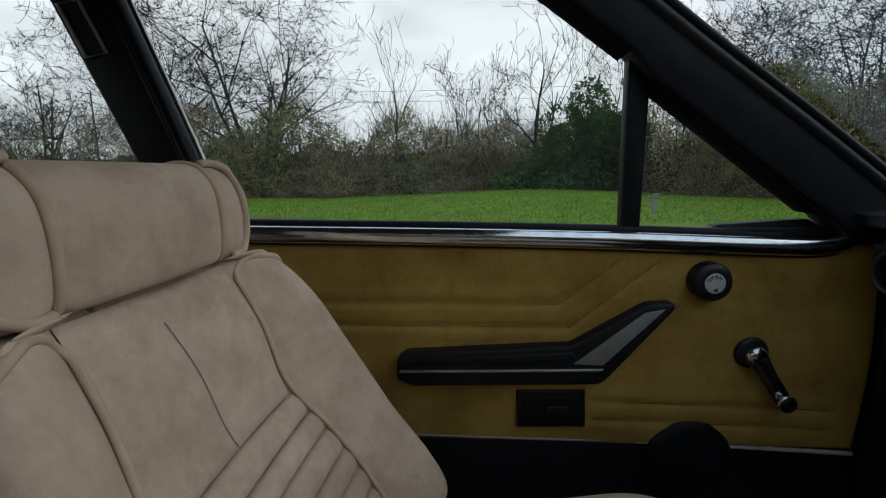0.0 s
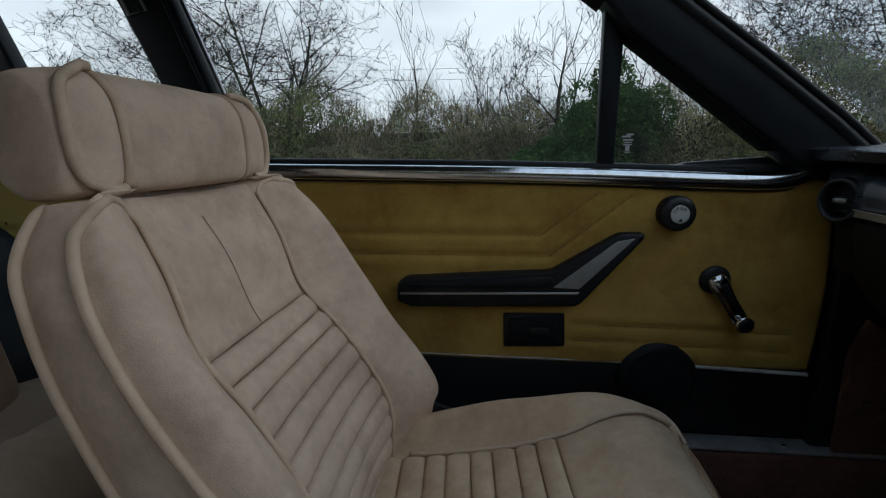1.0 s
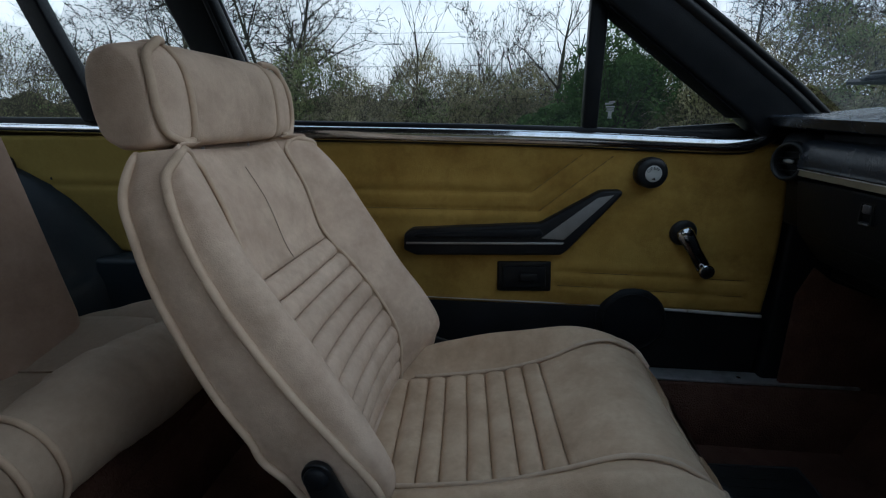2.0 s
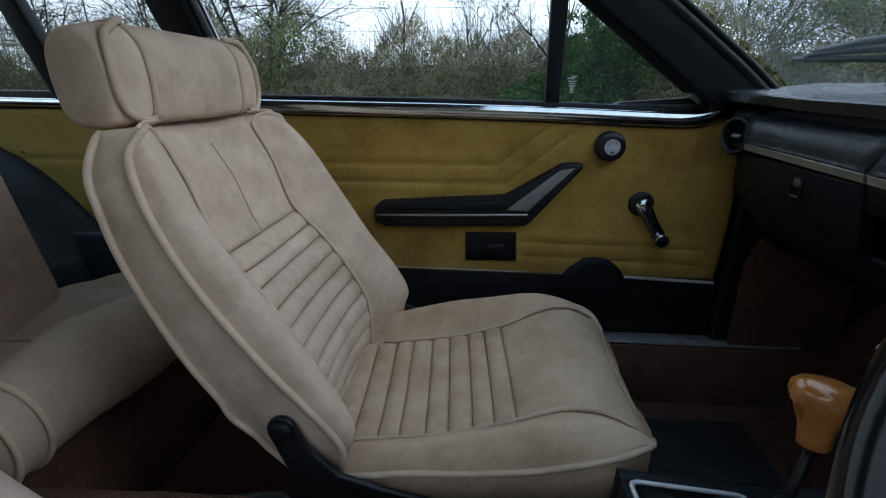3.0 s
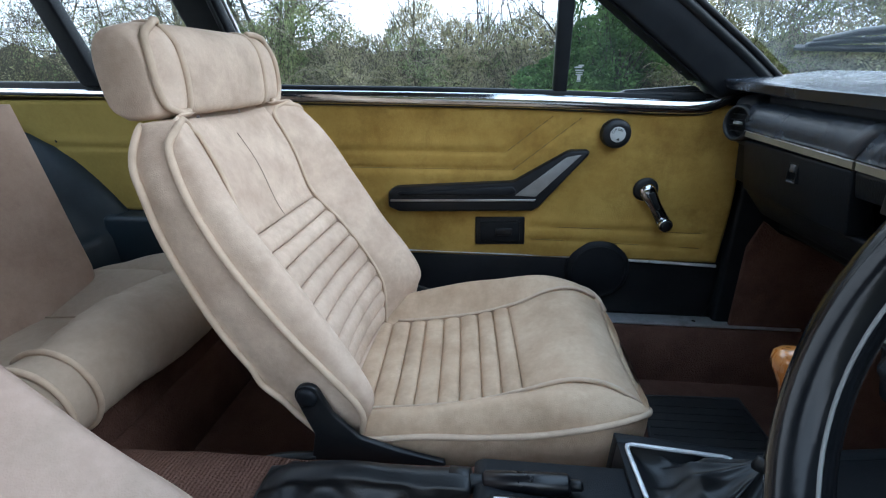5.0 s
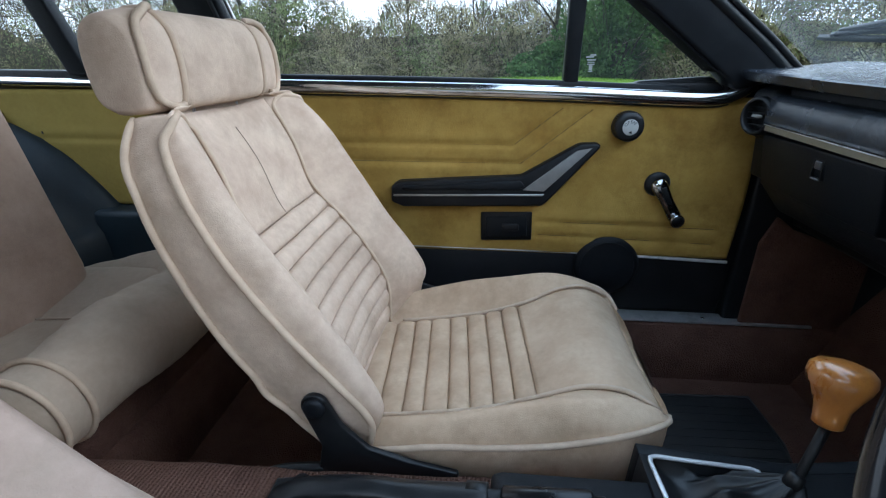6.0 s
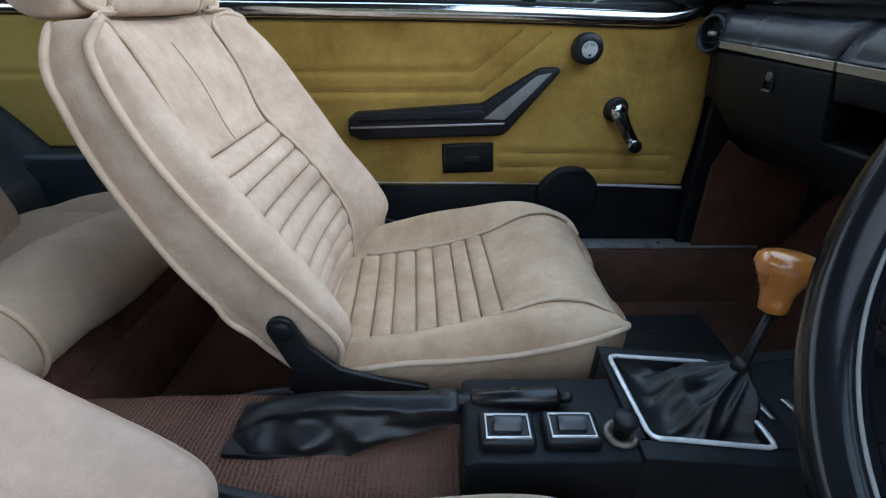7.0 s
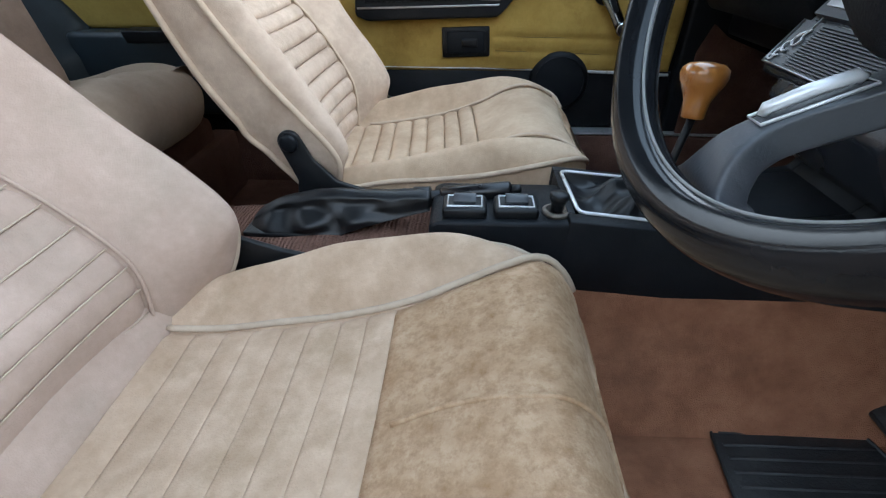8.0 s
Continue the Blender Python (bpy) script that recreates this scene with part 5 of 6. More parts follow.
def rocker(x, y, z):
    sw = part("rocker_switch", box((x - 0.0295, y - 0.0215, z - 0.006), (x + 0.0295, y + 0.0225, z + 0.0115), 0.006, 3), black_plastic, console, "black rocker switch in a bright surround")
    ring = [(x + a, y + b, z + 0.0118) for a, b in ((-0.0225, -0.015), (-0.0225, 0.015), (0.0225, 0.015), (0.0225, -0.015))]
    part("bright_surround", tube(ring, 0.0018, 6, True), bright_trim, sw)
    rows = []
    for i in range(13):
        u = -1 + i / 6
        h = 0.0225 - 0.0055 * u * u + 0.001 * u
        rows.append([(x + q * 0.0150, y + u * 0.0095, z + h - 0.012 * max(0, abs(q) - 0.93)) for q in (-1.0, -0.93, -0.5, 0, 0.5, 0.93, 1.0)])
    v, f = loft(rows, False, False)
    low = [(x + q * 0.0195, y + u * 0.0125, z + 0.004) for u, q in ((-1, -1), (-1, 1), (1, 1), (1, -1))]
    # cap in paler plastic, the highlight on its top put into the colour
    part("rocker", join((v, f), tuple(([*low], [(0, 1, 2, 3)]))), spoke_plastic, sw)
    part("rocker_body", box((x - 0.0148, y - 0.0094, z + 0.002), (x + 0.0148, y + 0.0094, z + 0.0168), 0.002), dash_plastic, sw)
    return sw


rocker(0.1745, -0.0585, 0.459)
rocker(0.2425, -0.0570, 0.459)
lighter = part("cigarette_lighter", lathe([(0.0185, 0), (0.0190, 0.004), (0.0165, 0.006), (0.0125, 0.006), (0.0125, 0.002)], (0.2965, -0.0575, 0.4555), n=30), worn_brass, console,
               "cigarette lighter with a worn metal collar")
part("lighter_knob", lathe([(0.0085, 0.0), (0.0085, 0.010), (0.0095, 0.014), (0.0125, 0.019), (0.0128, 0.025), (0.0105, 0.0275), (0.002, 0.028)], (0.2965, -0.0575, 0.458), (0.06, -0.02, 1), 26), black_plastic, lighter)
for dx in (0.0, 0.035):
    part("clip", prism([(0.468 + dx, 0.0), (0.474 + dx, -0.030), (0.480 + dx, -0.030), (0.476 + dx, 0.0)], "z", 0.4475, 0.4515, 0.001), satin, console)

brake = thing("handbrake", (0.1, -0.005, 0.40), "black handbrake lever with a leather gaiter", "handbrake")
part("lever", tube([(-0.06, 0.016, 0.425), (0.118, 0.000, 0.4448), (0.15, -0.004, 0.451)], 0.009, 12), black_plastic, brake)
part("grip", tube([(0.140, -0.003, 0.450), (0.143, -0.0032, 0.4505), (0.19, -0.009, 0.4585), (0.236, -0.0142, 0.4662), (0.239, -0.0145, 0.4668)], [0.0095, 0.0125, 0.013, 0.0125, 0.010], 18), gloss_black, brake, "glossy black grip")
part("button", tube([(0.237, -0.0143, 0.4665), (0.250, -0.0157, 0.4688), (0.253, -0.016, 0.4693)], [0.0068, 0.0066, 0.004], 14), black_plastic, brake)
rings = []
for i in range(56):
    f = i / 55
    x = -0.152 + 0.276 * f
    top = 0.400 + 0.054 * min(1, f / 0.40) ** 0.55 + 0.003 * f
    base = 0.3965 + 0.037 * max(0, (f - 0.52) / 0.48) ** 0.75
    half = (0.044 - 0.010 * f - 0.018 * max(0, (f - 0.55) / 0.45)) * min(1, 0.55 + f * 4)
    cy, h = 0.006 - 0.012 * f, top - base
    neck = min(0.0175, half)
    prof = [(-half, base), (-half * 0.90, base + h * 0.18), (-half * 0.45 - neck * 0.5, base + h * 0.42), (-neck, base + h * 0.66), (-neck * 0.82, base + h * 0.88), (0, top)]
    prof = prof + [(-p, q) for p, q in prof[-2::-1]]
    ring = spline([(x, cy + p, q) for p, q in prof], 44)
    for j, q in enumerate(ring):
        v = (q[2] - base) / max(h, 0.004)
        loose = max(0.0, math.sin(math.pi * min(max(v * 1.15, 0), 1))) * math.sin(math.pi * min(1, f * 1.15)) ** 0.5
        sway = lumps((q[0] * 1.0, q[1] * 0.5, q[2] * 1.6), 26, 0.020) + 0.006 * math.sin(q[0] * 85 + q[2] * 60)
        q[1] += (1 if q[1] > cy else -1) * sway * loose * min(1, abs(q[1] - cy) / 0.010)
        q[2] += lumps((q[0], 0, 0.3), 22, 0.004) * min(1, v)
    rings.append(ring)
part("gaiter", loft(rings), leather, brake, "creased black leather handbrake gaiter")
part("gaiter_collar", tube([(0.100, 0.002, 0.4425), (0.124, 0.000, 0.4455), (0.126, 0.000, 0.446)], [0.0165, 0.0155, 0.012], 14), leather, brake)
part("gaiter_flange", prism([(-0.156, -0.038), (-0.10, -0.041), (0.00, -0.036), (0.00, 0.036), (-0.10, 0.052), (-0.155, 0.042)], "z", 0.388, 0.3985, 0.002), black_plastic, brake)

# ---- dashboard ----
dash = thing("dashboard", (0.7, 0, 0.7), "black padded dashboard with beige trim strip", "dashboard")
rings = []
for y, drop in ((-0.60, 0.0), (-0.20, 0.0), (0.20, 0.0), (0.36, -0.003), (0.50, -0.008), (0.60, -0.011), (0.655, -0.012)):
    prof = [(0.80, 0.903), (0.70, 0.893), (0.612, 0.8815), (0.603, 0.8803), (0.600, 0.8780), (0.6012, 0.8752), (0.607, 0.8625), (0.611, 0.8605), (0.64, 0.857), (0.80, 0.868)]
    rings.append([(x, y, z - drop * (1.0 if x < 0.65 else 0.3)) for x, z in prof])
part("top_roll", loft(rings), dash_plastic, dash, "grained black dash top with a crisp front lip", smooth=False)
part("recess", prism([(0.705, 0.742), (0.646, 0.80), (0.646, 0.862), (0.80, 0.862), (0.80, 0.742)], "y", -0.62, 0.62, 0.004), black_vinyl, dash)
for y0, y1, tilt in ((0.242, 0.533, -0.052), (-0.06, 0.236, 0.0)):
    rings = []
    for k in range(13):
        f = k / 12
        ring = []
        for x, z in spline([(0.66, 0.797), (0.6135, 0.7965), (0.6105, 0.803), (0.6115, 0.820), (0.6165, 0.836), (0.624, 0.8440), (0.634, 0.8465), (0.66, 0.846)], 28):
            up = (z - 0.797) / 0.05
            y = y0 + (y1 - y0) * f - (0.026 * up if y0 > 0 else 0.016 * up) * (1 - f) + (0.012 * up * f if y0 > 0 else -0.026 * up * f)
            ring.append((x + lumps((y, z, 1), 9, 0.0012), y, z + 0.006 * (y - 0.24) / 0.3))
        rings.append(ring)
    part("face_pad", loft(rings), dash_plastic, dash, "padded black face panel")
    face = [(0.6118, 0.7950 + 0.006 * (y - 0.24) / 0.3, y) for y in (y0, y1)]
    part("trim_strip", loft([[(0.6112, y, z), (0.6128, y, z - 0.0105), (0.640, y, z - 0.0105), (0.640, y, z)] for _, z, y in face]), trim_beige, dash, "thin khaki trim strip", smooth=False)
    # pale bead that imitates the highlight along the strip's top
    part("strip_highlight", tube([(0.6112, y, z + 0.0004) for _, z, y in face], 0.0009, 6), bright_trim, dash, "highlight on the strip's upper edge, made as a thin pale bead")
    foot = 0.690 if y0 > 0 else 0.748
    part("glove_lid", prism([(0.6165 + (0.787 - foot) * 0.144, foot), (0.6135, 0.781), (0.616, 0.784), (0.64, 0.784), (0.67, foot)], "y", y0, y1, 0.003), shaded_dash_plastic, dash, "black lower panel")
part("end_panel", prism([(0.650, 0.690), (0.636, 0.840), (0.66, 0.86), (0.70, 0.690)], "y", 0.535, 0.615, 0.006), dull_plastic, dash)
for y0, y1 in ((0.150, 0.56), (-0.62, -0.145)):
    part("lower_shelf", prism([(0.69, 0.63), (0.640, 0.690), (0.80, 0.70), (0.80, 0.63)], "y", y0, y1, 0.01), dull_plastic, dash)
latch = part("glove_latch", join(plain(box((0.6155, 0.356, 0.739), (0.624, 0.359, 0.771))), plain(box((0.6155, 0.379, 0.739), (0.624, 0.382, 0.771))), plain(box((0.6155, 0.3592, 0.768), (0.624, 0.3788, 0.771))),
                                 plain(box((0.6155, 0.3592, 0.739), (0.624, 0.3788, 0.742)))), black_plastic, dash, "glove box push latch", smooth=False)
# button and lower lip in paler plastic that imitates the light on them
part("latch_button", box((0.6142, 0.3615, 0.7545), (0.622, 0.3765, 0.7675), 0.002), spoke_plastic, latch)
part("latch_lip", prism([(0.6145, 0.738), (0.6185, 0.7375), (0.620, 0.7415), (0.6155, 0.7415)], "y", 0.3600, 0.378, 0.0008), spoke_plastic, latch)
part("vent_housing", prism([(0.640, 0.765), (0.620, 0.785), (0.616, 0.838), (0.624, 0.860), (0.70, 0.868), (0.70, 0.765)], "y", 0.5365, 0.612, 0.010, 3), dull_plastic, dash)
aim = Vector((-1, -0.30, 0.03)).normalized()
vent_at = np.array((0.624, 0.563, 0.812))
vent = part("air_vent", lathe([(0.028, -0.01), (0.0345, 0.000), (0.036, 0.010), (0.0345, 0.019), (0.0315, 0.0225), (0.0285, 0.021), (0.027, 0.015), (0.027, -0.006)], tuple(vent_at), tuple(aim), 40), black_plastic, dash, "round black air vent")
part("vent_core", lathe([(0.0268, 0), (0.0264, 0.002), (0.010, 0.003), (0.001, 0.003)], tuple(vent_at), tuple(aim), 30), dull_plastic, vent)
across = np.array(aim.cross(Vector((0, 0, 1))).normalized())
for dz in (-0.016, -0.0055, 0.0055, 0.016):
    w = math.sqrt(0.0262 ** 2 - dz ** 2)
    c = vent_at + np.array(aim) * 0.010 + np.array((0, 0, dz))
    part("vent_fin", tube([c - across * w, c, c + across * w], 0.0035, 6, flat=0.3), black_plastic, vent)
c = vent_at + np.array(aim) * 0.016
part("vent_tab", tube([c - across * 0.010, c, c + across * 0.010], [0.003, 0.0042, 0.003], 8), grey_vinyl, vent)

# instrument cowl ahead of the wheel
cowl = thing("instrument_cowl", (0.5, -0.30, 0.86), "black instrument cowl behind the steering wheel", "instrument cowl")
part("cowl_hood", prism([(-0.050, 0.780), (-0.024, 0.838), (-0.003, 0.870), (0.009, 0.886), (0.006, 0.898), (-0.012, 0.905), (-0.58, 0.905), (-0.60, 0.88), (-0.60, 0.78)], "x", 0.455, 0.66, 0.004, 3), black_vinyl, cowl)
part("dial_face", box((0.450, -0.56, 0.80), (0.456, -0.03, 0.885), 0.002), black_plastic, cowl)

# centre stack with its ribbed plate
stack = thing("centre_stack", (0.68, 0.0, 0.62), "black centre stack with a ribbed plate and metal emblem", "centre stack")
lean = 0.62
def stack_pt(v, y, d=0.0):
    """v metres up the sloped face from its lower edge, y across, d proud of it."""
    return (0.606 + v * math.sin(lean) - d * math.cos(lean), y, 0.602 + v * math.cos(lean) + d * math.sin(lean))
def stack_slab(v0, v1, y0, y1, d0, d1, skew=0.0):
    c = [stack_pt(v, y + (skew if v == v1 else 0), d) for d in (d0, d1) for v, y in ((v0, y0), (v1, y0), (v1, y1), (v0, y1))]
    return c, [(0, 1, 2, 3), (7, 6, 5, 4), (0, 4, 5, 1), (1, 5, 6, 2), (2, 6, 7, 3), (3, 7, 4, 0)]
part("stack_body", prism([(0.606, 0.596), (0.70, 0.735), (0.80, 0.735), (0.80, 0.40), (0.66, 0.50), (0.64, 0.58)], "y", -0.14, 0.146, 0.008, 3), dash_plastic, stack)
part("lower_shroud", prism([(0.600, 0.575), (0.612, 0.603), (0.68, 0.603), (0.70, 0.46), (0.65, 0.50)], "y", -0.13, 0.10, 0.01, 3), dash_plastic, stack)
plate = part("ribbed_plate", stack_slab(0.004, 0.072, -0.12, 0.140, -0.002, 0.006), spoke_plastic, stack, "ribbed black plate with a bright edge", smooth=False)
for k in range(15):
    v = 0.010 + k * 0.0040
    part("rib", stack_slab(v, v + 0.0017, -0.115, 0.092, 0.006, 0.0098), spoke_plastic, plate, smooth=False)
part("plate_edge", tube([stack_pt(0.005, -0.12, 0.007), stack_pt(0.005, 0.139, 0.007), stack_pt(0.071, 0.139, 0.007)], 0.0016, 6), satin, plate, "thin bright edge")
def emblem_loop(v, y, rv, ry, a0, a1, n=18):
    return [stack_pt(v + rv * math.sin(q), y + ry * math.cos(q), 0.0085) for q in np.linspace(a0, a1, n)]


# bright metal emblem of linked rings and bars along the plate's end
emblem = part("emblem", tube(emblem_loop(0.013, 0.130, 0.0035, 0.0045, 0, 6.2), 0.0013, 6, True), bright_trim, plate, "bright metal emblem")
for v, y, rv, ry, a0, a1 in ((0.022, 0.124, 0.006, 0.005, -2.6, 2.4), (0.032, 0.119, 0.0075, 0.0065, -2.8, 2.8), (0.045, 0.111, 0.010, 0.008, -3.3, 1.3), (0.052, 0.103, 0.008, 0.005, -1.6, 1.6)):
    part("emblem_ring", tube(emblem_loop(v, y, rv, ry, a0, a1), 0.0014, 6), bright_trim, emblem)
for k in range(3):
    part("emblem_bar", tube([stack_pt(0.046 + 0.004 * k, 0.118 - 0.003 * k, 0.0085), stack_pt(0.058, 0.110 - 0.003 * k, 0.0085)], 0.0012, 6), bright_trim, emblem)
part("emblem_crest", prism([(0.0, 0.0), (0.012, 0.016), (0.024, 0.0), (0.012, 0.006)], "y", 0, 0.002), satin, plate, local=True).location = Vector(stack_pt(0.058, 0.108, 0.008)) - Vector(stack.location) - Vector(plate.location)
radio = part("heater_panel", stack_slab(0.080, 0.150, -0.13, 0.130, -0.004, 0.010), spoke_plastic, stack, "heater panel with bright sliders", smooth=False)
for v in (0.092, 0.138):
    part("slider_strip", stack_slab(v, v + 0.010, -0.12, 0.120, 0.010, 0.0125), bright_trim, radio, smooth=False)
part("slider_slot", stack_slab(0.108, 0.132, -0.10, 0.100, 0.010, 0.013), black_plastic, radio, smooth=False)
for yy in (0.085, 0.02, -0.05):
    part("slider_knob", lathe([(0.009, 0), (0.009, 0.012), (0.006, 0.014)], stack_pt(0.120, yy, 0.012), (-math.cos(lean), 0, math.sin(lean)), 18), black_plastic, radio)

# ---- steering wheel ----
WC, TILT_W, YAW_W, R_W = np.array([0.356, -0.3625, 0.8037]), 0.362, -0.092, 0.1785
ahead, wv = np.array([math.cos(YAW_W), -math.sin(YAW_W), 0.0]), np.array([math.sin(YAW_W), math.cos(YAW_W), 0.0])
wu = math.sin(TILT_W) * ahead + np.array([0, 0, math.cos(TILT_W)])
wn_ = -math.cos(TILT_W) * ahead + np.array([0, 0, math.sin(TILT_W)])


def on_wheel(r, ang, d=0.0):
    a = radians(ang)
    return WC + r * (math.cos(a) * wu + math.sin(a) * wv) + d * wn_


wheel = thing("steering_wheel", tuple(WC), "black leather steering wheel with a broad spoke", "steering wheel")
rings = []
for k in range(96):
    a = k * 360 / 96
    ring = []
    for j in range(24):
        b = 2 * math.pi * j / 24
        r, d = 0.0148 * math.cos(b), 0.0162 * math.sin(b)
        notch = 0.0016 * math.exp(-((b - 1.15) / 0.12) ** 2) + 0.0016 * math.exp(-((b - 2.0) / 0.12) ** 2)
        ring.append(on_wheel(R_W + r * (1 - notch * 60), a, d * (1 - notch * 60)))
    rings.append(ring)
rings.append(rings[0])
part("rim", loft(rings, True, False), rim_leather, wheel, "black leather rim")
part("rim_seam", tube([on_wheel(R_W - 0.0143, a, 0.004) for a in np.linspace(0, 360, 97)[:-1]], 0.0012, 6, True), grey_vinyl, wheel, "grey stitched inner seam")


HC, TILT_H = np.array([0.367, -0.337, 0.805]), 0.343


def in_wheel(u, v, d):
    """Place on the padded spoke: u up the wheel, v across it, d towards the driver."""
    return HC + u * np.array([math.sin(TILT_H), 0, math.cos(TILT_H)]) + v * np.array([0, 1, 0]) + d * np.array([-math.cos(TILT_H), 0, math.sin(TILT_H)])


arm_rows = [(-0.176, -0.006, 0.022, -0.046), (-0.170, -0.005, 0.016, -0.034), (-0.158, -0.006, 0.011, -0.026), (-0.145, -0.010, 0.009, -0.021), (-0.129, -0.021, 0.006, -0.016),
            (-0.112, -0.035, 0.002, -0.020), (-0.095, -0.050, -0.002, -0.026), (-0.075, -0.067, -0.001, -0.034), (-0.050, -0.082, 0.004, -0.045)]
mid = spline([(r[0], r[1], 0) for r in arm_rows], 40)
hi = spline([(r[0], r[2], 0) for r in arm_rows], 40)[:, 1]
lo = spline([(r[0], r[3], 0) for r in arm_rows], 40)[:, 1]
rings = []
for i in range(40):
    a, b = mid[max(i - 1, 0)], mid[min(i + 1, 39)]
    t = (b - a) / np.linalg.norm(b - a)
    down = np.array([t[1], -t[0]]) * 0.023
    ring = []
    for k in range(28):
        q = 2 * math.pi * k / 28
        cx, cy = (math.copysign(abs(math.cos(q)) ** 0.30, math.cos(q)), math.copysign(abs(math.sin(q)) ** 0.30, math.sin(q)))
        v = (hi[i] + lo[i]) / 2 + cx * (hi[i] - lo[i]) / 2
        f = (1 - cy) / 2
        ring.append(in_wheel(mid[i][0] + down[0] * f, v, mid[i][1] + down[1] * f))
    rings.append(ring)
spk = part("spoke", loft(rings), spoke_plastic, wheel, "grey-black padded spoke")


def on_spoke(f, v, up):
    """Place on the spoke's sloping top: f from the rim end of its horn bar, v across, up from it."""
    return in_wheel(-0.129 + 0.034 * f + 0.66 * up, v - 0.008 * f, -0.021 - 0.029 * f + 0.75 * up)


slot = [on_spoke(-0.10, 0.004, 0.001), on_spoke(1.04, 0.004, 0.001), on_spoke(1.04, -0.0105, 0.001), on_spoke(-0.10, -0.0105, 0.001)]
part("horn_slot", tube(slot, 0.0011, 6, True), bright_trim, spk, "thin bright edge of the horn slot")
part("horn_bar", tube([on_spoke(0.0, -0.002, 0.002), on_spoke(0.05, -0.002, 0.005), on_spoke(0.5, -0.002, 0.006), on_spoke(0.95, -0.002, 0.005), on_spoke(1.0, -0.002, 0.002)], [0.0030, 0.0040, 0.0042, 0.0040, 0.0030], 10),
     bright_trim, spk, "pale satin horn bar")
part("hub", lathe([(0.075, 0), (0.078, 0.012), (0.070, 0.030), (0.045, 0.040), (0.004, 0.042)], tuple(WC - 0.070 * wn_), tuple(wn_), 40), dull_plastic, wheel)
part("column", tube([WC - 0.07 * wn_, WC - 0.12 * wn_, WC - 0.26 * wn_], [0.045, 0.05, 0.05], 20), black_plastic, wheel)

# ---- mats, pedals ----


def ribbed_mat(name, outline, ribs, place, label, rib=0.0024):
    mat = thing(name, place, label, "floor mat")
    part("mat_sheet", prism(outline, "z", FLOOR_Z + 0.001, FLOOR_Z + 0.009, 0.003), rubber, mat)
    for a, b in ribs:
        part("rib", tube([(*a, FLOOR_Z + 0.0095), (*b, FLOOR_Z + 0.0095)], rib, 6), rubber, mat)
    part("border", tube([(p[0], p[1], FLOOR_Z + 0.009) for p in outline], 0.003, 6, True), rubber, mat)
    return mat


ribbed_mat("rubber_mat", [(0.533, -0.158), (0.733, -0.153), (0.775, -0.30), (0.780, -0.52), (0.505, -0.52), (0.52, -0.30)], [((0.540 - k * 0.001, -0.184 - 0.020 * k), (0.740 + k * 0.002, -0.180 - 0.020 * k)) for k in range(15)],
           (0.65, -0.35, FLOOR_Z), "ribbed black rubber mat on the driver's carpet")
ribbed_mat("rubber_mat", [(0.515, 0.535), (0.735, 0.545), (0.735, 0.40), (0.70, 0.26), (0.47, 0.25), (0.49, 0.40)], [((0.50, 0.50 - 0.024 * k), (0.725, 0.505 - 0.024 * k)) for k in range(10)], (0.62, 0.42, FLOOR_Z),
           "black rubber mat on the passenger's carpet", 0.0012)
pedal = thing("pedal", (0.78, -0.20, 0.25), "black rubber-faced pedal with a steel arm", "pedal")
part("pad", prism([(0.735, 0.215), (0.80, 0.275), (0.81, 0.265), (0.745, 0.205)], "y", -0.235, -0.165, 0.004), rubber, pedal)
part("arm", tube([(0.79, -0.20, 0.25), (0.86, -0.20, 0.40), (0.88, -0.20, 0.55)], 0.009, 8), black_plastic, pedal)
for k in range(5):
    part("tread", tube([(0.738 + 0.014 * k, -0.23, 0.2165 + 0.013 * k), (0.738 + 0.014 * k, -0.17, 0.2165 + 0.013 * k)], 0.0028, 6), rubber, pedal)

wiper = thing("wiper", (0.64, 0.36, 0.95), "black windscreen wiper parked on the glass", "wiper")
def on_screen(y, z, d=0.012):
    x = 0.775 - (z - 0.875) / 0.689
    return (x + d * 0.568, y, z + d * 0.823)
part("blade", tube([on_screen(0.577, 0.937), on_screen(0.43, 0.929), on_screen(0.02, 0.910)], 0.0058, 6), black_plastic, wiper)
part("bow", tube(spline([on_screen(0.545, 0.938, 0.014), on_screen(0.47, 0.936, 0.019), on_screen(0.28, 0.928, 0.022), on_screen(0.14, 0.920, 0.019), on_screen(0.05, 0.912, 0.014)], 16), 0.0052, 6), black_plastic, wiper)
part("arm", tube([on_screen(0.53, 0.940, 0.020), on_screen(0.42, 0.941, 0.026), on_screen(0.30, 0.938, 0.028), on_screen(0.0, 0.918, 0.024), on_screen(-0.12, 0.897, 0.018)], [0.003, 0.006, 0.007, 0.009, 0.010], 8), black_plastic, wiper)

# ---- outside: hedge, bare trees, far wood ----


def hedge_front(x):
    return float(np.interp(x, [-40, -22, -14, -9, -6, -2.4, 2.0, 5.2, 7.0, 8.8, 10.0, 14.0, 22.0, 40.0], [16.0, 17.0, 18.0, 18.5, 19.0, 20.0, 20.6, 19.8, 17.6, 16.0, 14.6, 13.2, 12.0, 11.0]))


def hedge_top(x):
    base = float(np.interp(x, [-40, -20, -12, -8, -5, -2, 2, 5, 8, 12, 20, 40], [3.6, 3.7, 3.5, 3.6, 2.9, 3.1, 3.0, 3.4, 3.6, 4.0, 4.2, 4.4]))
    return base + 1.3 * noise.noise(Vector((x * 0.45, 3.1, 0))) + 0.7 * noise.noise(Vector((x * 1.5, 8.1, 0)))


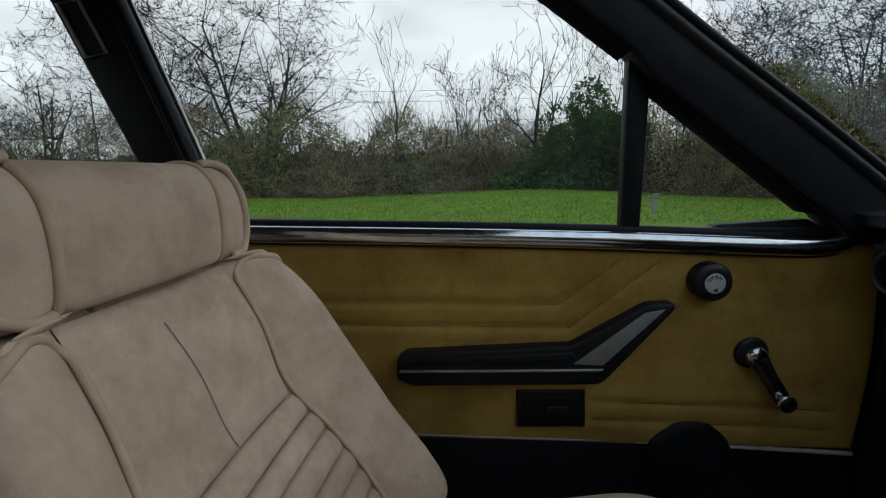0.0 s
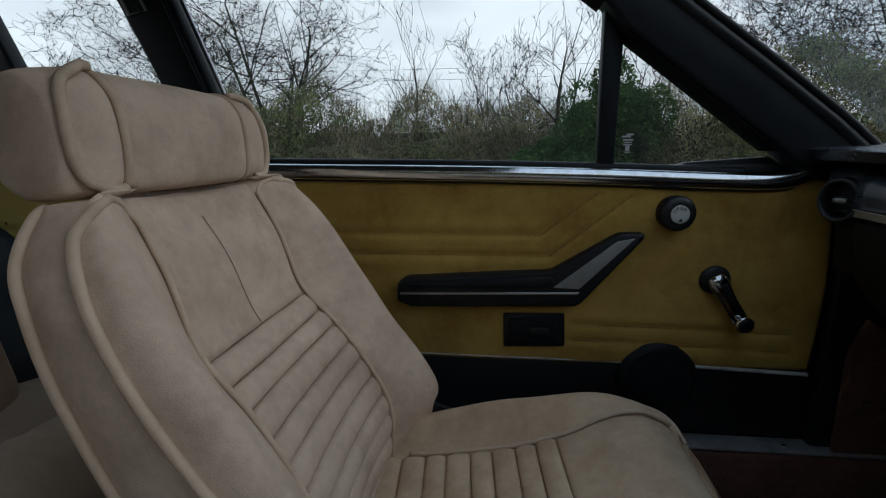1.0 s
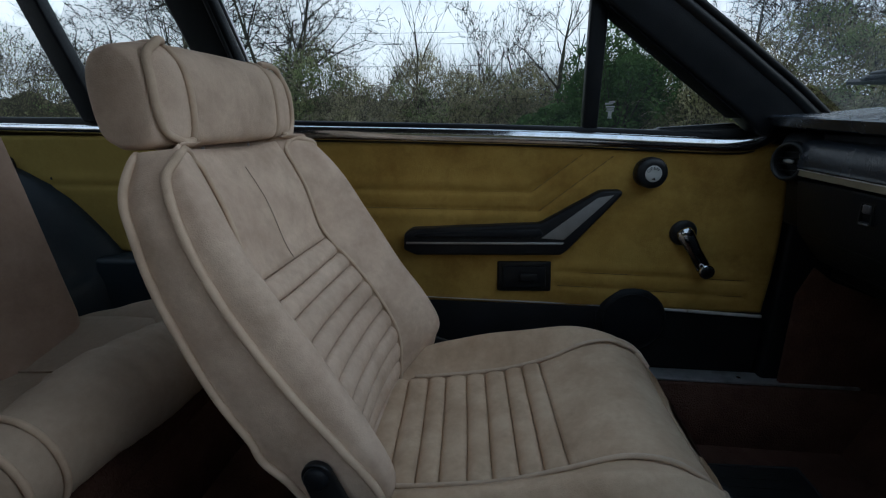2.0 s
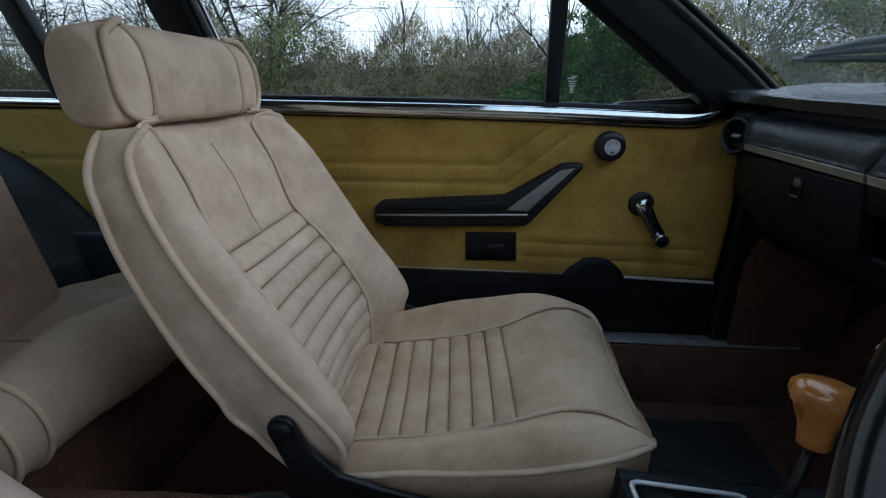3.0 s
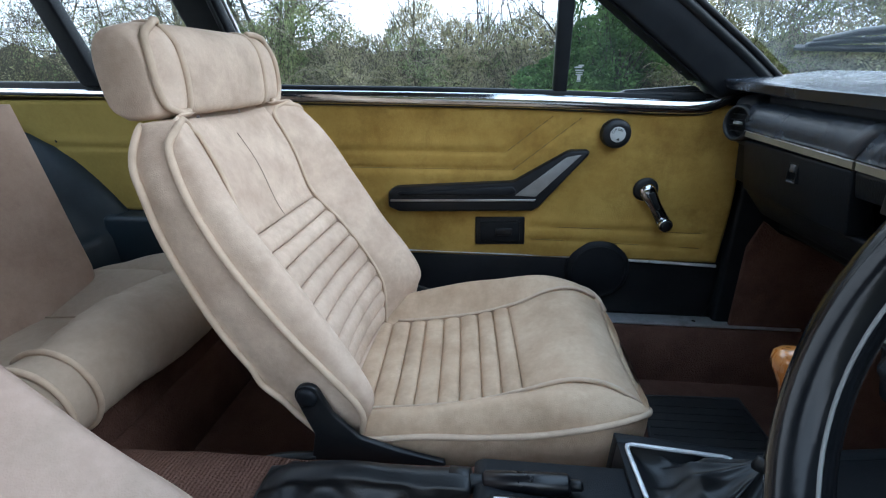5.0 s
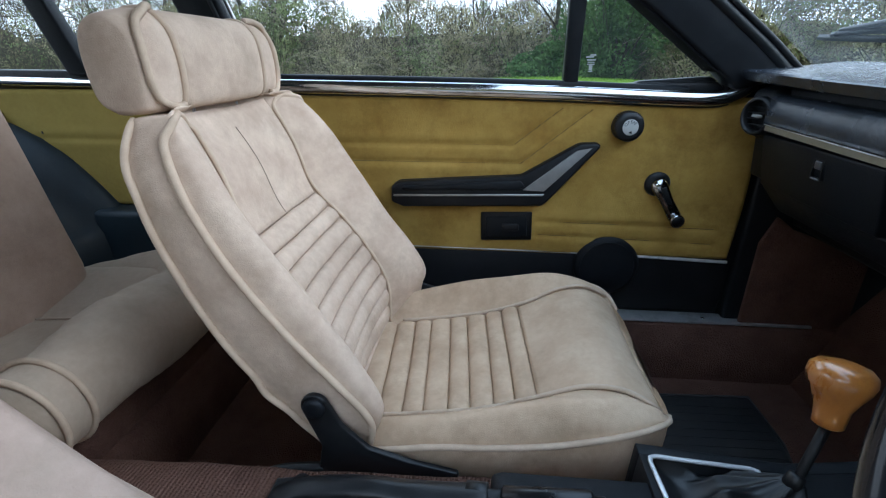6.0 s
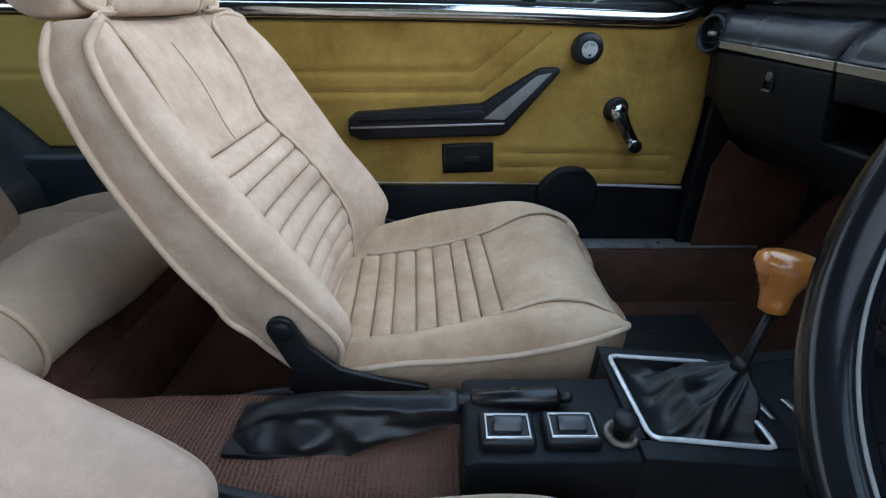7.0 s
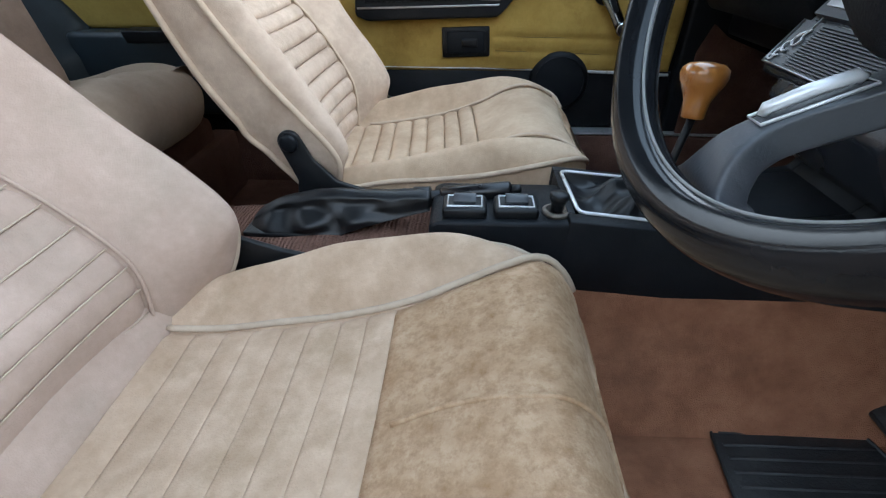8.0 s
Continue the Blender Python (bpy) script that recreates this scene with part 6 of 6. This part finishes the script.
def leaf_cloud(centres, size, rng, squash=1.0):
    """Small folded leaves at the given centres, facing every way."""
    n = len(centres)
    a = rng.normal(size=(n, 3))
    a /= np.linalg.norm(a, axis=1, keepdims=True)
    b = np.cross(a, rng.normal(size=(n, 3)))
    b /= np.linalg.norm(b, axis=1, keepdims=True)
    s = size * rng.uniform(0.5, 1.3, (n, 1))
    c = np.asarray(centres)
    quad = np.stack([c - a * s, c - b * s * 0.55 * squash, c + a * s, c + b * s * 0.55 * squash], 1).reshape(-1, 3)
    idx = np.arange(n * 4).reshape(n, 4)
    return quad, [tuple(r) for r in idx.tolist()]


def sticks(starts, ends, radii, sides=3):
    """Many thin tapered twigs."""
    s, e, r = np.asarray(starts), np.asarray(ends), np.asarray(radii).reshape(-1, 1)
    d = e - s
    d /= np.maximum(np.linalg.norm(d, axis=1, keepdims=True), 1e-9)
    ref = np.where(np.abs(d[:, 2:3]) < 0.9, [[0, 0, 1.0]], [[1.0, 0, 0]])
    u = np.cross(d, ref)
    u /= np.linalg.norm(u, axis=1, keepdims=True)
    w = np.cross(d, u)
    rows = []
    for p, k in ((s, 1.0), (e, 0.6)):
        for j in range(sides):
            t = 2 * math.pi * j / sides
            rows.append(p + r * k * (math.cos(t) * u + math.sin(t) * w))
    verts = np.stack(rows, 1).reshape(-1, 3)
    n = len(s)
    faces = []
    for i in range(n):
        o = i * 2 * sides
        for j in range(sides):
            faces.append((o + j, o + (j + 1) % sides, o + sides + (j + 1) % sides, o + sides + j))
    return verts, faces


def fast_part(name, shape, material, parent):
    me = mesh_of(name, shape[0], shape[1], False)
    me.materials.append(material)
    ob = new(name, me)
    ob.parent = parent
    if parent is not None:
        me.transform(Matrix.Translation(-Vector(parent.location)))
    return ob


rng = np.random.default_rng(7)
hedge = thing("hedge", (0, 20, 0), "tangled winter hedge of brown twigs and bramble leaves", "hedge", kind="stuff")
# opaque core; the shade between the leaves is put into its dull colour
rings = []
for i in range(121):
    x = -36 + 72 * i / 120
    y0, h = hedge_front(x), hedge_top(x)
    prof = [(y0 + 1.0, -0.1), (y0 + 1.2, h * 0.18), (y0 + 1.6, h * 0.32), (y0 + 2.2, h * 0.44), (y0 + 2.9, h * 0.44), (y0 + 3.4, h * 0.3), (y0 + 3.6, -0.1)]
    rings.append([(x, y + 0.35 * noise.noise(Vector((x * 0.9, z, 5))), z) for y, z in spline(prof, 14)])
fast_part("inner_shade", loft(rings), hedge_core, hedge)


def hedge_places(n, depth, rng, x0=-34.0, x1=34.0, low=0.0, gaps=-9.0):
    xs = rng.uniform(x0, x1, n)
    f = rng.uniform(low, 1.0, n) ** 1.15
    pts = []
    for x, v in zip(xs, f):
        h = hedge_top(x)
        z = v * h
        lump = noise.noise(Vector((x * 0.75, z * 0.85, 2.0))) + 0.5 * noise.noise(Vector((x * 2.1, z * 2.3, 6.0)))
        if lump < gaps:
            continue
        y = hedge_front(x) + 0.15 + 0.9 * v ** 2.2 + rng.uniform(0, depth) - 0.75 * lump + (rng.uniform(0, 1.8) if v > 0.8 else 0)
        pts.append((x, y, z + ground_height(x, y)))
    return np.array(pts)


places = np.concatenate([hedge_places(160000, 1.0, rng, -13.0, 19.0, gaps=-0.75), hedge_places(45000, 0.8, rng, 6.0, 19.0, low=0.25), hedge_places(30000, 1.0, rng, -34.0, -13.0), hedge_places(24000, 1.0, rng, 19.0, 34.0)])
tone = np.array([1.3 * noise.noise(Vector((p[0] * 0.42, p[2] * 0.55, 1.0))) + 0.6 * noise.noise(Vector((p[0] * 1.6, p[2] * 1.5, 4.0))) for p in places]) + 0.14 * rng.normal(size=len(places))
fast_part("dead_leaves", leaf_cloud(places[tone > 0.16], 0.042, rng), dead_leaf, hedge)
fast_part("brown_leaves", leaf_cloud(places[(tone <= 0.16) & (tone > -0.10)], 0.042, rng), brown_leaf, hedge)
fast_part("bramble_leaves", leaf_cloud(places[tone <= -0.10], 0.045, rng), olive_leaf, hedge)
st = hedge_places(36000, 0.9, rng)
dirs = rng.normal(size=st.shape) * [0.6, 0.35, 0.4] + [0, -0.1, 0.9]
dirs /= np.linalg.norm(dirs, axis=1, keepdims=True)
en = st + dirs * rng.uniform(0.3, 1.5, (len(st), 1))
en[:, 2] = np.maximum(en[:, 2], 0.05)
fast_part("twigs", sticks(st, en, rng.uniform(0.003, 0.008, len(st))), twig_bark, hedge)


def arching(n, rng, reach, radius):
    """Long bramble stems that rise from the hedge's face and arch over."""
    a, b, r = [], [], []
    for p in hedge_places(n, 0.15, rng, -16.0, 16.0, 0.02):
        d = np.array([rng.choice((-1, 1)) * rng.uniform(0.3, 1.0), -rng.uniform(0.05, 0.35), rng.uniform(0.3, 1.1)])
        d /= np.linalg.norm(d)
        p = np.array(p) - [0, 0.25, 0]
        k, step, w = 7, rng.uniform(*reach) / 7, rng.uniform(*radius)
        for i in range(k):
            q = p + d * step
            q[2] = max(q[2], 0.03)
            a.append(p), b.append(q), r.append(w * (1 - 0.6 * i / k))
            p = q
            d = d + np.array([0, 0, -0.24]) + rng.normal(size=3) * 0.10
            d /= np.linalg.norm(d)
    return sticks(a, b, r, 4)


fast_part("stems", arching(2200, rng, (0.5, 1.6), (0.004, 0.010)), stem_bark, hedge)


def bush(place, size, material, count, label, seed, leaf=0.07):
    r = np.random.default_rng(seed)
    ob = thing("bush", place, label, "bush")
    lobes = [(r.normal(size=3) * [0.32, 0.3, 0.30], r.uniform(0.25, 0.5)) for _ in range(22)]
    pts = []
    for i in range(count):
        c, k = lobes[r.integers(len(lobes))]
        d = r.normal(size=3)
        d /= np.linalg.norm(d)
        q = (c + d * k * r.uniform(0.75, 1.05)) * [size[0], size[1], size[2]]
        pts.append((place[0] + q[0], place[1] + q[1], max(place[2] + size[2] * 0.62 + q[2], 0.1)))
    fast_part("leaves", leaf_cloud(pts, leaf, r), material, ob)
    st = np.array([place] * 160) + r.normal(size=(160, 3)) * [0.3, 0.2, 0.0]
    st[:, 2] = -0.15
    en = np.array(pts)[r.integers(0, len(pts), 160)]
    fast_part("stems", sticks(st, en, r.uniform(0.012, 0.03, 160), 4), bark, ob)
    return ob


bush((4.7, 19.2, 0.0), (1.9, 1.3, 2.8), dark_leaf, 30000, "dark green ivy-clad evergreen bush in the hedge", 3)
bush((2.6, 18.9, 0.0), (1.9, 0.8, 1.0), dark_leaf, 9000, "low dark green bramble bush at the hedge foot", 4)
bush((-9.6, 19.6, 0.0), (2.5, 1.2, 2.1), olive_leaf, 16000, "olive-green shrub under a bare tree", 5)
bush((-3.2, 20.8, 0.0), (0.7, 0.6, 1.8), olive_leaf, 2500, "ivy round a slender bare trunk", 6)


# unseen hedge added beyond the open driver's door to block low side light
rings = []
for i in range(81):
    x = -30 + 60 * i / 80
    h = 3.9 + 0.8 * noise.noise(Vector((x * 0.5, 1.0, 7.0)))
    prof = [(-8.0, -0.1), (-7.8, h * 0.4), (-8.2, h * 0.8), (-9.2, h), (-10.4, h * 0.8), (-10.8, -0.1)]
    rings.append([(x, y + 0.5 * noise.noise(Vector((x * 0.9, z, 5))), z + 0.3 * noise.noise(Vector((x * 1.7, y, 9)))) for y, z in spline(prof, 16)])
blocking_hedge = thing("hedge", (0, -9, 0), "unseen tall rough hedge added behind the car to block low light", "hedge", kind="stuff")
# same core colour, again with the inner shade put into it
fast_part("inner_shade", loft(rings), hedge_core, blocking_hedge)
pts = np.concatenate([np.array(r)[:9] for r in rings])
pts = pts[rng.integers(0, len(pts), 26000)] + rng.normal(size=(26000, 3)) * [0.4, 0.18, 0.25]
pts[:, 2] = np.maximum(pts[:, 2], 0.03)
fast_part("leaves", leaf_cloud(pts, 0.07, rng), brown_leaf, blocking_hedge)

for bx, by, sx, sz, seed in ((-6.6, 20.2, 1.5, 1.7, 31), (-1.3, 21.0, 1.3, 1.5, 32), (1.1, 21.2, 1.2, 1.9, 33), (7.6, 18.0, 1.4, 2.0, 34), (11.6, 14.8, 1.8, 2.3, 35), (16.5, 13.4, 2.2, 2.4, 36)):
    bush((bx, by, 0.0), (sx, 0.9, sz), dead_leaf, 7000, "straggling brown winter bush in the hedge", seed, 0.05)


def bare_tree(place, height, spread, seed, label, stems=3, rise=0.55, levels=4, kids=(6, 5, 4, 3), thick=0.11, twig_len=1.0, lean=0.25):
    """Leafless tree: stems, limbs and twigs, forking and tapering."""
    r = np.random.default_rng(seed)
    segs = {0: ([], [], []), 1: ([], [], [])}

    def grow(p, d, length, rad, level):
        n = 5 if level < 2 else 3
        at = []
        for i in range(n):
            d = d + r.normal(size=3) * (0.07 + 0.035 * level) + np.array([0, 0, 0.07 * rise])
            d /= np.linalg.norm(d)
            q = p + d * length / n
            r1 = rad * (1 - 0.75 * (i + 1) / n)
            box_ = segs[0 if level < 1 else 1]
            box_[0].append(p), box_[1].append(q), box_[2].append(max(rad * (1 - 0.75 * i / n), 0.0098))
            p = q
            at.append((p, d, max(r1, 0.0098)))
        if level >= levels:
            return
        for _ in range(kids[min(level, len(kids) - 1)]):
            j = r.integers(1 if level else 1, n)
            q, dd, rr = at[j]
            side = r.normal(size=3) * [1, 0.7, 0.55]
            nd = dd * 0.55 + side / np.linalg.norm(side) * spread + np.array([0, 0, 0.25 * rise])
            nd /= np.linalg.norm(nd)
            grow(q, nd, length * r.uniform(0.36, 0.62) * (twig_len if level >= 2 else 1), rr * 0.70, level + 1)

    for k in range(stems):
        d = np.array([r.normal() * lean, r.normal() * lean * 0.5, 1.0])
        grow(np.array(place) + [r.normal() * 0.15, r.normal() * 0.15, 0], d / np.linalg.norm(d), height * r.uniform(0.62, 0.82), thick * r.uniform(0.8, 1.1), 0)
    ob = thing("tree", place, label, "tree", "bare trees")
    fast_part("trunk", sticks(*segs[0], 7), bark, ob)
    fast_part("crown", sticks(*segs[1], 3), tree_twig, ob)
    return ob


bare_tree((-9.6, 20.6, 0.1), 8.6, 0.85, 11, "large spreading bare hawthorn with many stems", 6, 0.35, 4, (9, 6, 5, 2), 0.13, lean=0.42)
bare_tree((-14.2, 21.0, 0.2), 8.2, 0.75, 12, "bare many-stemmed tree in the hedge", 5, 0.5, 4, (7, 6, 5, 2), 0.09, lean=0.3)
bare_tree((-19.5, 20.0, 0.2), 6.4, 0.8, 13, "thin bare tree with drooping twigs", 4, 0.3, 4, (6, 5, 4, 2), 0.08, lean=0.4)
bare_tree((-3.15, 21.0, 0.1), 5.9, 0.5, 14, "slender bare tree with ivy at its foot", 1, 0.9, 3, (9, 4, 2), 0.10, lean=0.03)
bare_tree((-0.1, 21.5, 0.1), 5.0, 0.55, 15, "slim bare birch with fine upright twigs", 3, 0.9, 4, (4, 4, 3, 2), 0.055, lean=0.22)
bare_tree((1.4, 22.5, 0.2), 5.2, 0.6, 16, "small bare sapling behind the hedge", 3, 0.8, 4, (4, 4, 3, 2), 0.05, lean=0.25)
bare_tree((3.1, 21.2, 0.1), 6.3, 0.6, 17, "bare tree with an ivy-wrapped trunk", 2, 0.8, 4, (6, 4, 3, 2), 0.11, lean=0.12)
bare_tree((6.0, 22.0, 0.1), 5.8, 0.6, 18, "tall bare saplings behind the evergreen bush", 4, 0.9, 4, (5, 4, 3, 2), 0.06, lean=0.2)
bare_tree((9.5, 19.0, 0.2), 6.2, 0.8, 19, "bare tangled thorn tree", 4, 0.5, 4, (6, 6, 5, 4), 0.08, lean=0.4)
bare_tree((13.6, 17.0, 0.2), 7.6, 0.8, 20, "dense bare thorn tree", 5, 0.5, 4, (7, 6, 6, 4), 0.10, lean=0.4)
bare_tree((18.0, 15.5, 0.2), 8.4, 0.8, 21, "dense bare tree with dark twigs", 5, 0.5, 4, (7, 6, 6, 4), 0.11, lean=0.4)
bare_tree((23.0, 13.5, 0.2), 8.4, 0.8, 22, "dense bare tree at the hedge", 5, 0.5, 4, (7, 6, 6, 4), 0.11, lean=0.4)
bare_tree((-24.5, 19.5, 0.2), 5.5, 0.8, 23, "low bare tree at the hedge", 4, 0.4, 4, (6, 6, 4, 3), 0.08, lean=0.4)

# far wood behind the hedge
verts, faces = [], []
for i in range(161):
    x = -110 + 220 * i / 160
    h = 3.6 + 1.6 * noise.noise(Vector((x * 0.11, 1, 1))) + 0.8 * noise.noise(Vector((x * 0.5, 4, 1)))
    y = 64 + 4 * noise.noise(Vector((x * 0.06, 9, 1)))
    verts += [(x, y, 0), (x, y + 1.2, h * 0.7), (x, y + 3, h), (x, y + 8, 0)]
faces = [(4 * i + j, 4 * i + j + 1, 4 * i + 5 + j, 4 * i + 4 + j) for i in range(160) for j in range(3)]
wood = tagged(fast_part("far_wood", (verts, faces), far_wood, None), "far line of grey-brown bare wood", "wood", kind="stuff")
xs = rng.uniform(-70, 70, 5000)
st = np.stack([xs, 63 + rng.uniform(0, 4, 5000), rng.uniform(1.2, 4.2, 5000)], 1)
fast_part("far_twigs", sticks(st, st + rng.normal(size=st.shape) * [0.4, 0.2, 0.35] + [0, 0, 0.9], rng.uniform(0.02, 0.045, 5000)), far_wood, wood)
for k, z in enumerate((12.6, 11.4, 8.6)):
    pts = [(x, 70 + 2 * k, z + 0.00035 * (x + 6) ** 2) for x in np.linspace(-60, 60, 30)]
    single("power_line", tube(pts, 0.028, 5), black_plastic, "thin overhead cable beyond the hedge", "cable", "overhead cables")

# grass blades on the lawn beside the car
gx, gy = rng.uniform(-9, 12, 26000), rng.uniform(8.0, 20, 26000)
keep = gy < np.array([hedge_front(x) for x in gx]) + 0.4
gp = np.stack([gx[keep], gy[keep], np.array([ground_height(a, b) for a, b in zip(gx[keep], gy[keep])])], 1)
tip = gp + np.stack([rng.normal(0, 0.03, len(gp)), rng.normal(0, 0.03, len(gp)), rng.uniform(0.02, 0.055, len(gp))], 1)
tagged(fast_part("grass", sticks(gp, tip, np.full(len(gp), 0.008)), blade, None), "short uneven grass blades on the lawn", "grass", kind="stuff")
for x in (-60.0, 60.0):
    pole = thing("utility_pole", (x, 72, 0), "wooden pole that carries the overhead cables", "pole", "utility poles")
    part("post", tube([(x, 72, -0.2), (x, 72, 14.2)], [0.16, 0.11], 10), bark, pole)
    for k, z in enumerate((12.6, 11.4, 8.6)):
        part("cross_arm", box((x - 0.06, 69.5, z + 0.00035 * (x + 6) ** 2 - 0.10), (x + 0.06, 74.6, z + 0.00035 * (x + 6) ** 2 - 0.02), 0.01), bark, pole)
